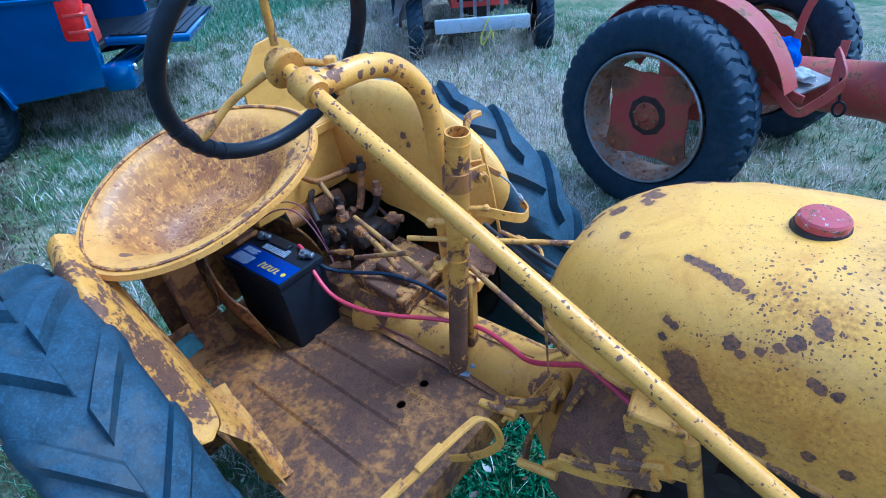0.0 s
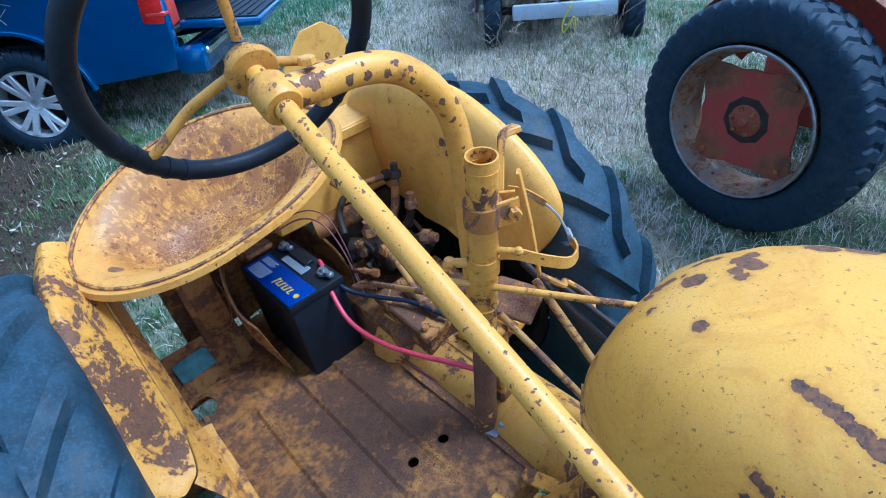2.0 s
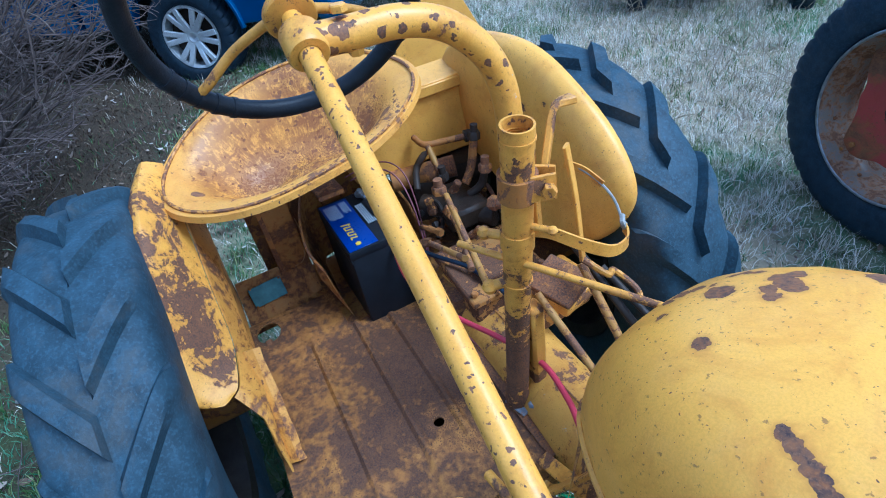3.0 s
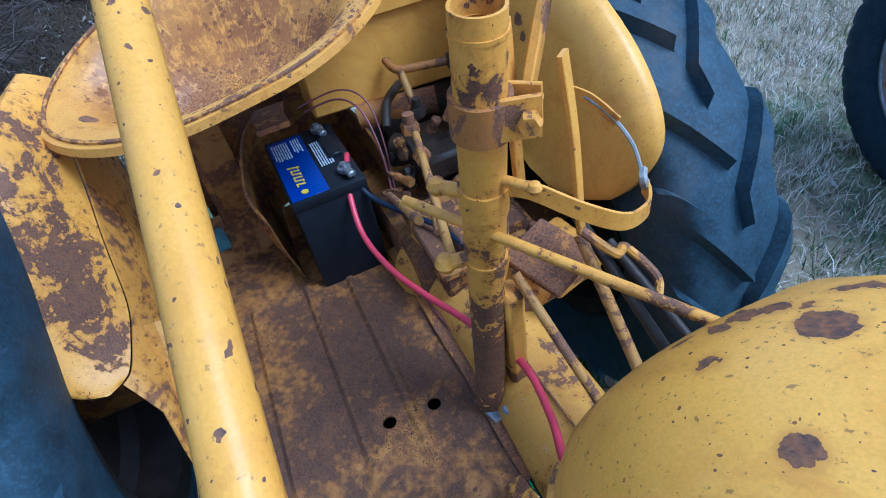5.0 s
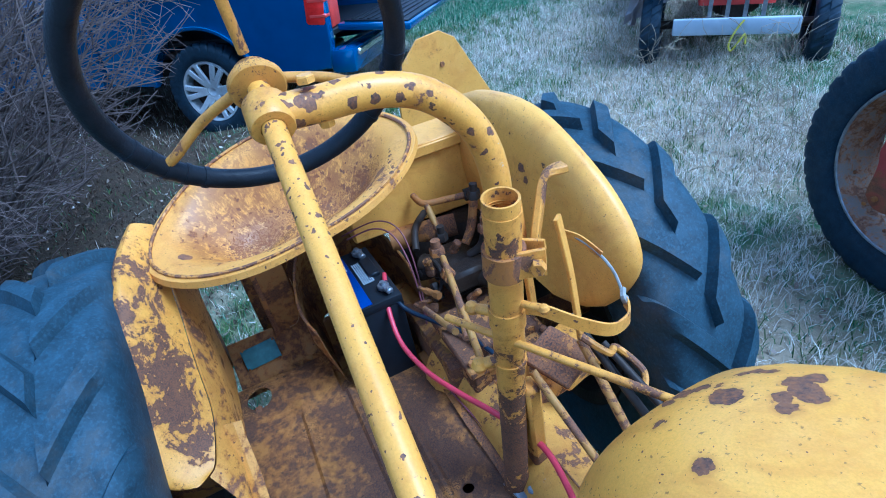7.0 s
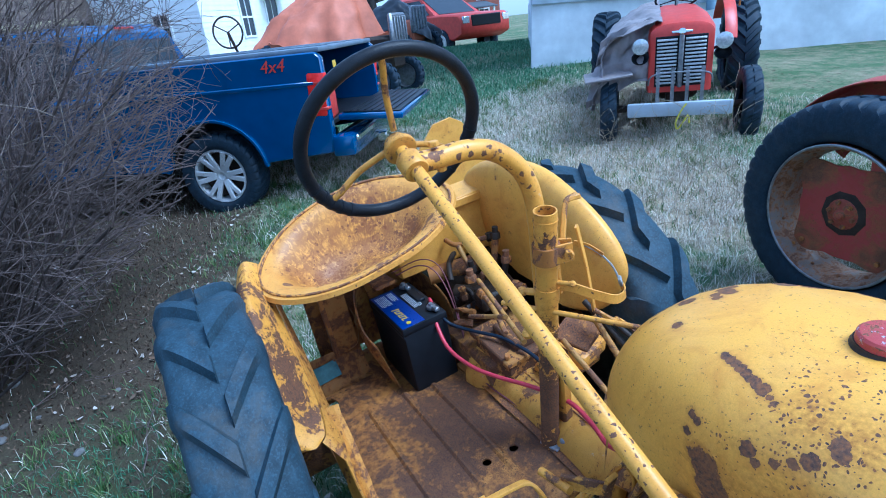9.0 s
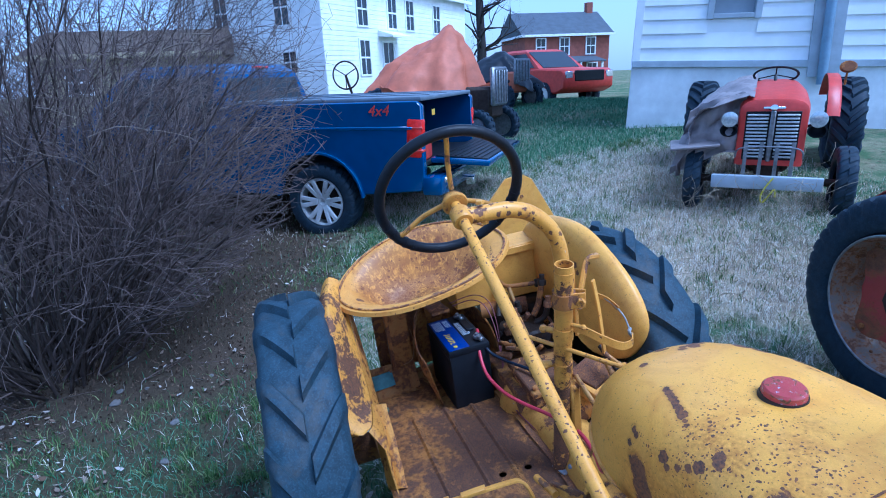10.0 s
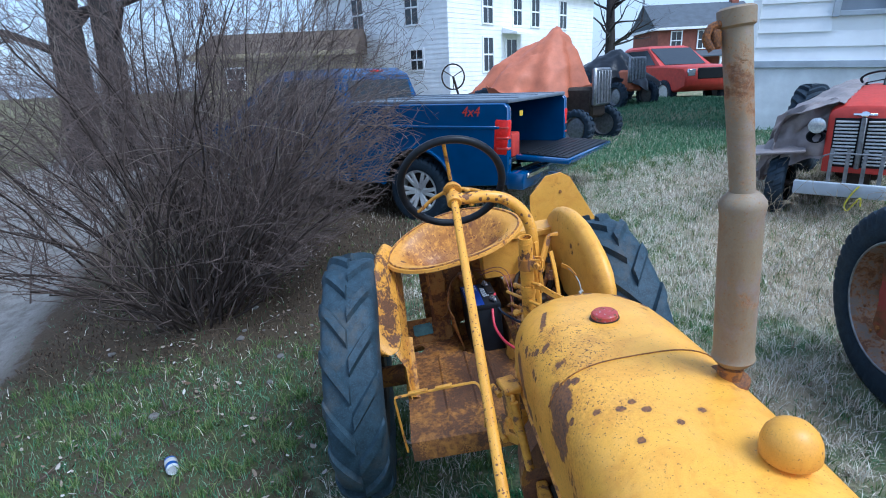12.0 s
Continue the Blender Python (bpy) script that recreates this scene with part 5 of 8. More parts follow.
def control_post():
    a, b = Vector((0.283, 0.058, 0.59)), Vector((0.373, 0.063, 1.290))
    d = (b - a).normalized()
    m, L = frame_to(a, b)
    bm = bmesh.new()
    lathe(bm, [(0, 0), (0.026, 0), (0.026, 0.05), (0.0235, 0.055), (0.0235, L - 0.30), (0.0245, L - 0.295), (0.0248, L), (0.0215, L), (0.0215, L - 0.12), (0, L - 0.12)], m, 26)
    post = part("control_post", bm, M_POST, ROOT, "upright yellow tube, open at the top")
    for z, r, h in ((0.685, 0.0262, 0.004), (0.50, 0.0275, 0.035), (0.40, 0.0265, 0.006), (0.605, 0.0300, 0.042)):
        bm = bmesh.new()
        lathe(bm, [(0.02, z - h / 2), (r, z - h / 2), (r, z + h / 2), (0.02, z + h / 2)], m, 26)
        part("clamp_ring", bm, M_RUST if r > 0.028 else M_POST, post)
    x, y = m.to_3x3().col[0], m.to_3x3().col[1]
    c = a + d * 0.605
    bm = bmesh.new()
    side = Vector((0.55, 0.83, 0)).normalized()
    for s in (-1, 1):
        t = Vector((-side.y, side.x, 0)) * s * 0.010
        sweep(bm, [c + side * 0.018 + t * 1.8, c + side * 0.035 + t * 1.4, c + side * 0.055 + t], 0, flat=(0.042, 0.006), up=(0, 0, 1))
    rod(bm, c + side * 0.045 + Vector((-side.y, side.x, 0)) * 0.03, c + side * 0.045 - Vector((-side.y, side.x, 0)) * 0.03, 0.006, None, 10)
    nut(bm, c + side * 0.045 + Vector((-side.y, side.x, 0)) * 0.018, Vector((-side.y, side.x, 0)), 0.011, 0.012)
    nut(bm, c + side * 0.045 - Vector((-side.y, side.x, 0)) * 0.018, -Vector((-side.y, side.x, 0)), 0.011, 0.012)
    part("clamp_ear", bm, M_YEL2, post)
    for p, q, r in ((a + d * 0.50, (-0.045, -0.035, 0), 0.012), (a + d * 0.405, (-0.02, -0.045, -0.01), 0.014), (a + d * 0.53, (0.05, 0.03, 0), 0.008)):
        bm = bmesh.new()
        rod(bm, p, p + Vector(q), r * 0.7, None, 12)
        lathe(bm, [(0, -r), (r * 0.7, -r * 0.7), (r, 0), (r * 0.7, r * 0.7), (0, r)], Matrix.Translation(p + Vector(q)), 14)
        part("pivot_boss", bm, M_YEL2, post)
    # strap hook, twisted wire
    bm = bmesh.new()
    sweep(bm, [(0.365, 0.080, 1.10), (0.385, 0.10, 1.098), (0.412, 0.14, 1.072), (0.424, 0.185, 1.045), (0.412, 0.225, 1.034), (0.392, 0.245, 1.033), (0.376, 0.251, 1.034)], 0, flat=(0.022, 0.004), up=(0, 0, 1))
    hook = part("lever_guide", bm, M_YEL, ROOT, "curved yellow strap guide")
    bm = bmesh.new()
    sweep(bm, [(0.376, 0.250, 1.04), (0.35, 0.252, 1.075), (0.315, 0.245, 1.10), (0.28, 0.23, 1.117), (0.263, 0.223, 1.12)], 0.0025, 6)
    sweep(bm, [(0.368, 0.255, 1.05), (0.385, 0.24, 1.054), (0.382, 0.247, 1.038), (0.37, 0.258, 1.034)], 0.005, 6)
    part("tie_wire", bm, M_TIE, hook)
    bm = bmesh.new()
    sweep(bm, [(0.263, 0.215, 1.122), (0.29, 0.235, 1.113), (0.325, 0.248, 1.095)], 0, flat=(0.016, 0.003), up=(0, 0, 1))
    part("upper_strap", bm, M_YEL2, hook)
    # hand lever with a bent top
    bm = bmesh.new()
    sweep(bm, [(0.345, 0.115, 1.14), (0.338, 0.125, 1.18), (0.325, 0.145, 1.225), (0.316, 0.160, 1.255), (0.314, 0.175, 1.264), (0.318, 0.195, 1.266)], 0, flat=(0.028, 0.011), up=(0.7, -0.7, 0.1))
    lever = part("hand_lever", bm, M_YEL2, ROOT, "bent yellow hand lever")
    bm = bmesh.new()
    sweep(bm, [(0.352, 0.155, 1.215), (0.36, 0.165, 1.12), (0.37, 0.17, 1.00)], 0, flat=(0.018, 0.006), up=(0.6, -0.8, 0))
    sweep(bm, [(0.325, 0.11, 1.25), (0.322, 0.115, 1.16), (0.32, 0.12, 1.05)], 0, flat=(0.02, 0.007), up=(0.6, -0.8, 0))
    part("lever_arm", bm, M_YEL, lever)
    # rods
    for p, q, r, mat in (((0.25, 0.0, 1.045), (0.62, 0.20, 1.035), 0.0062, M_YEL), ((0.33, 0.10, 0.93), (0.62, 0.17, 0.66), 0.007, M_OLDROD), ((0.30, 0.20, 0.98), (0.63, 0.26, 0.72), 0.0075, M_GREASE),
                         ((0.34, 0.19, 0.96), (0.60, 0.20, 0.68), 0.008, M_OLDROD), ((0.36, 0.22, 0.95), (0.66, 0.28, 0.78), 0.0065, M_GREASE), ((0.22, 0.02, 0.98), (-0.02, 0.04, 0.86), 0.0065, M_OLDROD), ((0.24, 0.05, 0.90), (-0.12, 0.14, 0.90), 0.0075, M_OLDROD)):
        bm = bmesh.new()
        rod(bm, p, q, r, None, 10)
        part("linkage_rod", bm, mat, ROOT)
    bm = bmesh.new()
    sweep(bm, [(0.37, 0.17, 1.0), (0.40, 0.20, 0.97), (0.38, 0.23, 0.95), (0.42, 0.25, 0.92), (0.44, 0.235, 0.9)], 0.006, 8)
    part("linkage_hook", bm, M_YEL2, ROOT)
    # steel shift bracket behind the post
    bm = bmesh.new()
    box(bm, (0.10, 0.09, 0.012), pose(0.30, 0.17, 0.90, 10, 6, 20), 0.003)
    part("linkage_plate", bm, M_RUST, ROOT)
    bm = bmesh.new()
    box(bm, (0.035, 0.03, 0.30), pose(0.31, 0.10, 0.76, 4, 8, 0), 0.006)
    part("linkage_arm", bm, M_YEL2, ROOT)


def hydraulics():
    h = new("hydraulic_valve")
    h.parent = ROOT
    tagged(h, "oily hydraulic valve with pipes and brass fittings")
    bm = bmesh.new()
    box(bm, (0.13, 0.10, 0.10), pose(-0.25, 0.22, 0.76), 0.012, 2)
    box(bm, (0.07, 0.12, 0.06), pose(-0.17, 0.21, 0.79), 0.01)
    rod(bm, (-0.30, 0.14, 0.78), (-0.12, 0.27, 0.78), 0.03, None, 16)
    part("valve_body", bm, M_OIL, h)
    for pts, r, mat in (([(-0.41, 0.19, 0.93), (-0.36, 0.19, 0.93), (-0.342, 0.205, 0.929), (-0.325, 0.25, 0.93), (-0.31, 0.30, 0.93)], 0.009, M_RUST),
                        ([(-0.34, 0.20, 0.926), (-0.30, 0.20, 0.88), (-0.27, 0.20, 0.84)], 0.009, M_OLDROD), ([(-0.25, 0.30, 0.95), (-0.25, 0.28, 0.87), (-0.24, 0.25, 0.83)], 0.012, M_RUST),
                        ([(-0.17, 0.28, 0.90), (-0.18, 0.27, 0.85), (-0.20, 0.24, 0.82)], 0.011, M_GREASE), ([(-0.12, 0.14, 0.86), (-0.02, 0.12, 0.85), (0.10, 0.08, 0.84)], 0.008, M_OLDROD),
                        ([(-0.30, 0.13, 0.83), (-0.36, 0.16, 0.86), (-0.43, 0.22, 0.86)], 0.01, M_GREASE)):
        bm = bmesh.new()
        sweep(bm, pts, r, 10)
        part("pipe", bm, mat, h)
    for p, dd, r in (((-0.31, 0.30, 0.93), (0.2, 1, 0), 0.017), ((-0.25, 0.30, 0.945), (0, 0.1, 1), 0.017), ((-0.17, 0.28, 0.89), (0, 0.1, 1), 0.018), ((-0.20, 0.155, 0.86), (0, 0, 1), 0.02), ((-0.125, 0.145, 0.85), (1, -0.3, 0.2), 0.018), ((-0.10, 0.25, 0.84), (1, 0.4, 0.1), 0.02), ((-0.27, 0.2, 0.85), (0, 0, 1), 0.017)):
        bm = bmesh.new()
        nut(bm, p, dd, r, 0.022)
        q = Vector(p) + Vector(dd).normalized() * 0.022
        rod(bm, q, q + Vector(dd).normalized() * 0.02, r * 0.62, None, 10)
        part("fitting", bm, M_GREASE if r < 0.018 else M_RUST, h)


def fittings():
    """Oily elbows, unions and stubs crowding the top of the transmission."""
    rnd = random.Random(4)
    for k in range(15):
        x, y = rnd.uniform(-0.33, -0.12), rnd.uniform(0.10, 0.31)
        z = 0.73 + rnd.uniform(0.0, 0.08)
        bm = bmesh.new()
        d = Vector((rnd.gauss(0, 1), rnd.gauss(0, 1), abs(rnd.gauss(0.5, 0.5)))).normalized()
        p = Vector((x, y, z))
        r = rnd.uniform(0.010, 0.018)
        nut(bm, p, d, r, 0.018)
        rod(bm, p + d * 0.016, p + d * 0.034, r * 0.7, None, 12)
        nut(bm, p + d * 0.034, d, r * 0.85, 0.012)
        if k % 3 == 0:
            e = Vector((rnd.gauss(0, 1), rnd.gauss(0, 1), -0.3)).normalized()
            sweep(bm, [p + d * 0.04, p + d * 0.06, p + d * 0.065 + e * 0.03, p + d * 0.05 + e * 0.08], 0.006, 8)
        part("union", bm, (M_GREASE, M_RUST, M_COVER, M_RUST, M_GREASE)[k % 5], ROOT)


def reservoir():
    bm = bmesh.new()
    out = [(0.0, 0.84), (0.40, 0.83), (0.40, 1.05), (0.16, 1.045), (0.0, 1.03)]
    t = bmesh.new()
    slab(t, out, -0.13, 0.0, None, 0.006)
    merge(bm, t, Matrix(((0, 0, 1, -0.425), (1, 0, 0, 0), (0, 1, 0, 0), (0, 0, 0, 1))))
    r = part("reservoir", bm, M_FENDL, ROOT, "yellow box tank behind the seat")
    bm = bmesh.new()
    box(bm, (0.15, 0.25, 0.014), pose(-0.492, 0.285, 1.058), 0.003)
    box(bm, (0.012, 0.25, 0.03), pose(-0.418, 0.285, 1.045), 0.003)
    part("lid", bm, M_FENDL, r)
    bm = bmesh.new()
    out = [(0.386, 0.62), (0.386, 0.965), (0.395, 1.10), (0.50, 1.205), (0.59, 1.215), (0.645, 1.18), (0.78, 0.915), (0.78, 0.62)]
    slab(bm, out, -0.006, 0.006, Matrix(((0, 0, 1, -0.98), (1, 0, 0, 0), (0, 1, 0, 0), (0, 0, 0, 1))), 0.002)
    p = part("rear_plate", bm, M_FENDL, ROOT, "upright yellow steel plate with clipped corners")
    bm = bmesh.new()
    nut(bm, (-0.974, 0.58, 1.10), (1, 0, 0), 0.01, 0.006)
    part("plate_bolt", bm, M_RUST, p)
    bm = bmesh.new()
    box(bm, (0.5, 0.03, 0.05), pose(-0.74, 0.42, 0.78), 0.004)
    part("plate_brace", bm, M_RUST, p)


hood()
muffler()
rear_wheel(-0.668, -1, "big rear wheel with a dusty bar-tread tyre")
rear_wheel(0.552, 1, "big rear wheel with a dusty bar-tread tyre")
seat()
fenders()
platform()
battery_well()
driveline()
steering()
control_post()
hydraulics()
fittings()
reservoir()


# ---- the battery and its cables ----
def battery():
    B = thing("car_battery", "black car battery with a blue label, in a rusty tray", "battery", ROOT.matrix_world @ pose(-0.306, -0.050, 0.560, 0, 0, 1) @ Matrix.Diagonal((0.90, 0.90, 1.13, 1.0)))
    bm = bmesh.new()
    box(bm, (0.302, 0.172, 0.215), pose(0, 0, 0.1075), 0.006, 2)
    for k in (-1, 1):
        box(bm, (0.302, 0.006, 0.012), pose(0, k * 0.086, 0.2000), 0.002)
    part("case", bm, M_BLACK, B)
    bm = bmesh.new()
    box(bm, (0.308, 0.178, 0.022), pose(0, 0, 0.2150), 0.005, 2)
    box(bm, (0.10, 0.035, 0.012), pose(-0.02, 0.055, 0.2300), 0.003)
    lid = part("lid", bm, M_BLACK, B)
    bm = bmesh.new()
    box(bm, (0.286, 0.088, 0.0016), pose(0.006, -0.040, 0.2272), 0.0004)
    part("blue_label", bm, M_LABELB, lid)
    rnd = random.Random(5)
    for x0, x1, y0, y1, rows in ((-0.12, -0.035, -0.078, -0.035, 7), (-0.12, -0.05, -0.028, -0.004, 4), (-0.07, 0.05, 0.012, 0.048, 6)):
        bm = bmesh.new()
        for i in range(rows):
            y = y0 + (y1 - y0) * (i + 0.5) / rows
            x = x0
            while x < x1 - 0.006:
                w = min(rnd.uniform(0.008, 0.028), x1 - x)
                box(bm, (w, (y1 - y0) / rows * 0.55, 0.0016), pose(x + w / 2, y, 0.2284), 0.0002)
                x += w + 0.004
        part("print", bm, M_LABELW, lid)
    bm = bmesh.new()
    for i in range(6):
        x = 0.012 + i * 0.0155
        box(bm, (0.0045, 0.022 + 0.008 * (i == 0), 0.0016), pose(x, -0.048, 0.2287, 0, 0, -14), 0.0004)
        box(bm, (0.011, 0.0045, 0.0016), pose(x + 0.004, -0.048 - (0.009 if i % 2 else -0.009), 0.2290), 0.0004)
    lathe(bm, [(0, 0), (0.009, 0), (0.009, 0.0016), (0, 0.0016)], pose(0.125, -0.048, 0.2280), 6)
    part("emblem", bm, M_LABELY, lid)
    for x, y in ((0.105, 0.055), (-0.115, 0.05)):
        bm = bmesh.new()
        rod(bm, (x, y, 0.2200), (x, y, 0.2470), 0.009, 0.008, 14)
        rod(bm, (x, y, 0.2290), (x, y, 0.2400), 0.017, None, 14, 0.002)
        box(bm, (0.035, 0.02, 0.012), pose(x + 0.02, y + 0.004, 0.2350, 0, 0, 15), 0.003)
        nut(bm, (x + 0.03, y, 0.2400), (0, 0, 1), 0.007, 0.007)
        part("terminal", bm, M_STEEL, B)
    RW = ROOT.matrix_world

    def cable(name, pts, r, mat, label):
        bm = bmesh.new()
        sweep(bm, [RW @ Vector(p) for p in pts], r, 10)
        return tagged(part(name, bm, mat), label, "cable")

    cable("red_cable", [(-0.265, 0.022, 0.822), (-0.23, 0.012, 0.825), (-0.18, -0.008, 0.79), (-0.10, -0.018, 0.735), (0.0, 0.0, 0.712), (0.10, 0.03, 0.715), (0.22, 0.068, 0.733), (0.33, 0.10, 0.736), (0.43, 0.088, 0.738), (0.51, 0.06, 0.757), (0.60, 0.04, 0.82), (0.66, 0.03, 0.862), (0.72, 0.01, 0.868), (0.77, 0.0, 0.855), (0.86, -0.02, 0.84)], 0.0062, M_RCABLE, "thick red battery cable running towards the engine")
    cable("black_cable", [(-0.225, 0.012, 0.826), (-0.19, 0.012, 0.815), (-0.16, 0.028, 0.775), (-0.10, 0.07, 0.755), (-0.02, 0.115, 0.752), (0.05, 0.135, 0.748), (0.11, 0.15, 0.735), (0.20, 0.16, 0.71)], 0.0058, M_BCABLE, "dark battery cable lying over the transmission")
    cable("thin_wire", [(-0.42, -0.02, 0.87), (-0.38, 0.05, 0.895), (-0.33, 0.087, 0.88), (-0.27, 0.097, 0.81), (-0.20, 0.084, 0.71), (-0.14, 0.066, 0.62), (-0.02, 0.050, 0.605), (0.12, 0.062, 0.606), (0.27, 0.070, 0.604)], 0.0024, M_WIRE, "thin loose reddish wire along the floor")
    cable("thin_wire", [(-0.43, -0.03, 0.88), (-0.385, 0.06, 0.912), (-0.335, 0.105, 0.895), (-0.285, 0.112, 0.82), (-0.215, 0.094, 0.70), (-0.16, 0.075, 0.64)], 0.0020, M_WIRE, "thin loose reddish wire along the floor")
    cable("thin_wire", [(-0.44, -0.25, 0.66), (-0.40, -0.22, 0.70), (-0.42, -0.20, 0.76), (-0.46, -0.2, 0.80)], 0.0014, M_SOIL, "thin stray wire beside the seat support")


battery()


# ---- blue pickup truck ----
def pickup():
    hub = Vector((-4.42, -0.20, 0.0))
    a = radians(-126)
    left = Vector((-math.sin(a), math.cos(a), 0))
    o = hub - 0.86 * left
    T = thing("pickup_truck", "dark blue pickup truck with tailgate down and soft bed cover", "truck", Matrix.Translation((o.x, o.y, 0.115)) @ Matrix.Rotation(a, 4, "Z"))

    # bed sides with wheel arch
    for s in (1, -1):
        bm = bmesh.new()
        arch = [(0.50 * math.cos(t), 0.42 + 0.50 * math.sin(t)) for t in np.linspace(0.10, math.pi - 0.10, 16)]
        out = [(-1.16, 0.55), (-1.19, 0.75), (-1.19, 1.38), (-1.14, 1.425), (0.98, 1.425), (0.98, 0.48), (0.52, 0.46)] + arch + [(-0.52, 0.50)]
        t = bmesh.new()
        slab(t, out, 0.0, 0.09, None, 0.012)
        merge(bm, t, Matrix(((1, 0, 0, 0), (0, 0, s, s * 0.86), (0, 1, 0, 0), (0, 0, 0, 1))))
        side = part("bed_side", bm, M_BLUE, T)
        bm = bmesh.new()
        pts = [(x * 1.02, s * 0.955, 0.42 + (z - 0.42) * 1.02) for x, z in arch]
        sweep(bm, pts, 0, flat=(0.06, 0.03), up=(0, 1, 0), steps=2)
        part("wheel_arch_lip", bm, M_BLUE, side)
        bm = bmesh.new()
        box(bm, (2.0, 0.02, 0.035), pose(-0.1, s * 0.952, 1.17, 0, 0, 0), 0.012)
        part("crease", bm, M_BLUE, side)
        # tail light
        bm = bmesh.new()
        box(bm, (0.17, 0.096, 0.38), pose(-1.105, s * 0.910, 1.07, 0, -4, 0), 0.025, 2)
        tl = part("tail_light", bm, M_LENS, T, "red tail light")
        for z in (0.95, 1.06, 1.17):
            bm = bmesh.new()
            box(bm, (0.145, 0.09, 0.03), pose(-1.122, s * 0.916, z), 0.008)
            part("lens_band", bm, M_REDBRIGHT, tl)
    bm = bmesh.new()
    box(bm, (2.12, 1.72, 0.05), pose(-0.1, 0, 0.80), 0.01)
    box(bm, (0.04, 1.72, 0.6), pose(0.95, 0, 1.1), 0.01)
    part("bed_floor", bm, M_BLACK, T)
    bm = bmesh.new()
    box(bm, (2.15, 1.80, 0.045), pose(-0.10, 0, 1.44), 0.015, 2)
    part("bed_cover", bm, M_BEDCOVER, T, "soft bed cover, coloured grey for its sky reflection")
    for y in (-0.3, 0.3, 0.0):
        bm = bmesh.new()
        box(bm, (2.1, 0.02, 0.012), pose(-0.1, y * 1.9, 1.467), 0.004)
        part("cover_seam", bm, M_BEDCOVER, T)
    bm = bmesh.new()
    box(bm, (0.60, 1.66, 0.055), pose(-1.52, 0, 0.83, 0, -3, 0), 0.012, 2)
    gate = part("tailgate", bm, M_BLUE, T, "tailgate folded down")
    bm = bmesh.new()
    box(bm, (0.54, 1.52, 0.012), pose(-1.52, 0, 0.866, 0, -3, 0), 0.004)
    part("tailgate_liner", bm, M_BLACK, gate)
    for x in np.linspace(-1.72, -1.32, 7):
        bm = bmesh.new()
        box(bm, (0.02, 1.48, 0.008), pose(x, 0, 0.876 + (x + 1.52) * 0.05, 0, -3, 0), 0.002)
        part("liner_rib", bm, M_BLACK, gate)
    bm = bmesh.new()
    box(bm, (0.22, 1.9, 0.20), pose(-1.26, 0, 0.60), 0.04, 2)
    bmp = part("rear_bumper", bm, M_BLUE, T)
    bm = bmesh.new()
    box(bm, (0.03, 0.62, 0.055), pose(-1.385, 0.58, 0.66), 0.01)
    box(bm, (0.10, 0.12, 0.10), pose(-1.40, 0, 0.50), 0.01)
    part("bumper_step", bm, M_CHROME, bmp)
    # cab
    bm = bmesh.new()
    low = [(1.02, 0.45), (3.05, 0.45), (3.05, 0.42), (4.75, 0.5), (4.8, 0.9), (4.72, 1.14), (3.35, 1.22), (1.02, 1.22)]
    t = bmesh.new()
    slab(t, low, -0.95, 0.95, None, 0.03)
    merge(bm, t, Matrix(((1, 0, 0, 0), (0, 0, 1, 0), (0, 1, 0, 0), (0, 0, 0, 1))))
    body = part("cab_body", bm, M_BLUE, T)
    bm = bmesh.new()
    loft(bm, [[(1.05, y, 1.2) for y in (-0.9, -0.45, 0.45, 0.9)] + [(3.35, y, 1.2) for y in (0.9, 0.45, -0.45, -0.9)],
              [(1.22, y, 1.78) for y in (-0.74, -0.4, 0.4, 0.74)] + [(2.62, y, 1.78) for y in (0.74, 0.4, -0.4, -0.74)],
              [(1.32, y, 1.87) for y in (-0.62, -0.35, 0.35, 0.62)] + [(2.45, y, 1.87) for y in (0.62, 0.35, -0.35, -0.62)]])
    cab = part("cab_roof", bm, M_BLUE, T, "", 25)
    bm = bmesh.new()
    box(bm, (0.012, 1.36, 0.44), pose(1.125, 0, 1.50, 0, 16, 0), 0.01)
    part("rear_window", bm, M_GLASS, cab)
    for s in (1, -1):
        bm = bmesh.new()
        loft(bm, [[(1.22, s * 0.885, 1.24), (2.95, s * 0.885, 1.24), (2.55, s * 0.765, 1.74), (1.33, s * 0.765, 1.74)], [(1.22, s * 0.895, 1.24), (2.95, s * 0.895, 1.24), (2.55, s * 0.775, 1.74), (1.33, s * 0.775, 1.74)]])
        part("side_window", bm, M_GLASS, cab)
    bm = bmesh.new()
    box(bm, (0.03, 0.30, 0.03), pose(1.22, 0, 1.83), 0.008)
    part("brake_light", bm, M_LENS, cab)
    bm = bmesh.new()
    box(bm, (5.2, 0.7, 0.16), pose(1.8, 0, 0.50), 0.02)
    part("chassis", bm, M_BLACK, T)
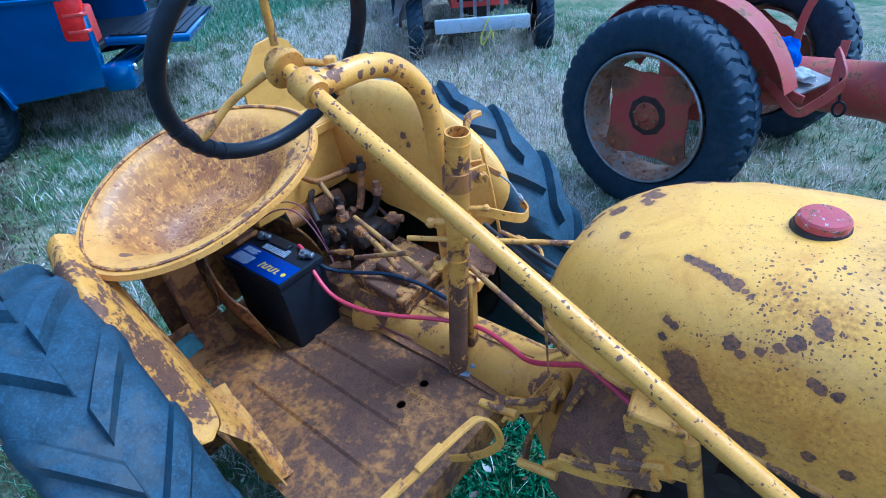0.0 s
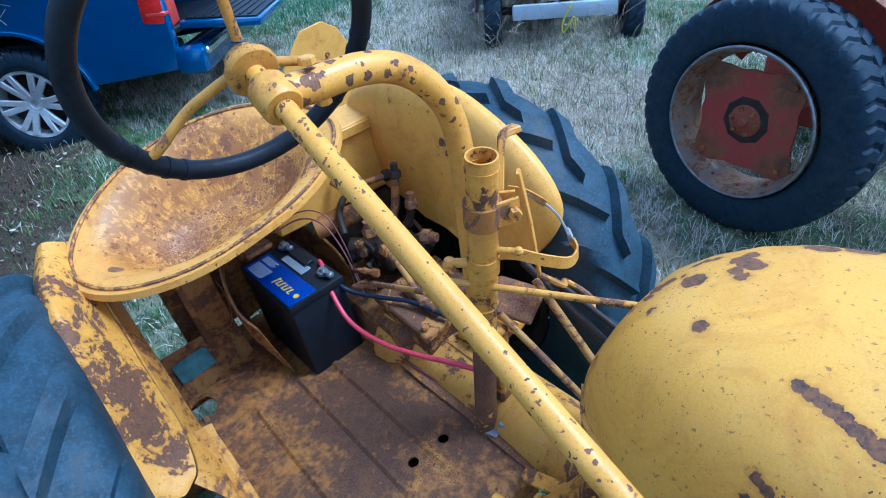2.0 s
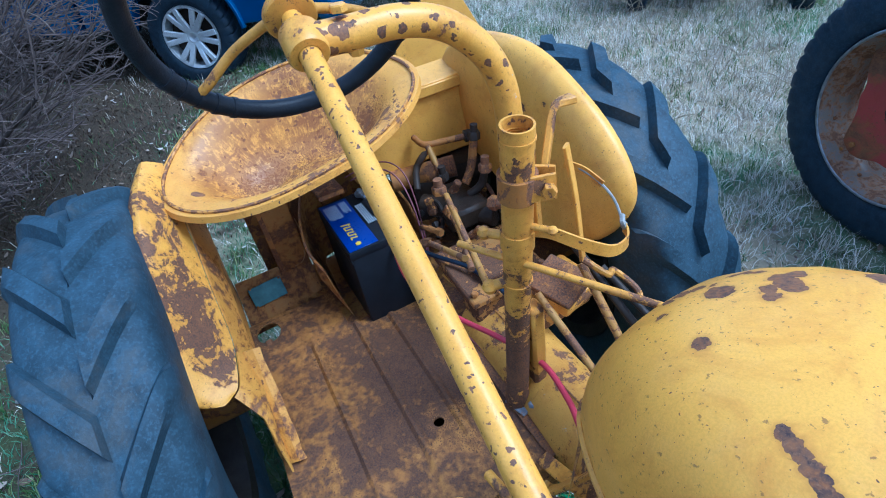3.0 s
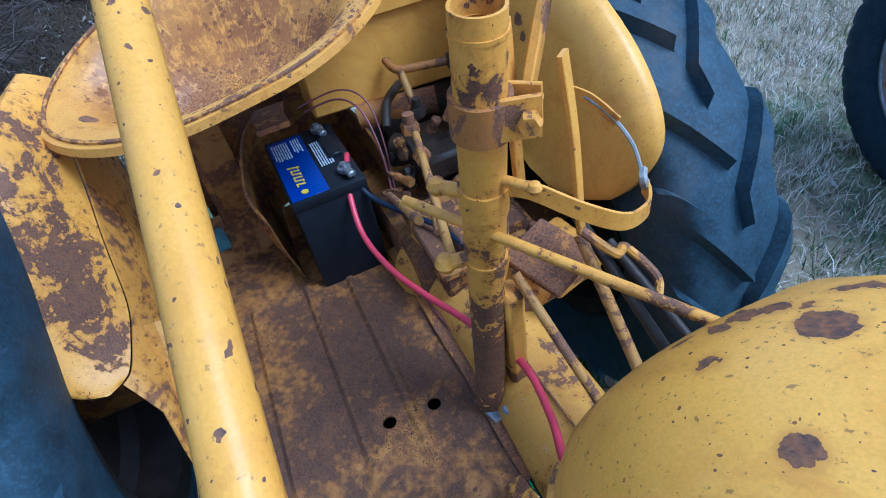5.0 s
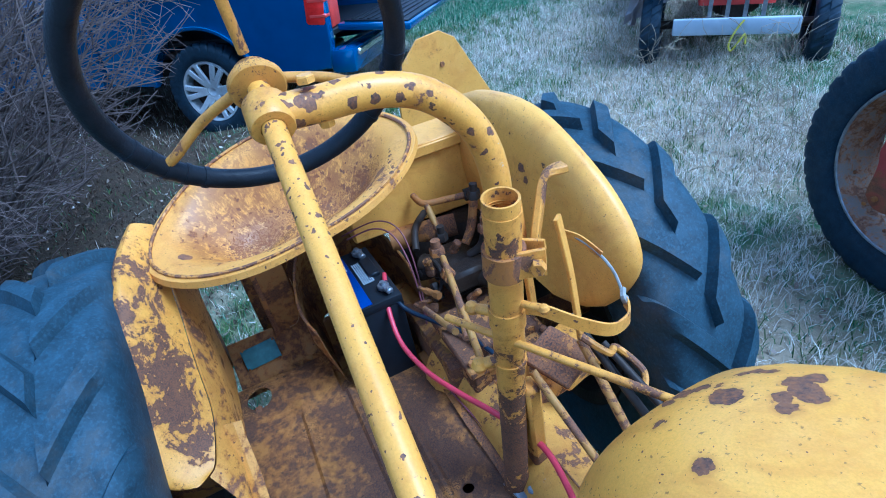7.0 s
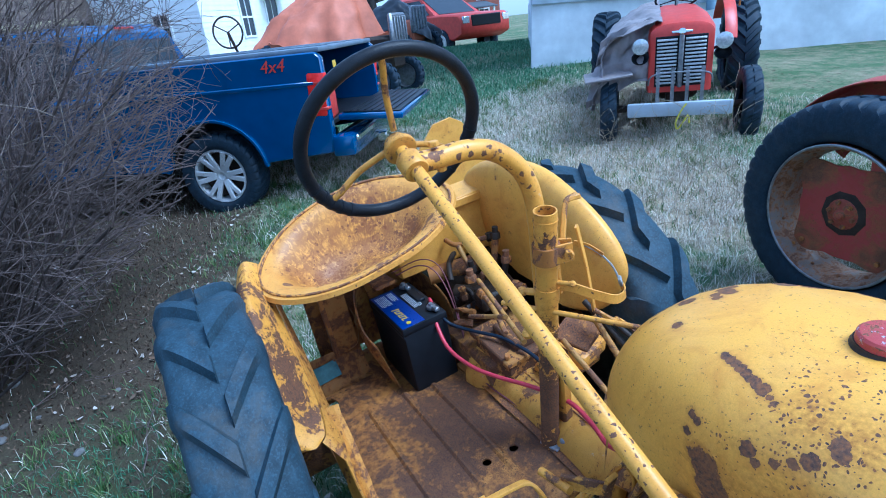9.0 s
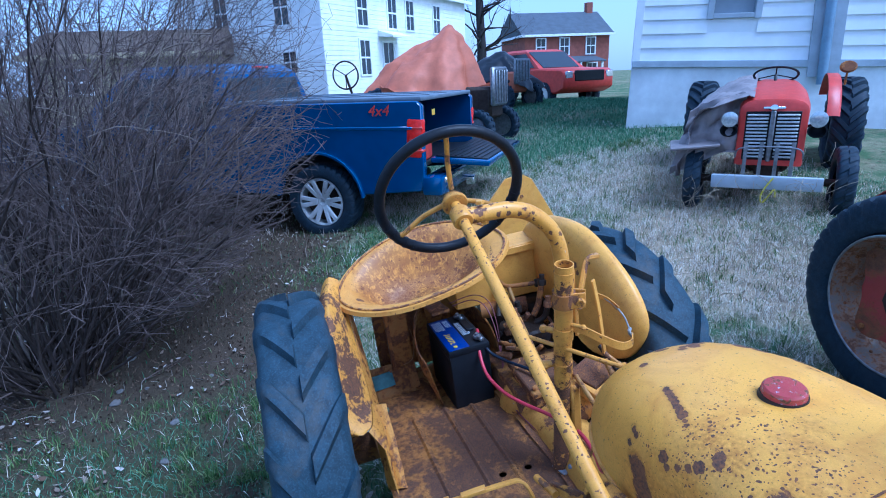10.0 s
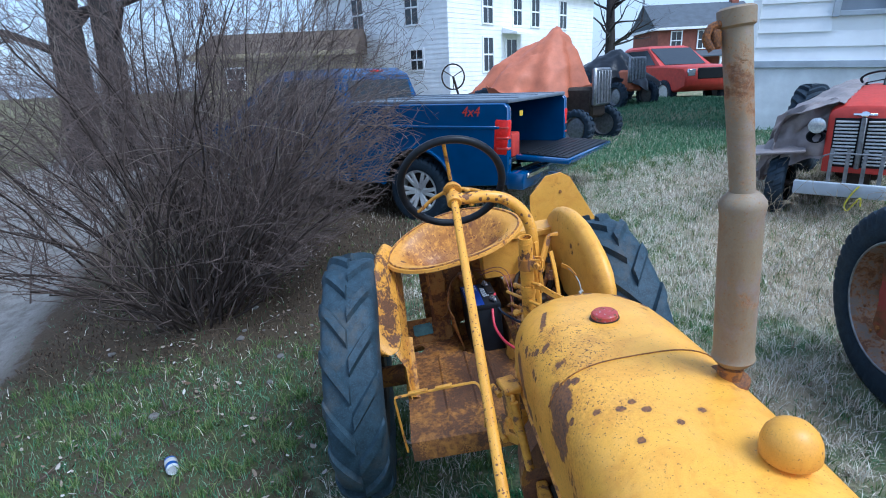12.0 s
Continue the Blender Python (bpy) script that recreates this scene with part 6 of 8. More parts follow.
    # wheels
    for x in (0, 3.65):
        for s in (1, -1):
            w = new("wheel")
            w.parent = T
            w.matrix_local = pose(x, s * 0.83, 0.405) @ Matrix.Rotation(0 if s > 0 else math.pi, 4, "Z")
            tyre("tyre", w, M_RUBBER, 0.405, 0.27, 0.25, 34, 0.012, "bar")
            bm = bmesh.new()
            turn = Matrix.Rotation(radians(-90), 4, "X")
            lathe(bm, [(0.262, 0.10), (0.255, 0.125), (0.235, 0.12), (0.23, 0.05), (0.23, -0.1), (0.255, -0.11)], turn, 48)
            lathe(bm, [(0, 0.06), (0.04, 0.095), (0.075, 0.095), (0.085, 0.085), (0.085, 0.05), (0, 0.05)], turn, 28)
            for k in range(6):
                for off in (-0.16, 0.16):
                    aa = math.tau * k / 6 + off
                    b2 = math.tau * k / 6 + off * 1.15
                    p0, p1 = Vector((0.06 * math.cos(aa * 1.0), 0.085, 0.06 * math.sin(aa))), Vector((0.24 * math.cos(b2), 0.115, 0.24 * math.sin(b2)))
                    sweep(bm, [p0, p0.lerp(p1, 0.5) + Vector((0, 0.006, 0)), p1], 0, flat=(0.046, 0.03), up=(-math.sin(aa), 0, math.cos(aa)), steps=2)
            part("rim", bm, M_ALU, w, "bright six-spoke alloy rim", 30)
            bm = bmesh.new()
            lathe(bm, [(0, 0.02), (0.22, 0.02), (0.22, 0.03), (0, 0.03)], turn, 28)
            part("brake_disc", bm, M_GREASE, w)
    # 4x4 decal
    cu = bpy.data.curves.new("decal", "FONT")
    cu.body, cu.size, cu.extrude, cu.shear = "4x4", 0.15, 0.002, 0.25
    cu.align_x = "CENTER"
    cu.materials.append(M_REDBRIGHT)
    d = new("decal", cu)
    d.parent = T
    d.matrix_local = pose(-0.74, 0.955, 1.29, 90, 0, 180)
    bm = bmesh.new()
    box(bm, (0.003, 0.09, 0.06), pose(-1.198, 0.62, 1.30), 0.001)
    part("sticker", bm, M_LABELY, T)
    # in the bed: a red tool case with a green cloth on it
    at = T.matrix_world
    C = thing("tool_case", "red plastic tool case in the truck bed", "case", at @ pose(-0.95, 0.62, 0.826, 0, 0, 8))
    bm = bmesh.new()
    box(bm, (0.36, 0.30, 0.26), pose(0, 0, 0.13), 0.02, 2)
    part("case_body", bm, M_REDBRIGHT, C)
    bm = bmesh.new()
    sweep(bm, [(-0.1, 0, 0.26), (-0.08, 0, 0.30), (0.08, 0, 0.30), (0.1, 0, 0.26)], 0.012, 8)
    part("handle", bm, M_BLACK, C)


pickup()


# ---- red tractor beside the yellow one ----
def side_tractor():
    n = Vector((0.27, -0.963, 0))
    T = thing("red_tractor", "faded red tractor with a large worn rear tyre", "tractor", Matrix.Translation((0.006, 1.932, 0.198)) @ Matrix.Rotation(-0.169, 4, "Z") @ Matrix.Rotation(radians(2), 4, "X") @ Matrix.Scale(0.845, 4))
    turn = Matrix.Rotation(radians(-90), 4, "X")

    def wheel(y, s):
        w = new("rear_wheel")
        w.parent = T
        w.matrix_local = pose(0, y, 0.585, 0, 12, 0) @ Matrix.Rotation(0 if s > 0 else math.pi, 4, "Z")
        tyre("tyre", w, M_RUBBER, 0.60, 0.26, 0.385, 40, 0.012, "zigzag")
        bm = bmesh.new()
        lathe(bm, [(0.385, -0.115), (0.385, -0.13), (0.372, -0.132), (0.362, -0.115), (0.352, -0.06), (0.34, -0.045), (0.335, 0.0), (0.35, 0.08), (0.38, 0.13)], turn, 64)
        rim = part("rim", bm, M_RIMOLD, w, "grey-brown steel rim, silvery at the lip", 40)
        bm = bmesh.new()
        lathe(bm, [(0.387, -0.126), (0.389, -0.133), (0.384, -0.138), (0.377, -0.137), (0.374, -0.131), (0.380, -0.126)], turn, 64)
        part("rim_lip", bm, M_STEEL, rim, "silvery worn rim lip", 40)
        bm = bmesh.new()
        out = []
        for k in range(96):
            a = math.tau * k / 96
            r = 0.288 + 0.046 * math.cos(4 * a) + 0.014 * math.cos(8 * a) + 0.002 * math.sin(17 * a)
            out.append((r * math.cos(a + 0.995), r * math.sin(a + 0.995)))
        slab(bm, out, -0.006, 0.006, Matrix(((1, 0, 0, 0), (0, 0, 1, -0.035), (0, 1, 0, 0), (0, 0, 0, 1))), 0.002)
        disc = part("wheel_disc", bm, M_DISC, w, "faded red four-lobed wheel disc, brown towards the lobes")
        bm = bmesh.new()
        lathe(bm, [(0.085, -0.05), (0.095, -0.048), (0.122, -0.0435), (0.126, -0.038), (0.126, -0.03), (0.085, -0.03)], turn, 9)
        part("hub_ring", bm, M_GREASE, disc, "greasy dark hub ring", 25)
        bm = bmesh.new()
        lathe(bm, [(0, -0.085), (0.018, -0.085), (0.026, -0.078), (0.030, -0.066), (0.055, -0.060), (0.080, -0.052), (0.088, -0.046), (0.088, -0.03), (0, -0.03)], turn, 28)
        hub = part("hub", bm, M_HUBRED, disc, "grimy red wheel hub")
        for k in range(6):
            a = math.tau * k / 6
            bm = bmesh.new()
            nut(bm, (0.066 * math.cos(a), -0.056, 0.066 * math.sin(a)), (0, -1, 0), 0.013, 0.016)
            part("wheel_nut", bm, M_RUST, disc)
        for k in range(14):
            a = math.tau * k / 14 + 0.1
            bm = bmesh.new()
            nut(bm, (0.345 * math.cos(a), -0.06, 0.345 * math.sin(a)), (0, -1, 0), 0.010, 0.008)
            part("rim_stud", bm, M_RUST, rim)
        for k in range(4):
            a = math.tau * k / 4 + 0.995
            bm = bmesh.new()
            nut(bm, (0.30 * math.cos(a), -0.042, 0.30 * math.sin(a)), (0, -1, 0), 0.014, 0.012)
            part("bolt", bm, M_RUST, disc)

    wheel(0, 1)
    wheel(1.42, -1)
    # fender over the near wheel
    bm = bmesh.new()
    rings = []
    for a in np.linspace(radians(18), radians(150), 22):
        r = 0.665
        rings.append([(r * math.cos(a) + 0.03, 0.11, 0.58 + r * math.sin(a)), (r * 1.01 * math.cos(a) + 0.03, 0.25, 0.585 + r * 1.01 * math.sin(a)), (r * 0.99 * math.cos(a) + 0.03, 0.285, 0.58 + r * 0.99 * math.sin(a)), (r * 0.55 * math.cos(a) + 0.03, 0.30, 0.58 + r * 0.55 * math.sin(a))])
    loft(bm, rings, closed=False)
    thicken(bm, 0.006)
    part("fender", bm, M_RED, T, "red rear fender", 60)
    bm = bmesh.new()
    box(bm, (0.5, 0.42, 0.5), pose(-0.05, 0.72, 0.62), 0.06, 2)
    m, d = frame_to((0.15, 0.72, 0.66), (1.15, 0.72, 0.70))
    lathe(bm, [(0, 0), (0.2, 0), (0.17, 0.12), (0.145, 0.3), (0.15, d - 0.2), (0.2, d), (0, d)], m, 28)
    part("transmission", bm, M_RED, T)
    bm = bmesh.new()
    rod(bm, (0, 0.05, 0.585), (0, 1.4, 0.585), 0.07, None, 18)
    part("axle_housing", bm, M_RED, T)
    bm = bmesh.new()
    box(bm, (0.20, 0.30, 0.016), pose(0.61, 0.40, 0.775, 6, 10, -14), 0.003)
    step = part("footboard", bm, M_BOARD, T, "weathered pale footboard")
    bm = bmesh.new()
    box(bm, (0.24, 0.015, 0.045), pose(0.60, 0.245, 0.765, 0, 12, -10), 0.003)
    part("footboard_edge", bm, M_RED, step)
    bm = bmesh.new()
    sweep(bm, [(0.50, 0.26, 0.80), (0.56, 0.22, 0.783), (0.69, 0.22, 0.675), (0.76, 0.25, 0.71), (0.846, 0.30, 0.825), (0.80, 0.36, 0.91), (0.75, 0.42, 0.95)], 0, flat=(0.05, 0.014), up=(0, 0, 1))
    part("footboard_bracket", bm, M_RED, T)
    for pts in ([(0.54, 0.47, 0.82), (0.535, 0.46, 0.95), (0.55, 0.46, 1.12), (0.60, 0.47, 1.25)], [(0.80, 0.36, 0.70), (0.78, 0.40, 0.86), (0.77, 0.44, 1.0)]):
        bm = bmesh.new()
        sweep(bm, pts, 0, flat=(0.04, 0.012), up=(1, 0, 0))
        part("lever", bm, M_RED, T)
    # hood, engine, steering wheel, seat
    bm = bmesh.new()
    rings = []
    for x, w, zt in ((0.92, 0.10, 1.10), (0.95, 0.17, 1.20), (1.05, 0.22, 1.27), (1.3, 0.24, 1.30), (2.2, 0.235, 1.27), (2.55, 0.2, 1.2)):
        rings.append([(x, 0.72 - w, 0.92)] + [(x, 0.72 - w * math.cos(a), zt - 0.2 + 0.2 * math.sin(a)) for a in np.linspace(0, math.pi, 14)] + [(x, 0.72 + w, 0.92)])
    loft(bm, rings, closed=True)
    part("hood", bm, M_RED, T, "", 50)
    bm = bmesh.new()
    box(bm, (1.3, 0.34, 0.5), pose(1.85, 0.72, 0.70), 0.04)
    part("engine", bm, M_GREASE, T)
    bm = bmesh.new()
    sweep(bm, [(0.62 + 0.05, 0.72 + 0.2 * math.cos(a), 1.42 + 0.2 * math.sin(a) * 0.5) for a in np.linspace(0, math.tau, 20, endpoint=False)], 0.012, 8, closed=True, steps=2)
    rod(bm, (0.67, 0.72, 1.42), (1.2, 0.72, 1.15), 0.018, None, 10)
    part("steering_wheel", bm, M_BLACK, T)
    s = new("seat")
    s.parent = T
    tagged(s, "black padded seat on a sprung post")
    for z, h in ((1.27, 0.15), (1.41, 0.15)):
        bm = bmesh.new()
        box(bm, (0.12, 0.50, h), pose(-0.24, 0.95, z, 0, -10, 0), 0.045, 3)
        part("backrest_roll", bm, M_BLACK, s)
    bm = bmesh.new()
    box(bm, (0.40, 0.50, 0.10), pose(0.0, 0.95, 1.13, 0, -4, 0), 0.04, 3)
    part("cushion", bm, M_BLACK, s)
    bm = bmesh.new()
    sweep(bm, [(-0.29, 0.67, 1.47), (-0.27, 0.67, 1.24), (-0.2, 0.67, 1.09)], 0, flat=(0.04, 0.012), up=(0, 1, 0))
    part("side_frame", bm, M_STEEL, s)
    bm = bmesh.new()
    lathe(bm, [(0.05 + 0.012 * (k % 2), 0.03 * k) for k in range(13)], pose(-0.02, 0.95, 0.74), 20)
    part("spring_boot", bm, M_BLACK, s)
    for y in (0.3, 1.14):
        w = new("front_wheel")
        w.parent = T
        w.matrix_local = pose(2.15, y, 0.36)
        tyre("tyre", w, M_RUBBER, 0.36, 0.16, 0.22, 18, 0.01, "bar")
        bm = bmesh.new()
        lathe(bm, [(0, 0.0), (0.1, 0.02), (0.21, 0.02), (0.225, 0.06)], turn, 28)
        part("rim", bm, M_RED, w)
    bm = bmesh.new()
    rod(bm, (2.15, 0.3, 0.36), (2.15, 1.14, 0.36), 0.035, None, 12)
    box(bm, (0.15, 0.15, 0.25), pose(2.15, 0.72, 0.45), 0.02)
    part("front_axle", bm, M_RED, T)
    bm = bmesh.new()
    rod(bm, (0.826, 0.32, 0.85), (0.85, 0.32, 0.735), 0.007, None, 8)
    sweep(bm, [(0.857 + 0.028 * math.cos(a), 0.32, 0.695 + 0.036 * math.sin(a)) for a in np.linspace(0, math.tau, 12, endpoint=False)], 0.007, 8, closed=True, steps=2)
    part("drawbar_ring", bm, M_BLACK, T)
    # rags on the footboard
    M = T.matrix_world

    def rag(name, c, size, mat, label, seed):
        rnd = random.Random(seed)
        bm = bmesh.new()
        bmesh.ops.create_icosphere(bm, subdivisions=4, radius=1.0)
        for v in bm.verts:
            k = noise.noise(v.co * 2.2 + Vector((seed, 0, 0))) * 0.35 + noise.noise(v.co * 5 + Vector((seed, 3, 0))) * 0.16
            v.co = Vector((v.co.x * size[0], v.co.y * size[1], max(-0.2, v.co.z) * size[2])) * (1 + k)
        bmesh.ops.transform(bm, matrix=M @ Matrix.Translation(c), verts=bm.verts)
        tagged(part(name, bm, mat, None, "", 80), label, "cloth")

    rag("rag", (0.50, 0.44, 0.86), (0.075, 0.07, 0.12), M_BCLOTH, "crumpled bright blue cloth on the footboard", 3)
    rag("rag", (0.61, 0.38, 0.805), (0.085, 0.06, 0.045), M_CLOTH, "crumpled pale cloth on the footboard", 8)


side_tractor()


# ---- the red tractor with the slatted grille ----
def grille_tractor():
    gz = 0.36
    T = thing("grille_tractor", "old red tractor with slatted grille, half under a tarpaulin", "tractor", pose(-2.43, 3.69, gz + 0.03, 0, 3, -47))
    turn = Matrix.Rotation(radians(-90), 4, "X")
    bm = bmesh.new()
    rings = []
    for x, w, zt in ((0.22, 0.235, 1.19), (0.20, 0.26, 1.225), (0.12, 0.27, 1.25), (-0.5, 0.275, 1.29), (-1.15, 0.25, 1.30)):
        rings.append([(x, -w, 0.52)] + [(x, -w * math.copysign(abs(math.cos(a)) ** 0.6, math.cos(a)), zt - 0.14 + 0.14 * math.sin(a) ** 0.8) for a in np.linspace(0, math.pi, 15)] + [(x, w, 0.52)])
    loft(bm, rings)
    part("hood", bm, M_REDBRIGHT, T, "bright red rounded hood", 40)
    g = new("grille")
    g.parent = T
    for s in (-1, 1):
        for k in range(13):
            bm = bmesh.new()
            box(bm, (0.02, 0.165, 0.017), pose(0.235, s * 0.115, 0.62 + 0.037 * k, 0, 25, 0), 0.003)
            part("slat", bm, M_ALU, g)
    bm = bmesh.new()
    box(bm, (0.03, 0.04, 0.54), pose(0.24, 0, 0.84), 0.008)
    part("centre_bar", bm, M_STEEL, g)
    bm = bmesh.new()
    box(bm, (0.012, 0.42, 0.52), pose(0.218, 0, 0.84), 0.004)
    part("backing", bm, M_BLACK, g)
    bm = bmesh.new()
    box(bm, (0.02, 0.17, 0.025), pose(0.235, 0, 1.14, 0, -10, 0), 0.006)
    lathe(bm, [(0, 0), (0.035, 0), (0.03, 0.02), (0, 0.025)], pose(0.228, 0, 1.14, 0, 80, 0), 20)
    part("emblem", bm, M_CHROME, T)
    for k in range(4):
        bm = bmesh.new()
        sweep(bm, [(0.33, -0.18 + 0.12 * k, 0.36), (0.335, -0.18 + 0.12 * k, 0.55), (0.32, -0.18 + 0.12 * k, 0.72)], 0, flat=(0.03, 0.008), up=(0, 1, 0))
        part("guard_bar", bm, M_STEEL, T)
    bm = bmesh.new()
    sweep(bm, [(0.30, -0.26, 0.62), (0.325, -0.2, 0.735), (0.325, 0.2, 0.735), (0.30, 0.26, 0.62)], 0.008, 8)
    part("guard_rail", bm, M_STEEL, T)
    bm = bmesh.new()
    box(bm, (0.05, 0.86, 0.12), pose(0.36, 0, 0.37), 0.012, 2)
    part("bumper", bm, M_TRIM, T, "grey channel bumper")
    for s in (-1, 1):
        bm = bmesh.new()
        m = pose(0.22, s * 0.335, 0.90, 0, 90, 0)
        lathe(bm, [(0, -0.07), (0.035, -0.06), (0.06, -0.03), (0.07, 0.0), (0.073, 0.012), (0.066, 0.014)], m, 28)
        lp = part("headlamp", bm, M_BLACK, T)
        bm = bmesh.new()
        lathe(bm, [(0.066, 0.010), (0.068, 0.012), (0.06, 0.015), (0.04, 0.019), (0.02, 0.021), (0, 0.022)], m, 28)
        part("lens", bm, M_LAMP, lp)
        bm = bmesh.new()
        rod(bm, (0.10, s * 0.22, 0.80), (0.17, s * 0.32, 0.86), 0.012, None, 8)
        part("lamp_arm", bm, M_BLACK, lp)
        w = new("front_wheel")
        w.parent = T
        w.matrix_local = pose(0.0, s * 0.60, 0.31)
        tyre("tyre", w, M_RUBBER, 0.33, 0.15, 0.20, 18, 0.01, "bar")
        bm = bmesh.new()
        lathe(bm, [(0, 0), (0.1, s * 0.02), (0.19, s * 0.02), (0.205, s * 0.06)], turn, 28)
        part("rim", bm, M_RED, w)
        w = new("rear_wheel")
        w.parent = T
        w.matrix_local = pose(-1.75, s * 0.72, 0.54, 0, 10, 0)
        tyre("tyre", w, M_RUBBER, 0.55, 0.30, 0.33, 22, 0.035)
        bm = bmesh.new()
        lathe(bm, [(0, 0), (0.15, s * 0.02), (0.33, s * 0.02), (0.365, s * 0.1)], turn, 36)
        part("rim", bm, M_RED, w)
    bm = bmesh.new()
    rings = []
    for a in np.linspace(radians(20), radians(150), 14):
        r = 0.70
        rings.append([(-1.75 + r * math.cos(a), 0.50, 0.6 + r * math.sin(a)), (-1.75 + r * math.cos(a), 0.60, 0.6 + r * math.sin(a)), (-1.75 + r * 0.96 * math.cos(a), 0.62, 0.6 + r * 0.96 * math.sin(a))])
    loft(bm, rings, closed=False)
    thicken(bm, 0.008)
    part("fender", bm, M_REDBRIGHT, T, "", 60)
    bm = bmesh.new()
    lathe(bm, [(0, -0.03), (0.06, -0.03), (0.075, 0), (0.06, 0.03), (0, 0.03)], pose(-1.15, 0.62, 1.42, 0, 70, 0), 20)
    rod(bm, (-1.2, 0.62, 1.2), (-1.17, 0.62, 1.4), 0.01, None, 8)
    part("work_lamp", bm, M_RUST, T)
    bm = bmesh.new()
    rod(bm, (0, -0.6, 0.31), (0, 0.6, 0.31), 0.035, None, 12)
    box(bm, (0.2, 0.2, 0.35), pose(0.05, 0, 0.42), 0.02)
    box(bm, (1.9, 0.34, 0.40), pose(-0.9, 0, 0.6), 0.04)
    part("chassis", bm, M_GREASE, T)
    bm = bmesh.new()
    pts = [(-1.05 + 0.07 * math.cos(a), 0.2 * math.sin(a), 1.36 + 0.10 * math.cos(a)) for a in np.linspace(0, math.tau, 24, endpoint=False)]
    sweep(bm, pts, 0.012, 8, closed=True, steps=2)
    for a in (0, 2.1, 4.2):
        rod(bm, (-1.05, 0, 1.36), (-1.05 + 0.07 * math.cos(a), 0.2 * math.sin(a), 1.36 + 0.10 * math.cos(a)), 0.007, None, 8)
    rod(bm, (-1.05, 0, 1.36), (-0.85, 0, 1.15), 0.014, None, 8)
    part("steering_wheel", bm, M_BLACK, T)
    M = T.matrix_world
    # rope on the bumper, tarpaulin over the off side
    bm = bmesh.new()
    sweep(bm, [M @ Vector(p) for p in ((0.39, 0.06, 0.42), (0.40, 0.02, 0.36), (0.41, -0.02, 0.26), (0.40, 0.0, 0.20), (0.41, 0.05, 0.28), (0.40, 0.08, 0.32), (0.405, 0.09, 0.25))], 0.007, 7)
    tagged(part("tow_rope", bm, M_YROPE), "frayed yellow rope tied to a tractor bumper", "rope")
    # the body sits low over its axles
    for ob in T.children:
        if ob.data and ob.name.split(".")[0] not in ("bumper", "guard_bar"):
            for v in ob.data.vertices:
                if v.co.z > 0.37:
                    v.co.z = 0.37 + (v.co.z - 0.37) * 0.82
        elif ob.name.startswith("grille"):
            for sub in ob.children:
                for v in sub.data.vertices:
                    v.co.z = 0.37 + (v.co.z - 0.37) * 0.82
    bm = bmesh.new()
    rings = []
    for i, u in enumerate(np.linspace(0, 1, 30)):
        x = 0.20 - 1.5 * u
        ring = []
        for j, v in enumerate(np.linspace(0, 1, 26)):
            q = Vector((x * 3, v * 4, 1))
            a, h = min(1.0, v / 0.4), max(0.0, v - 0.4) / 0.6
            y = -0.16 - 0.46 * a - 0.14 * h + 0.10 * noise.noise(q * 1.7) * v + 0.04 * noise.noise(q * 4.1) * v
            z = 1.10 + 0.06 * u - 0.16 * a ** 2 - (0.56 + 0.08 * math.sin(5 * u)) * h + 0.09 * noise.noise(q) * a + 0.04 * noise.noise(q * 3.3)
            ring.append(M @ Vector((x + 0.08 * noise.noise(q * 1.3 + Vector((0, 0, 7))), y, z)))
        rings.append(ring)
    loft(bm, rings, closed=False)
    front = []
    for i, u in enumerate(np.linspace(0, 1, 24)):
        col = []
        for j, v in enumerate(np.linspace(0, 1, 22)):
            q = Vector((u * 3, v * 4, 9))
            col.append(M @ Vector((0.06 + 0.10 * noise.noise(q) + 0.04 * noise.noise(q * 2.7) + 0.10 * v, -0.22 - (0.46 + 0.14 * v) * u, 1.10 - 0.14 * u * u - (0.50 + 0.10 * u) * v + 0.04 * noise.noise(q * 1.9))))
        front.append(col)
    loft(bm, front, closed=False)
    thicken(bm, 0.006)
    tagged(part("tarpaulin", bm, M_GTARP, None, "", 70), "torn grey plastic tarpaulin draped over a red tractor", "tarpaulin")
    bm = bmesh.new()
    box(bm, (0.34, 0.42, 0.02), M @ pose(0.12, -0.62, 0.66, 6, 4, 8), 0.004)
    tagged(part("sheet_metal", bm, M_GTARP), "loose grey sheet lying over a tractor tyre", "sheet")


grille_tractor()


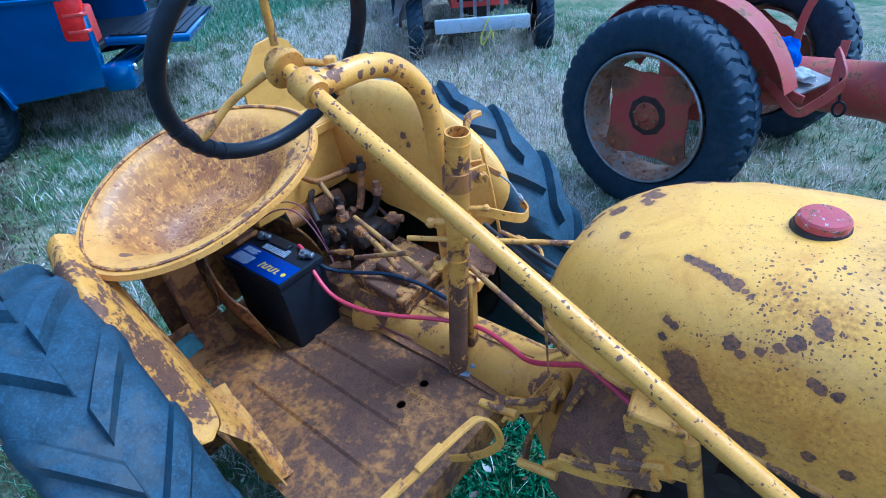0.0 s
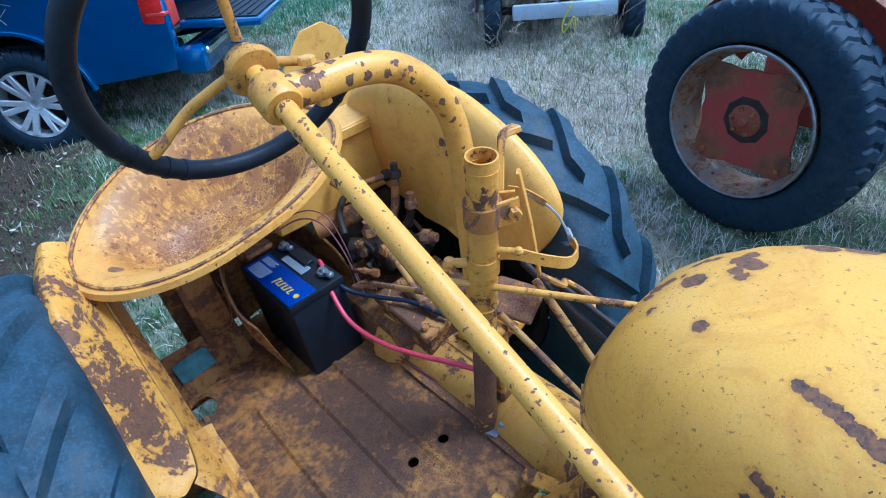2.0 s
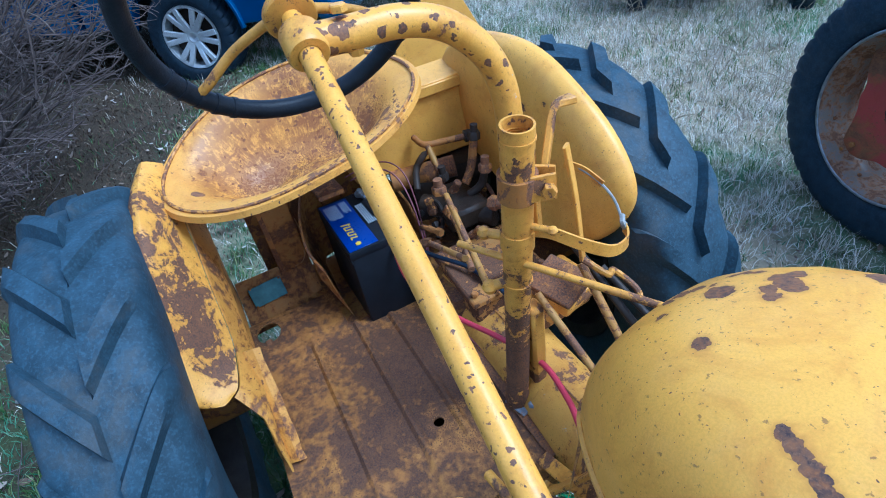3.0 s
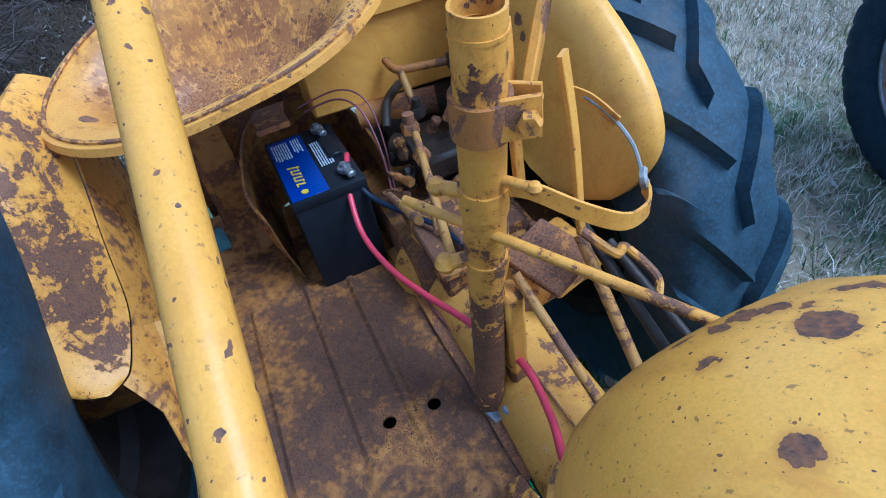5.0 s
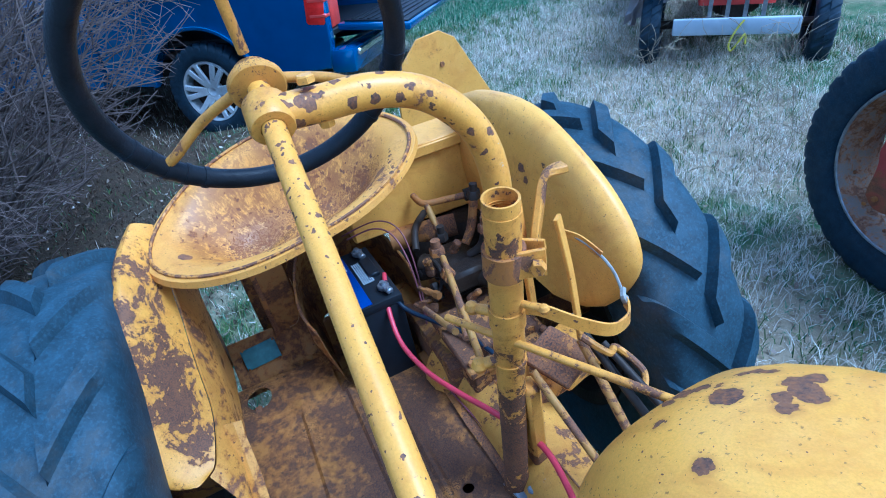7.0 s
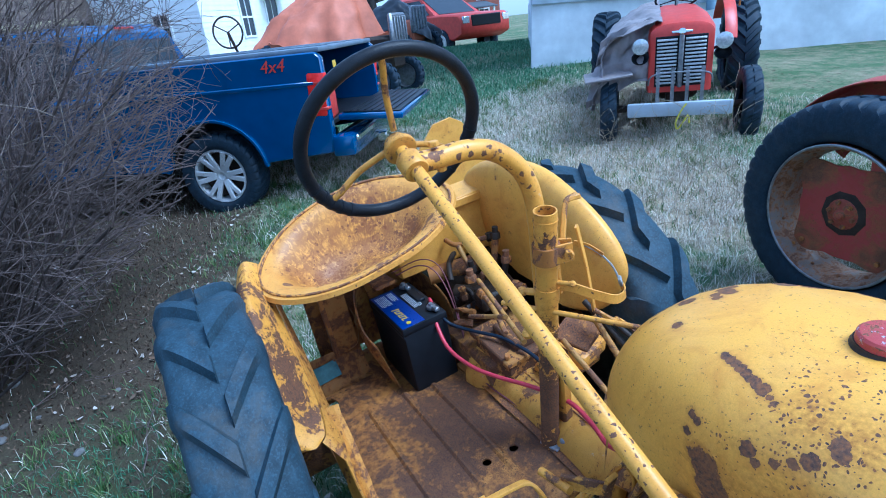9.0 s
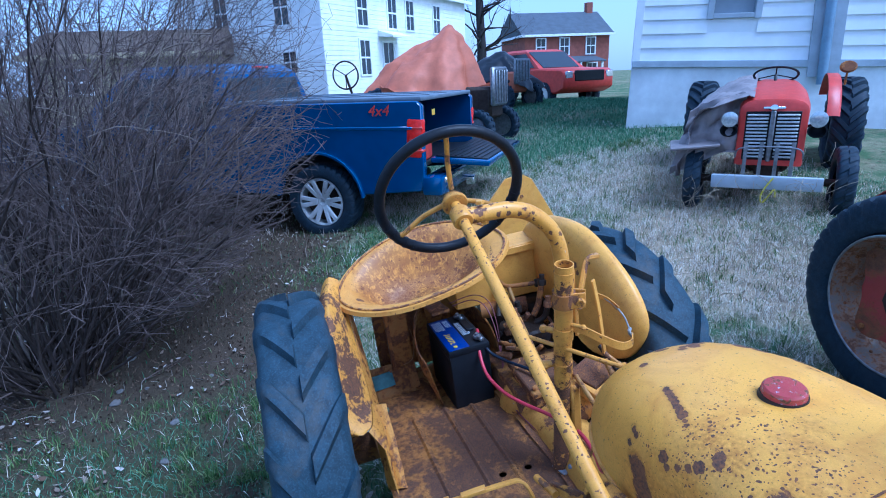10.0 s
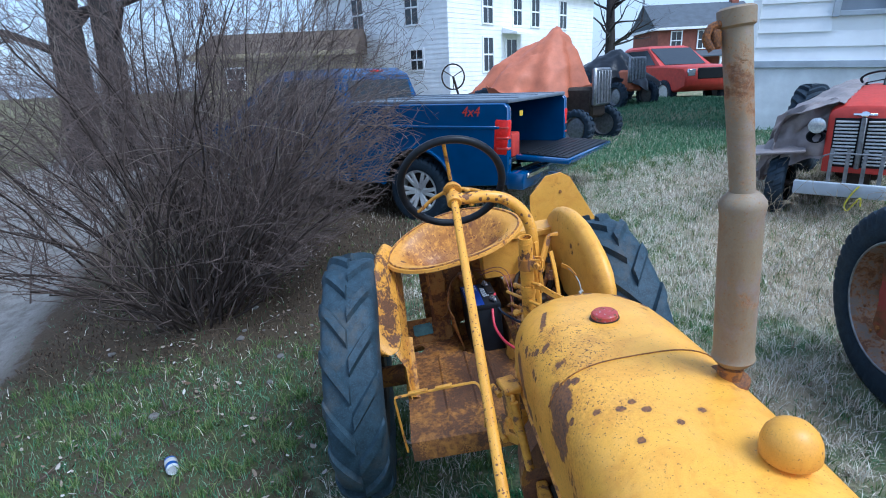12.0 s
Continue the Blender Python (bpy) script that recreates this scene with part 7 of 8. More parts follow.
# ---- houses ----
def siding_house():
    """White clapboard house; its long wall runs away from a corner."""
    c = Vector((-6.35, 4.95, 0.0))
    d = Vector((0.59, 0.807, 0))
    yaw = math.degrees(math.atan2(d.y, d.x))
    base = Matrix.Translation((c.x, c.y, 0.62)) @ pose(0, 0, 0, 0, 0, yaw) @ pose(0, 0, 0, 0, 2.2, 0)
    W = thing("house", "white clapboard house on a whitewashed foundation", "house", base)
    # local: x along the wall, y into the house, z up
    L = 12.0
    bm = bmesh.new()
    box(bm, (L, 0.3, 2.2), pose(L / 2, 0.17, 0.13), 0.01)
    part("foundation", bm, M_FOUND, W, "whitewashed, patched foundation", 30)
    for x in (0.17, L - 0.17):
        bm = bmesh.new()
        box(bm, (0.3, 6.0, 2.2), pose(x, 3.33, 0.13), 0.01)
        part("side_foundation", bm, M_FOUND, W, "", 30)
    bm = bmesh.new()
    wx0, wx1, wz0, wz1 = (4.45, 5.35, 1.63, 2.9)
    vx0, vx1 = 1.08, 1.66
    for x0, x1, z0, z1 in ((0, vx0, 1.23, 6.4), (vx0, vx1, 1.23, 1.90), (vx0, vx1, 2.9, 6.4), (vx1, wx0, 1.23, 6.4), (wx0, wx1, 1.23, wz0), (wx0, wx1, wz1, 6.4), (wx1, L, 1.23, 6.4)):
        box(bm, (x1 - x0, 0.2, z1 - z0), pose((x0 + x1) / 2, 0.14, (z0 + z1) / 2), 0)
    box(bm, (0.2, 5.9, 5.17), pose(0.14, 3.1, 3.81), 0)
    box(bm, (0.2, 5.9, 5.17), pose(L - 0.14, 3.1, 3.81), 0)
    wall = part("wall", bm, M_WHITE, W)
    boards = {}

    def board(x0, x1, z):
        key = round(x1 - x0, 3)
        if key not in boards:
            bm = bmesh.new()
            w = x1 - x0
            loft(bm, [[(0, 0.02, 0), (0, -0.012, 0.0), (0, -0.010, 0.010), (0, 0.018, 0.212)], [(w, 0.02, 0), (w, -0.012, 0.0), (w, -0.010, 0.010), (w, 0.018, 0.212)]])
            ob = part("board", bm, M_WHITE, wall)
            boards[key] = ob.data
        else:
            ob = new("board", boards[key])
            ob.parent = wall
        ob.matrix_local = pose(x0, 0.02, z)

    for k in range(25):
        z = 1.23 + 0.203 * k
        spans = [(0.1, L)]
        if 1.50 < z < 2.9:
            spans = [(0.1, vx0 - 0.05), (vx1 + 0.05, wx0 - 0.06), (wx1 + 0.06, L)]
        for a, b in spans:
            board(a, b, z)
    bm = bmesh.new()
    box(bm, (0.12, 0.14, 5.2), pose(0.05, 0.06, 3.8), 0.006)
    part("corner_board", bm, M_WHITE, W)
    bm = bmesh.new()
    box(bm, (L, 0.05, 0.10), pose(L / 2, 0.0, 1.19), 0.006)
    part("sill_board", bm, M_TRIM, W)
    for x0, x1, z0, z1 in ((wx0, wx1, wz0, wz1), (vx0, vx1, 1.90, 2.9)):
        w = new("window")
        w.parent = W
        bm = bmesh.new()
        for xx in (x0 - 0.03, x1 + 0.03):
            box(bm, (0.09, 0.12, z1 - z0 + 0.15), pose(xx, 0.03, (z0 + z1) / 2), 0.006)
        for zz in (z0 - 0.03, z1 + 0.03, (z0 + z1) / 2):
            box(bm, (x1 - x0, 0.10 if zz != (z0 + z1) / 2 else 0.05, 0.07), pose((x0 + x1) / 2, 0.03, zz), 0.006)
        part("window_frame", bm, M_TRIM, w)
        bm = bmesh.new()
        box(bm, (x1 - x0, 0.012, z1 - z0), pose((x0 + x1) / 2, 0.08, (z0 + z1) / 2), 0.001)
        part("pane", bm, M_PANE, w)
    bm = bmesh.new()
    rod(bm, (2.64, -0.10, 0.9), (2.30, -0.10, 6.3), 0.065, None, 14)
    part("downpipe", bm, M_PIPE, W, "grey-blue downpipe")
    bm = bmesh.new()
    loft(bm, [[(2.46, -0.03, 1.0), (2.86, -0.03, 1.0), (2.86, 0.03, 1.0), (2.46, 0.03, 1.0)], [(2.12, -0.03, 6.3), (2.52, -0.03, 6.3), (2.52, 0.03, 6.3), (2.12, 0.03, 6.3)]])
    part("pipe_board", bm, M_TRIM, W)
    bm = bmesh.new()
    slab(bm, [(-0.4, -0.5), (L + 0.4, -0.5), (L + 0.4, 6.6), (-0.4, 6.6)], 6.4, 6.55)
    loft(bm, [[(-0.4, -0.5, 6.55), (L + 0.4, -0.5, 6.55), (L + 0.4, 6.6, 6.55), (-0.4, 6.6, 6.55)], [(-0.4, 3.0, 8.6), (L + 0.4, 3.0, 8.6), (L + 0.4, 3.1, 8.6), (-0.4, 3.1, 8.6)]])
    part("roof", bm, M_ROOF, W)


def box_house(name, label, m, L, D, H, roof_h, mat, openings, groove=0.0, overhang=0.35, side_openings=(), ridge_along=True, roof=None, fascia=None):
    """A gabled house: front wall along local x at y = 0, seen from -y; openings (x, z, w, h) on the front, (y, z, w, h) on the x = 0 side."""
    W = thing(name, label, "house", m)
    bm = bmesh.new()
    box(bm, (L, D, H), pose(L / 2, D / 2, H / 2), 0)
    part("wall", bm, mat, W)
    if groove:
        bm = bmesh.new()
        for k in range(int(H / groove)):
            z = k * groove
            loft(bm, [[(0, 0.0, z), (0, -0.016, z), (0, -0.002, z + groove)], [(L, 0.0, z), (L, -0.016, z), (L, -0.002, z + groove)]])
            loft(bm, [[(0.0, 0, z), (-0.016, 0, z), (-0.002, 0, z + groove)], [(0.0, D, z), (-0.016, D, z), (-0.002, D, z + groove)]])
        tagged(part("clapboard_siding", bm, mat, W), kind="stuff")
    bm = bmesh.new()
    o = overhang
    if ridge_along:
        loft(bm, [[(-o, -o, H), (L + o, -o, H), (L + o, D + o, H), (-o, D + o, H)], [(-o, D / 2 - 0.05, H + roof_h), (L + o, D / 2 - 0.05, H + roof_h), (L + o, D / 2 + 0.05, H + roof_h), (-o, D / 2 + 0.05, H + roof_h)]])
    else:
        loft(bm, [[(-o, -o, H), (L + o, -o, H), (L + o, D + o, H), (-o, D + o, H)], [(L / 2 - 0.05, -o, H + roof_h), (L / 2 + 0.05, -o, H + roof_h), (L / 2 + 0.05, D + o, H + roof_h), (L / 2 - 0.05, D + o, H + roof_h)]])
    part("roof", bm, roof or M_ROOF, W)
    bm = bmesh.new()
    box(bm, (L + 2 * o, 0.12, 0.2), pose(L / 2, -o, H - 0.02), 0.01)
    box(bm, (0.12, D + 2 * o, 0.2), pose(-o, D / 2, H - 0.02), 0.01)
    part("fascia", bm, fascia or M_WHITE, W)
    for side, ops in ((0, openings), (1, side_openings)):
        for p, z, w, h in ops:
            base = Matrix.Identity(4) if side == 0 else Matrix.Rotation(radians(-90), 4, "Z") @ Matrix.Scale(-1, 4, (1, 0, 0))
            win = new("window")
            win.parent = W
            bm = bmesh.new()
            t = bmesh.new()
            for xx in (p - w / 2 - 0.04, p + w / 2 + 0.04):
                box(t, (0.10, 0.10, h + 0.18), pose(xx, -0.02, z), 0.0)
            for zz in (z - h / 2 - 0.04, z + h / 2 + 0.04, z):
                box(t, (w, 0.09, 0.08), pose(p, -0.02, zz), 0.0)
            box(t, (0.04, 0.07, h), pose(p, -0.02, z), 0.0)
            merge(bm, t, base)
            part("window_frame", bm, M_WHITE, win)
            bm = bmesh.new()
            t = bmesh.new()
            box(t, (w, 0.02, h), pose(p, -0.018, z), 0.0)
            merge(bm, t, base)
            part("pane", bm, M_GLASS, win)
    return W


siding_house()


# ---- far buildings, vehicles, trees ----
box_house("house", "tall white clapboard house with dark sash windows", Matrix.Translation((-25.0, 2.3, 0.9)) @ Matrix.Rotation(math.atan2(0.7, -0.714), 4, "Z"), 15.5, 9.5, 5.45, 2.6, M_WHITE,
          [(3.2, 4.15, 0.85, 1.5), (6.0, 4.15, 0.85, 1.5), (7.9, 4.15, 0.85, 1.5), (11.2, 4.15, 0.85, 1.5), (3.2, 1.9, 0.85, 1.6), (5.4, 1.6, 1.0, 2.1)], groove=0.22,
          side_openings=[(2.2, 4.15, 0.85, 1.5), (2.0, 1.75, 0.8, 0.9), (6.0, 4.15, 0.85, 1.5)])
porch = thing("porch_hood", "small white hood over a house door", "porch", Matrix.Translation((-25.0, 2.3, 0.9)) @ Matrix.Rotation(math.atan2(0.7, -0.714), 4, "Z"))
bm = bmesh.new()
loft(bm, [[(4.5, -0.02, 3.25), (6.4, -0.02, 3.25), (6.4, -0.02, 2.95), (4.5, -0.02, 2.95)], [(4.4, -1.0, 2.95), (6.5, -1.0, 2.95), (6.5, -1.0, 2.85), (4.4, -1.0, 2.85)]])
part("hood_roof", bm, M_WHITE, porch)
brick = box_house("brick_house", "red brick house with a slate roof and white windows", Matrix.Translation((-45.0, 22.0, 0.8)) @ pose(0, 0, 0, 0, 0, 83), 8.0, 7.0, 4.0, 2.2, M_BRICK,
                  [(1.5, 3.05, 0.8, 1.35), (3.7, 3.05, 0.8, 1.35), (6.2, 3.05, 0.8, 1.35), (1.6, 0.9, 0.9, 1.3), (6.4, 0.9, 0.9, 1.3)])
bm = bmesh.new()
loft(bm, [[(0.2, 0.0, 2.2), (6.6, 0.0, 2.2), (6.6, 0.0, 2.05), (0.2, 0.0, 2.05)], [(0.0, -2.0, 1.75), (6.8, -2.0, 1.75), (6.8, -2.0, 1.65), (0.0, -2.0, 1.65)]])
part("porch_roof", bm, M_ROOF, brick)
for x in (0.3, 2.4, 4.5, 6.5):
    bm = bmesh.new()
    box(bm, (0.16, 0.16, 1.7), pose(x, -1.85, 0.85), 0.01)
    part("porch_post", bm, M_WHITE, brick)
bm = bmesh.new()
box(bm, (0.6, 0.6, 1.6), pose(7.5, 3.5, 6.2), 0.02)
part("chimney", bm, M_BRICK, brick)
box_house("shed", "low tan building with a brown roof behind the shrub", Matrix.Translation((-25.6, -9.3, 0.2)) @ pose(0, 0, 0, 0, 0, 85), 7.0, 6.0, 2.9, 1.2, M_TAN, [(1.6, 1.9, 0.8, 0.9)], roof=M_BROOF, fascia=M_TAN)


def drape(name, label, m, half_w, half_l, hgt, mat, seed, peak=0.15, flare=1.0, n=26, rough=0.10, lop=0.0):
    """A tarpaulin thrown over a machine: steep folds from a ridge to a ragged hem."""
    bm = bmesh.new()
    rings = []
    for i in range(n + 1):
        v = i / n
        ring = []
        for k in range(64):
            a = math.tau * k / 64
            fold = 1 + (0.10 * math.sin(7 * a + seed) + 0.06 * math.sin(13 * a + 2 * seed)) * v
            r = (peak + (1 - peak) * v ** 0.8) * fold
            x, y = half_l * r * math.cos(a), half_w * r * math.sin(a) * flare
            z = hgt * (1 - v ** 1.25) + 0.12 * math.cos(a) * (1 - v)
            q = Vector((x * 1.3, y * 1.3, z * 1.3 + seed))
            z += rough * noise.noise(q) + 0.045 * noise.noise(q * 4) + 0.02 * noise.noise(q * 9)
            x, y = x + lop * 0.88 * (1 - v), y + lop * 0.47 * (1 - v)
            ring.append((x + 0.05 * noise.noise(q * 3), y, z + (0.18 * math.sin(3 * a + seed) if i == n else 0)))
        rings.append(ring)
    loft(bm, rings, caps=False)
    bm.verts.ensure_lookup_table()
    bm.faces.new(bm.verts[:64])
    thicken(bm, 0.006)
    bmesh.ops.transform(bm, matrix=m, verts=bm.verts)
    return tagged(part(name, bm, mat, None, "", 80), label, "tarpaulin")


def covered_machine(name, label, m, tarp, seed, L=1.5, wheel_r=0.5, body=M_GREASE, tarp_label="", tz=0.75, hgt=1.0, lw=(0.75, 1.2), lop=0.0):
    T = thing(name, label, "tractor", m)
    bm = bmesh.new()
    box(bm, (L * 1.5, 0.5, 0.5), pose(L * 0.35, 0, 0.7), 0.05)
    box(bm, (0.5, 0.9, 0.5), pose(-0.3, 0, 0.75), 0.05)
    part("body", bm, body, T)
    bm = bmesh.new()
    box(bm, (0.08, 0.55, 0.6), pose(L * 1.12, 0, 0.95), 0.03)
    for k in range(5):
        box(bm, (0.03, 0.03, 0.5), pose(L * 1.12 + 0.05, -0.2 + 0.1 * k, 0.95), 0.005)
    part("grille", bm, M_STEEL, T)
    turn = Matrix.Rotation(radians(-90), 4, "X")
    for x, y, r, w in ((-0.3, -0.7, wheel_r, 0.3), (-0.3, 0.7, wheel_r, 0.3), (L, -0.5, wheel_r * 0.62, 0.16), (L, 0.5, wheel_r * 0.62, 0.16)):
        wh = new("wheel")
        wh.parent = T
        wh.matrix_local = pose(x, y, r)
        tyre("tyre", wh, M_RUBBER, r, w, r * 0.6, 18, 0.02, "bar")
        bm = bmesh.new()
        lathe(bm, [(0, -0.03), (r * 0.3, -0.04), (r * 0.55, -0.02), (r * 0.6, -0.08)], turn, 28)
        lathe(bm, [(0, 0.03), (r * 0.3, 0.04), (r * 0.55, 0.02), (r * 0.6, 0.08)], turn, 28)
        part("rim", bm, M_STEEL, wh)
    drape("tarpaulin", tarp_label, m @ pose(0.1, 0, tz, 0, 0, 20), lw[0], lw[1], hgt, tarp, seed, lop=lop)
    return T


covered_machine("covered_tractor", "grey tractor mostly hidden under an orange tarpaulin", pose(-8.1, 1.95, ground_z(-8.0, 2.0), 0, 0, 42), M_TARP, 2.0, L=1.35, body=M_GREASE, tarp_label="faded orange tarpaulin draped over a machine", tz=0.85, hgt=1.0, lw=(0.85, 1.05), lop=0.32)
covered_machine("covered_machine", "machine with a big tyre under a dark tarpaulin", pose(-12.4, 5.1, ground_z(-12.4, 5.1) - 0.05, 0, 0, 20), M_DTARP, 5.0, L=1.0, wheel_r=0.55, body=M_TARP, tarp_label="dark blue tarpaulin over a machine", tz=0.6, hgt=0.75, lw=(0.8, 1.2))
# the steering wheel of a machine behind the truck
bm = bmesh.new()
sw = Vector((-6.75, 0.48, 1.82))
pts = [sw + Vector((0.06 * math.cos(a), 0.17 * math.cos(a), 0.19 * math.sin(a))) for a in np.linspace(0, math.tau, 24, endpoint=False)]
sweep(bm, pts, 0.012, 8, closed=True, steps=2)
for a in (0.5, 2.6, 4.7):
    rod(bm, sw, sw + Vector((0.06 * math.cos(a), 0.17 * math.cos(a), 0.19 * math.sin(a))), 0.008, None, 6)
rod(bm, sw, sw + Vector((-0.1, 0.15, -0.5)), 0.018, None, 8)
box(bm, (0.35, 0.4, 0.5), Matrix.Translation(sw + Vector((-0.1, 0.2, -0.75))), 0.05)
box(bm, (0.6, 0.5, 0.62), Matrix.Translation(sw + Vector((-0.1, 0.2, -1.2))), 0.05)
tagged(part("garden_tractor", bm, M_GREASE, None, "", 30), "small dark garden tractor with a bare steering wheel", "tractor")


def far_pickup():
    T = thing("red_pickup", "red pickup truck parked by the brick house", "truck", pose(-17.5, 8.0, 0.66, 0, 0, 8))
    bm = bmesh.new()
    t = bmesh.new()
    slab(t, [(-1.2, 0.5), (0.6, 0.5), (3.9, 0.45), (4.3, 0.6), (4.3, 1.0), (4.15, 1.14), (2.9, 1.2), (-1.2, 1.2)], -0.92, 0.92, None, 0.05)
    merge(bm, t, Matrix(((1, 0, 0, 0), (0, 0, 1, 0), (0, 1, 0, 0), (0, 0, 0, 1))))
    body = part("body", bm, M_REDBRIGHT, T)
    bm = bmesh.new()
    loft(bm, [[(0.6, -0.88, 1.18), (3.0, -0.88, 1.18), (3.0, 0.88, 1.18), (0.6, 0.88, 1.18)], [(0.75, -0.72, 1.72), (2.1, -0.72, 1.72), (2.1, 0.72, 1.72), (0.75, 0.72, 1.72)], [(0.85, -0.62, 1.79), (1.9, -0.62, 1.79), (1.9, 0.62, 1.79), (0.85, 0.62, 1.79)]])
    cab = part("cab", bm, M_REDBRIGHT, T, "", 25)
    for s in (-1, 1):
        bm = bmesh.new()
        loft(bm, [[(0.78, s * 0.885, 1.22), (2.75, s * 0.885, 1.22), (2.1, s * 0.755, 1.66), (0.85, s * 0.755, 1.66)], [(0.78, s * 0.895, 1.22), (2.75, s * 0.895, 1.22), (2.1, s * 0.765, 1.66), (0.85, s * 0.765, 1.66)]])
        part("side_window", bm, M_GLASS, cab)
        bm = bmesh.new()
        box(bm, (0.06, 0.26, 0.2), pose(4.28, s * 0.75, 0.98), 0.02)
        part("headlight", bm, M_CHROME, T)
    bm = bmesh.new()
    box(bm, (0.02, 1.4, 0.95), pose(2.56, 0, 1.46, 0, -58, 0), 0.01)
    part("windscreen", bm, M_GLASS, cab)
    bm = bmesh.new()
    box(bm, (0.06, 1.1, 0.3), pose(4.29, 0, 0.95), 0.02)
    part("grille", bm, M_BLACK, T)
    turn = Matrix.Rotation(radians(-90), 4, "X")
    for x in (0, 3.3):
        for s in (-1, 1):
            w = new("wheel")
            w.parent = T
            w.matrix_local = pose(x, s * 0.84, 0.4)
            tyre("tyre", w, M_RUBBER, 0.4, 0.26, 0.25, 24, 0.01, "bar")
            bm = bmesh.new()
            lathe(bm, [(0, s * 0.08), (0.1, s * 0.1), (0.22, s * 0.08), (0.25, s * 0.12)], turn, 24)
            part("rim", bm, M_ALU, w)


far_pickup()


# ---- plants ----
def limb(paths, p, d, length, r, depth, rnd, spread, droop, nseg=7, kids=4, jitter=0.22, room=None):
    """Adds a tapered, wandering branch and its side shoots to paths."""
    pts = [(*p, r)]
    q, v = Vector(p), Vector(d).normalized()
    for i in range(nseg):
        v = (v + Vector((rnd.gauss(0, jitter), rnd.gauss(0, jitter), rnd.gauss(0, jitter) - droop * (i / nseg)))).normalized()
        q = q + v * (length / nseg)
        if room and not room(q):
            break
        rr = r * (1 - 0.8 * (i + 1) / nseg)
        pts.append((*q, max(rr, 0.0019)))
        if depth and i > 0 and rnd.random() < kids / nseg * (1.1 if i > 1 else 0.6):
            side = (v + Vector((rnd.gauss(0, spread), rnd.gauss(0, spread), rnd.gauss(0.1, spread)))).normalized()
            limb(paths, q, side, length * rnd.uniform(0.35, 0.6), max(rr * 0.6, 0.0022), depth - 1, rnd, spread, droop, max(4, nseg - 2), kids, jitter, room)
    if len(pts) > 1:
        paths.append(pts)


def shrub():
    rnd = random.Random(11)
    c = Vector((-2.5, -2.3, ground_z(-2.5, -2.3)))
    S = thing("shrub", "large bare brown shrub with arching thorny stems", "shrub", Matrix.Translation(c))
    stems, twigs = [], []

    def room(q):
        x, y, z = c + q
        r = math.hypot(q.x, q.y)
        return not (x > -1.5 and y > -2.0) and q.z > 0.80 * (r - 0.45) - 0.05 - 0.25 * max(0.0, r - 1.5) and z > ground_z(x, y) + 0.02 and y < -0.30 - 0.42 * (x + 3.2) and (x + 4.42) * 0.809 - (y + 0.2) * 0.588 > 0.12

    pale = []
    for k in range(112):
        a = rnd.uniform(0, math.tau)
        rad = 0.36 * math.sqrt(rnd.random())
        lean = rnd.betavariate(1.4, 1.6) * 1.10
        d = Vector((math.cos(a) * math.sin(lean), math.sin(a) * math.sin(lean), math.cos(lean)))
        ln = rnd.uniform(2.3, 4.1) * (1 - 0.16 * lean)
        got = []
        limb(got, (rad * math.cos(a), rad * math.sin(a), -0.03), d, ln, rnd.uniform(0.007, 0.014), 2, rnd, 0.5, 0.05 + 0.16 * lean, 11, 6.2, 0.13, room)
        (pale if k % 14 == 0 else stems).extend(got[-1:])
        (pale if k % 31 == 0 else twigs).extend(got[:-1])
    for k in range(112):
        a = radians(108 + rnd.gauss(0, 36))
        lean = rnd.uniform(0.40, 0.98)
        d = Vector((math.cos(a) * math.sin(lean), math.sin(a) * math.sin(lean), math.cos(lean)))
        got = []
        limb(got, (-0.25 + rnd.gauss(0, 0.2), 0.1 + rnd.gauss(0, 0.15), -0.03), d, rnd.uniform(1.9, 3.4), rnd.uniform(0.006, 0.011), 2, rnd, 0.55, 0.13, 12, 7.0, 0.14, room)
        (pale if k % 20 == 0 else twigs).extend(got)
    for name, paths, sides, mat in (("stem_clump", stems, 5, M_BARK), ("twig_mass", twigs, 3, M_TWIG), ("pale_stem_clump", pale, 4, M_PALESTEM)):
        v, f = tubes(paths, sides)
        tagged(soup(name, v, f, mat, S), kind="stuff")


def back_brush():
    """Bare brush along the drive and behind the shrub."""
    rnd = random.Random(5)
    S = thing("brush", "bare tangled brush along the far side of the drive", "shrub", kind="stuff")
    paths = []
    for k in range(240):
        t = rnd.random()
        x = -4.2 - 8.0 * t + rnd.gauss(0, 0.9)
        y = -3.3 - 5.5 * t * rnd.uniform(0.3, 1.2) + rnd.gauss(0, 0.8)
        if x > -3.6 or (x > -8.5 and y > -2.2):
            continue
        z = ground_z(x, y)
        limb(paths, (x, y, z), (rnd.gauss(0, 0.35), rnd.gauss(0, 0.35), 1), rnd.uniform(1.3, 2.7), rnd.uniform(0.006, 0.013), 2, rnd, 0.55, 0.12, 7, 4.0, 0.16)
    v, f = tubes(paths, 3)
    tagged(soup("branch_mass", v, f, M_TWIG, S), kind="stuff")


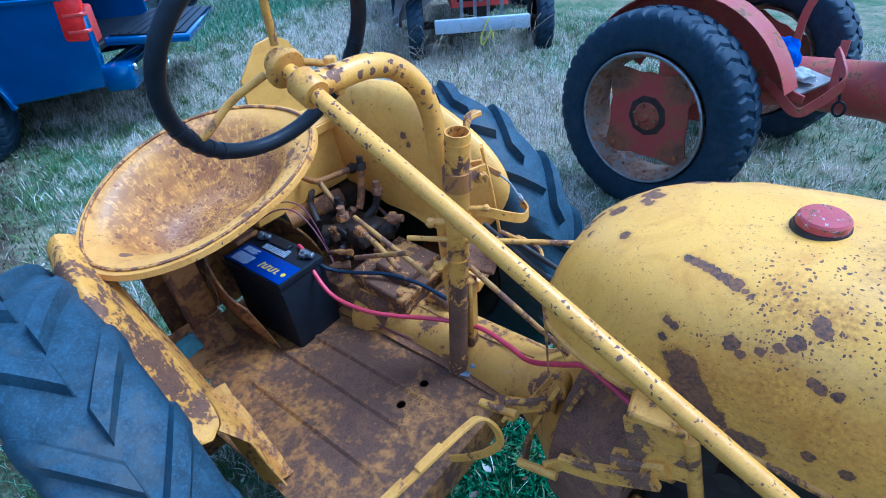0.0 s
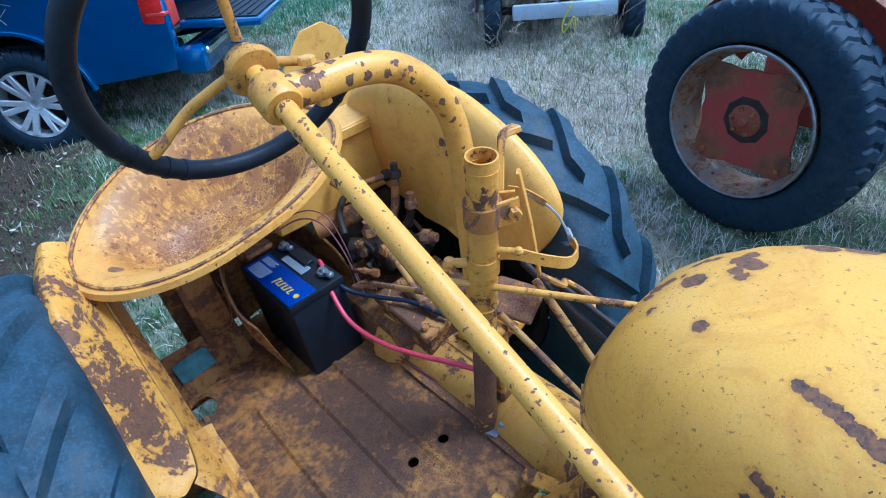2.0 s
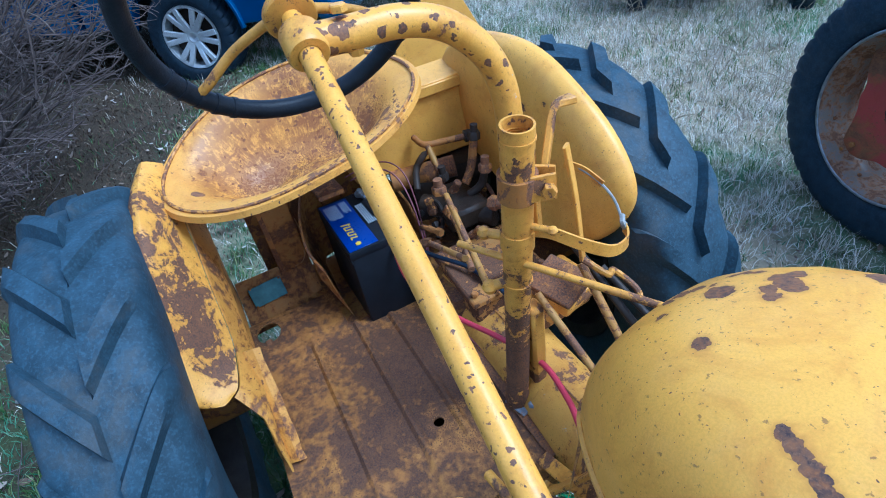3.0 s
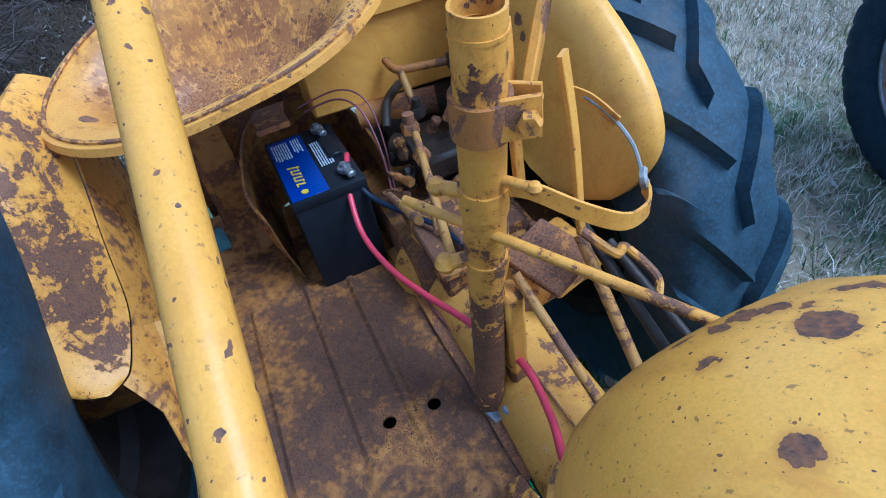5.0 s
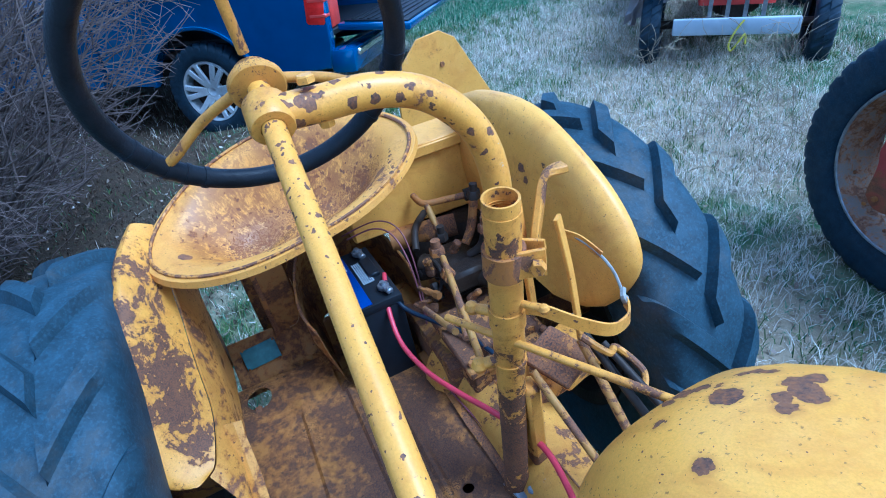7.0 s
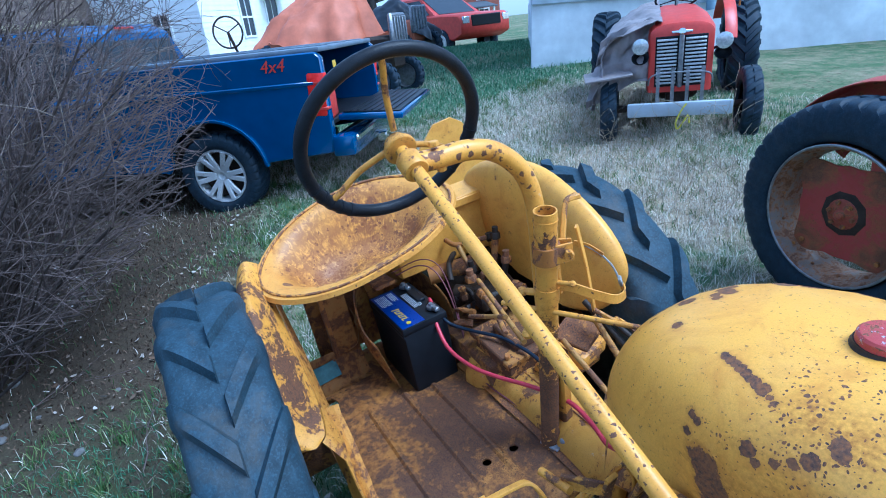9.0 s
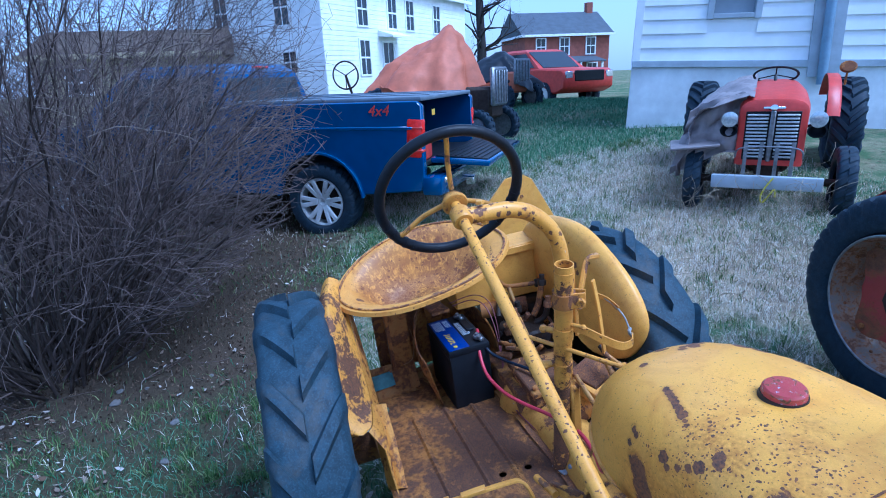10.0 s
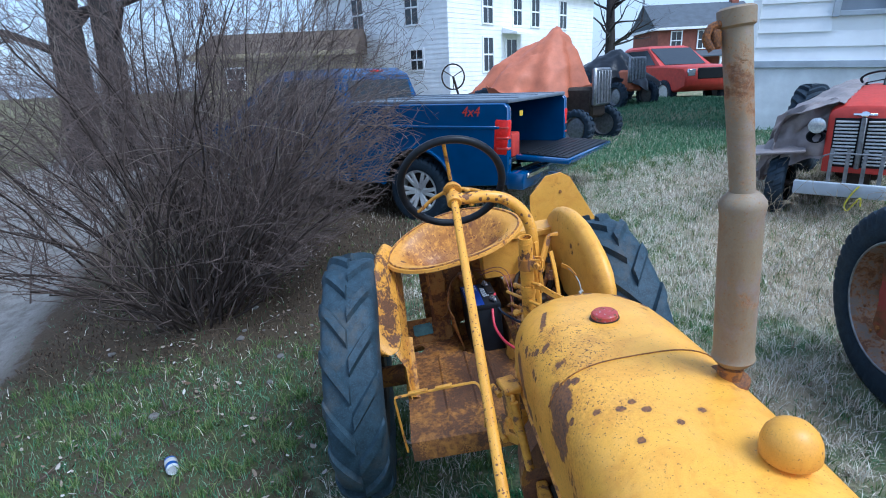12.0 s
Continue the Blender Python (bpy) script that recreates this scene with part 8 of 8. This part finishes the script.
def bare_tree(x, y, hgt, r, seed, label, depth=3):
    rnd = random.Random(seed)
    T = thing("tree", label, "tree", Matrix.Translation((x, y, ground_z(x, y) - 0.1)))
    trunk = [(0, 0, 0, r * 1.35), (0, 0, hgt * 0.05, r * 1.05), (rnd.gauss(0, 0.1), rnd.gauss(0, 0.1), hgt * 0.25, r * 0.92), (rnd.gauss(0, 0.2), rnd.gauss(0, 0.2), hgt * 0.5, r * 0.75), (rnd.gauss(0, 0.4), rnd.gauss(0, 0.4), hgt * 0.8, r * 0.4), (0, 0, hgt, r * 0.15)]
    v, f = tubes([trunk], 12)
    soup("trunk", v, f, M_TRUNK, T)
    paths = []
    for k in range(26):
        u = rnd.uniform(0.22, 0.95)
        z = hgt * u
        a = rnd.uniform(0, math.tau)
        limb(paths, (0, 0, z), (math.cos(a), math.sin(a), rnd.uniform(0.25, 1.1)), hgt * rnd.uniform(0.22, 0.45) * (1.1 - 0.5 * u), r * 0.33 * (1.1 - 0.6 * u), depth, rnd, 0.6, 0.02, 6, 3.5, 0.2)
    v, f = tubes(paths, 3)
    tagged(soup("crown", v, f, M_TRUNK, T), kind="stuff")


shrub()
back_brush()
bare_tree(-13.4, -8.7, 13, 0.42, 3, "thick bare tree trunk beyond the drive")
bare_tree(-13.2, -7.55, 12, 0.34, 4, "bare tree beyond the drive")
bare_tree(-41.0, 16.3, 11, 0.40, 7, "bare tree between two houses")
bare_tree(-20.0, -15.5, 10, 0.16, 9, "bare tree behind the brush")
bare_tree(-17.0, -14.0, 9, 0.13, 12, "bare tree behind the brush")


def blade_material(name, a, b, c):
    m, n, l, s = nodes_of(name, 0.7)
    g = n.new("ShaderNodeNewGeometry")
    col = ramp(n, l, g.outputs["Random Per Island"], (0.0, a), (0.5, b), (1.0, c))
    l.new(col, s.inputs["Base Color"])
    s.inputs["Specular IOR Level"].default_value = 0.2
    return m


def grass(name, label, count, seed, keep, mat, hgt, width, lean, area, tuft=0):
    rng = np.random.default_rng(seed)
    x0, x1, y0, y1 = area
    u = rng.random(count) ** 0.75
    x = x1 - (x1 - x0) * u
    y = y0 + (y1 - y0) * rng.random(count)
    if tuft:
        c = rng.integers(0, max(1, count // tuft), count)
        x, y = x[c] + rng.normal(0, 0.022, count), y[c] + rng.normal(0, 0.022, count)
    p = keep(x, y, rng)
    ok = rng.random(count) < p
    x, y = x[ok], y[ok]
    n = len(x)
    z = height(x, y)
    a = rng.random(n) * math.tau
    h = hgt * rng.uniform(0.45, 1.25, n)
    w = width * rng.uniform(0.6, 1.3, n)
    t = lean * rng.random(n) ** 0.7
    b = rng.random(n) * math.tau
    dx, dy = np.cos(a) * w, np.sin(a) * w
    lx, ly, lz = np.cos(b) * np.sin(t) * h, np.sin(b) * np.sin(t) * h, np.cos(t) * h
    base = np.stack([x, y, z - 0.004], -1)
    side = np.stack([dx, dy, 0 * dx], -1)
    mid = base + np.stack([lx * 0.38, ly * 0.38, lz * 0.6], -1)
    tip = base + np.stack([lx * 1.1, ly * 1.1, lz * 0.94], -1)
    v = np.stack([base - side, base + side, mid + side * 0.75, mid - side * 0.75, tip], 1).reshape(-1, 3)
    i = np.arange(n) * 5
    f = np.concatenate([np.stack([i, i + 1, i + 2], -1), np.stack([i, i + 2, i + 3], -1), np.stack([i + 3, i + 2, i + 4], -1)])
    return tagged(soup(name, v, f, mat, None, False), label, "grass", kind="stuff")


def patchy(x, y, s, o):
    return 0.5 + 0.5 * np.sin(x * s + 1.7 * np.sin(y * s * 0.8 + o)) * np.cos(y * s * 1.1 + 1.3 * np.sin(x * s * 0.7 - o))


def dirt(x, y):
    """Where the earth is bare: under the shrub, round the truck, on the drive."""
    e = -0.45 * y - 0.10 * x - 0.24 + 0.25 * (patchy(x, y, 3.1, 0.9) - 0.5)
    bare = soft(e, -0.1, 0.35) * (1 - soft(x, -2.0, -1.3) * 0.80)
    return np.maximum(bare, soft(-(y + 3.35 - 0.27 * (x + 1.0)), -0.15, 0.15))


def lush(x, y):
    g = 0.9 * patchy(x, y, 1.3, 0.4) + 0.40 * patchy(x, y, 4.7, 2.0) + 0.30 * patchy(x, y, 12.5, 0.7)
    for beds, gain in ((STRAW_BEDS, -0.75), (GREEN_BEDS, 0.5)):
        for bx, by, br in beds:
            g = g + gain * np.exp(-((x - bx) ** 2 + (y - by) ** 2) / (br * br))
    return soft(g, 0.58, 1.0)


def keep_green(x, y, rng):
    g = lush(x, y)
    near = np.exp(-((x - 0.2) ** 2 + (y + 1.1) ** 2) / 1.6)
    return np.clip((0.24 + 0.45 * soft(-y, 0.9, 1.5) + 0.82 * g) * (1 - 0.97 * dirt(x, y)) + 0.75 * near * (y > -3.2), 0, 1)


def keep_dry(x, y, rng):
    g = lush(x, y)
    return np.clip((0.98 - 0.8 * g) * (1 - 0.93 * dirt(x, y)) * (1 - 0.93 * soft(-y, 0.6, 1.2)) + 0.002, 0, 1) * (y > -3.6)


M_GREEN = blade_material("green_blades", (0.038, 0.115, 0.058), (0.09, 0.21, 0.11), (0.24, 0.355, 0.215))
M_STRAW = blade_material("straw_blades", (0.32, 0.255, 0.185), (0.62, 0.55, 0.44), (0.90, 0.86, 0.76))
M_TUFT = blade_material("tuft_blades", (0.042, 0.09, 0.022), (0.10, 0.172, 0.048), (0.25, 0.28, 0.12))
M_CLOVER = blade_material("clover", (0.012, 0.07, 0.025), (0.025, 0.13, 0.045), (0.06, 0.20, 0.075))
M_LITTER = blade_material("leaf_litter", (0.028, 0.018, 0.012), (0.075, 0.047, 0.03), (0.20, 0.145, 0.10))
grass("green_grass", "short fresh green lawn grass", 230000, 1, keep_green, M_GREEN, 0.055, 0.0022, 1.1, (-7.5, 2.2, -4.2, 5.0))
grass("grass_tuft_mass", "ragged tufts of longer green grass", 120000, 6, lambda x, y, r: np.clip(keep_green(x, y, r) * 1.1, 0, 1), M_TUFT, 0.085, 0.0024, 0.9, (-5.5, 1.8, -3.4, 4.6), 30)
grass("dry_grass", "matted straw-coloured dead grass", 260000, 2, keep_dry, M_STRAW, 0.075, 0.0019, 1.5, (-7.5, 2.2, -4.2, 5.2))
grass("straw_tuft_mass", "bleached tufts of dead grass", 110000, 7, keep_dry, M_STRAW, 0.10, 0.0019, 1.3, (-5.5, 1.8, -2.6, 4.8), 26)
grass("far_grass", "rough grass by the houses", 60000, 3, lambda x, y, r: (1 - dirt(x, y)) * 0.8, M_GREEN, 0.09, 0.006, 1.2, (-14.0, -5.0, 0.5, 8.0))
grass("leaf_litter", "dead leaves and broken twigs under the shrub", 60000, 4, lambda x, y, r: dirt(x, y) * (y > -3.7) * 0.8 + 0.05 * (y < -0.8), M_LITTER, 0.035, 0.005, 1.57, (-6.0, 1.5, -3.8, 1.0))


# ---- small things ----
def drink_can():
    m = Matrix.Translation((-0.452, -1.823, ground_z(-0.452, -1.823) + 0.033)) @ pose(0, 0, 0, 84, 0, 118)
    C = thing("drink_can", "dented blue and white aluminium drink can in the grass", "can", m)
    bm = bmesh.new()
    lathe(bm, [(0, -0.056), (0.020, -0.056), (0.023, -0.060), (0.026, -0.058), (0.0325, -0.048), (0.033, -0.046), (0.033, 0.010), (0.031, 0.020), (0.033, 0.030), (0.033, 0.046)], None, 28)
    for v in bm.verts:
        k = noise.noise(v.co * 30) * 0.0035
        v.co.x += k
    part("can_body", bm, M_BLUEPRINT, C, "", 50)
    bm = bmesh.new()
    lathe(bm, [(0.033, 0.046), (0.0335, 0.0465), (0.027, 0.058), (0.0268, 0.061), (0.024, 0.061), (0.023, 0.057), (0, 0.057)], None, 28)
    part("can_lid", bm, M_ALU, C)
    bm = bmesh.new()
    lathe(bm, [(0.0334, -0.03), (0.0337, -0.028), (0.0337, 0.012), (0.0334, 0.014)], None, 28)
    part("white_band", bm, M_CLOTH, C)


M_BLUEPRINT = plain("blue_print", (0.03, 0.12, 0.45), 0.3, 0.4, 0.2, 40, 0.02)
M_STONE = plain("grey_stone", (0.17, 0.16, 0.15), 0.85, 0, 0.4, 25, 0.5)
M_DEADLEAF = blade_material("dead_leaf", (0.10, 0.06, 0.035), (0.28, 0.22, 0.17), (0.55, 0.52, 0.48))
drink_can()


def stone(x, y, r, seed):
    bm = bmesh.new()
    bmesh.ops.create_icosphere(bm, subdivisions=3, radius=r)
    for v in bm.verts:
        v.co = v.co * (1 + 0.4 * noise.noise(v.co / r * 0.9 + Vector((seed, 0, 0)))) * 1.0
        v.co.z *= 0.55
    ob = part("stone", bm, M_STONE, None, "", 60)
    ob.matrix_world = Matrix.Translation((x, y, ground_z(x, y) + r * 0.18))
    tagged(ob, "rough grey stone lying in the dirt by the shrub", "stone", "stones by the shrub")


rnd = random.Random(21)
for k in range(16):
    a = rnd.uniform(0, math.tau)
    d = 0.4 + 0.9 * rnd.random()
    stone(-2.1 + d * math.cos(a), -2.15 + d * math.sin(a) * 0.8, rnd.uniform(0.012, 0.034), k)


def litter(name, label, count, area, seed, size):
    """Curled dead leaves lying on the ground."""
    rng = np.random.default_rng(seed)
    x = area[0] + (area[1] - area[0]) * rng.random(count)
    y = area[2] + (area[3] - area[2]) * rng.random(count)
    ok = rng.random(count) < soft(patchy(x, y, 2.6, 1.1), 0.25, 0.8)
    x, y = x[ok], y[ok]
    n = len(x)
    a = rng.random(n) * math.tau
    s = size * rng.uniform(0.4, 1.3, n)
    z = height(x, y) + 0.012 + 0.02 * rng.random(n)
    V, tilt = [], rng.normal(0, 0.35, (n, 2))
    for u, w, c in ((-1, 0, 0.25), (-0.3, -0.55, 0.0), (0.5, -0.45, 0.1), (1.1, 0, 0.3), (0.5, 0.45, 0.15), (-0.3, 0.55, 0.05)):
        px, py = s * (u * np.cos(a) - w * np.sin(a)), s * (u * np.sin(a) + w * np.cos(a))
        V.append(np.stack([x + px, y + py, z + s * c * 0.8 + px * tilt[:, 0] + py * tilt[:, 1]], -1))
    v = np.stack(V, 1).reshape(-1, 3)
    i = np.arange(n) * 6
    f = np.concatenate([np.stack([i, i + 1, i + 5], -1), np.stack([i + 1, i + 2, i + 5], -1), np.stack([i + 2, i + 4, i + 5], -1), np.stack([i + 2, i + 3, i + 4], -1)])
    return tagged(soup(name, v, f, M_DEADLEAF, None, False), label, "leaves", kind="stuff")


litter("dead_leaves", "curled pale dead leaves scattered in the grass", 2600, (-4.6, 1.6, -3.6, 0.6), 3, 0.016)
litter("dead_leaves", "curled pale dead leaves scattered in the grass", 700, (-2.0, 0.9, -2.7, -1.0), 6, 0.017)
litter("dead_leaves", "curled pale dead leaves scattered in the grass", 1200, (-6.5, 1.5, 0.6, 4.2), 4, 0.014)


# loose twigs lying about
paths = []
rnd = random.Random(8)
for k in range(130):
    x, y = rnd.uniform(-5.0, 0.8), rnd.uniform(-3.2, -0.9)
    if x > -0.8 and y > -1.2:
        continue
    z = ground_z(x, y) + 0.02
    a = rnd.uniform(0, math.tau)
    limb(paths, (x, y, z), (math.cos(a), math.sin(a), 0.08), rnd.uniform(0.12, 0.5), rnd.uniform(0.0018, 0.004), 1, rnd, 0.3, 0.0, 5, 2.0, 0.12)
v, f = tubes(paths, 3)
tagged(soup("fallen_twig_mass", v, f, M_TWIG), "thin fallen twigs on the bare earth", "twigs", kind="stuff")
# tall stalks round the red tractors
paths = []
for k in range(150):
    u = rnd.random()
    x, y = rnd.choice([(-1.75, 3.35), (-2.3, 3.0), (-2.9, 3.3), (-1.2, 2.6)])
    x, y = x + rnd.gauss(0, 0.28), y + rnd.gauss(0, 0.28)
    limb(paths, (x, y, ground_z(x, y)), (rnd.gauss(0, 0.35), rnd.gauss(0, 0.35), 1), rnd.uniform(0.15, 0.55), rnd.uniform(0.0012, 0.0024), 1, rnd, 0.5, 0.25, 6, 2.0, 0.2)
v, f = tubes(paths, 3)
tagged(soup("weed_stalk_mass", v, f, M_STALK), "dry weed stalks round a parked tractor", "weeds", kind="stuff")
# white plastic sheet on the lawn
bm = bmesh.new()
g = [[Vector((-4.35 + 0.34 * i / 8, 4.35 + 0.16 * j / 5, ground_z(-4.2, 4.4) + 0.03 + 0.05 * noise.noise(Vector((i * 0.6, j * 0.7, 2))))) for j in range(6)] for i in range(9)]
loft(bm, g, closed=False)
thicken(bm, 0.004)
tagged(part("plastic_sheet", bm, M_CLOTH, None, "", 70), "small white plastic sheet lying on the grass", "sheet")
# green weeds below the footplate
rngw = (0.15, 1.15, -0.75, 0.75)
grass("clover_patch", "dense dark green clover under the tractor", 42000, 9, lambda x, y, r: 0.9 * np.exp(-((x - 0.65) ** 2 / 0.16 + (y + 0.05) ** 2 / 0.35)), M_CLOVER, 0.06, 0.006, 1.35, rngw)
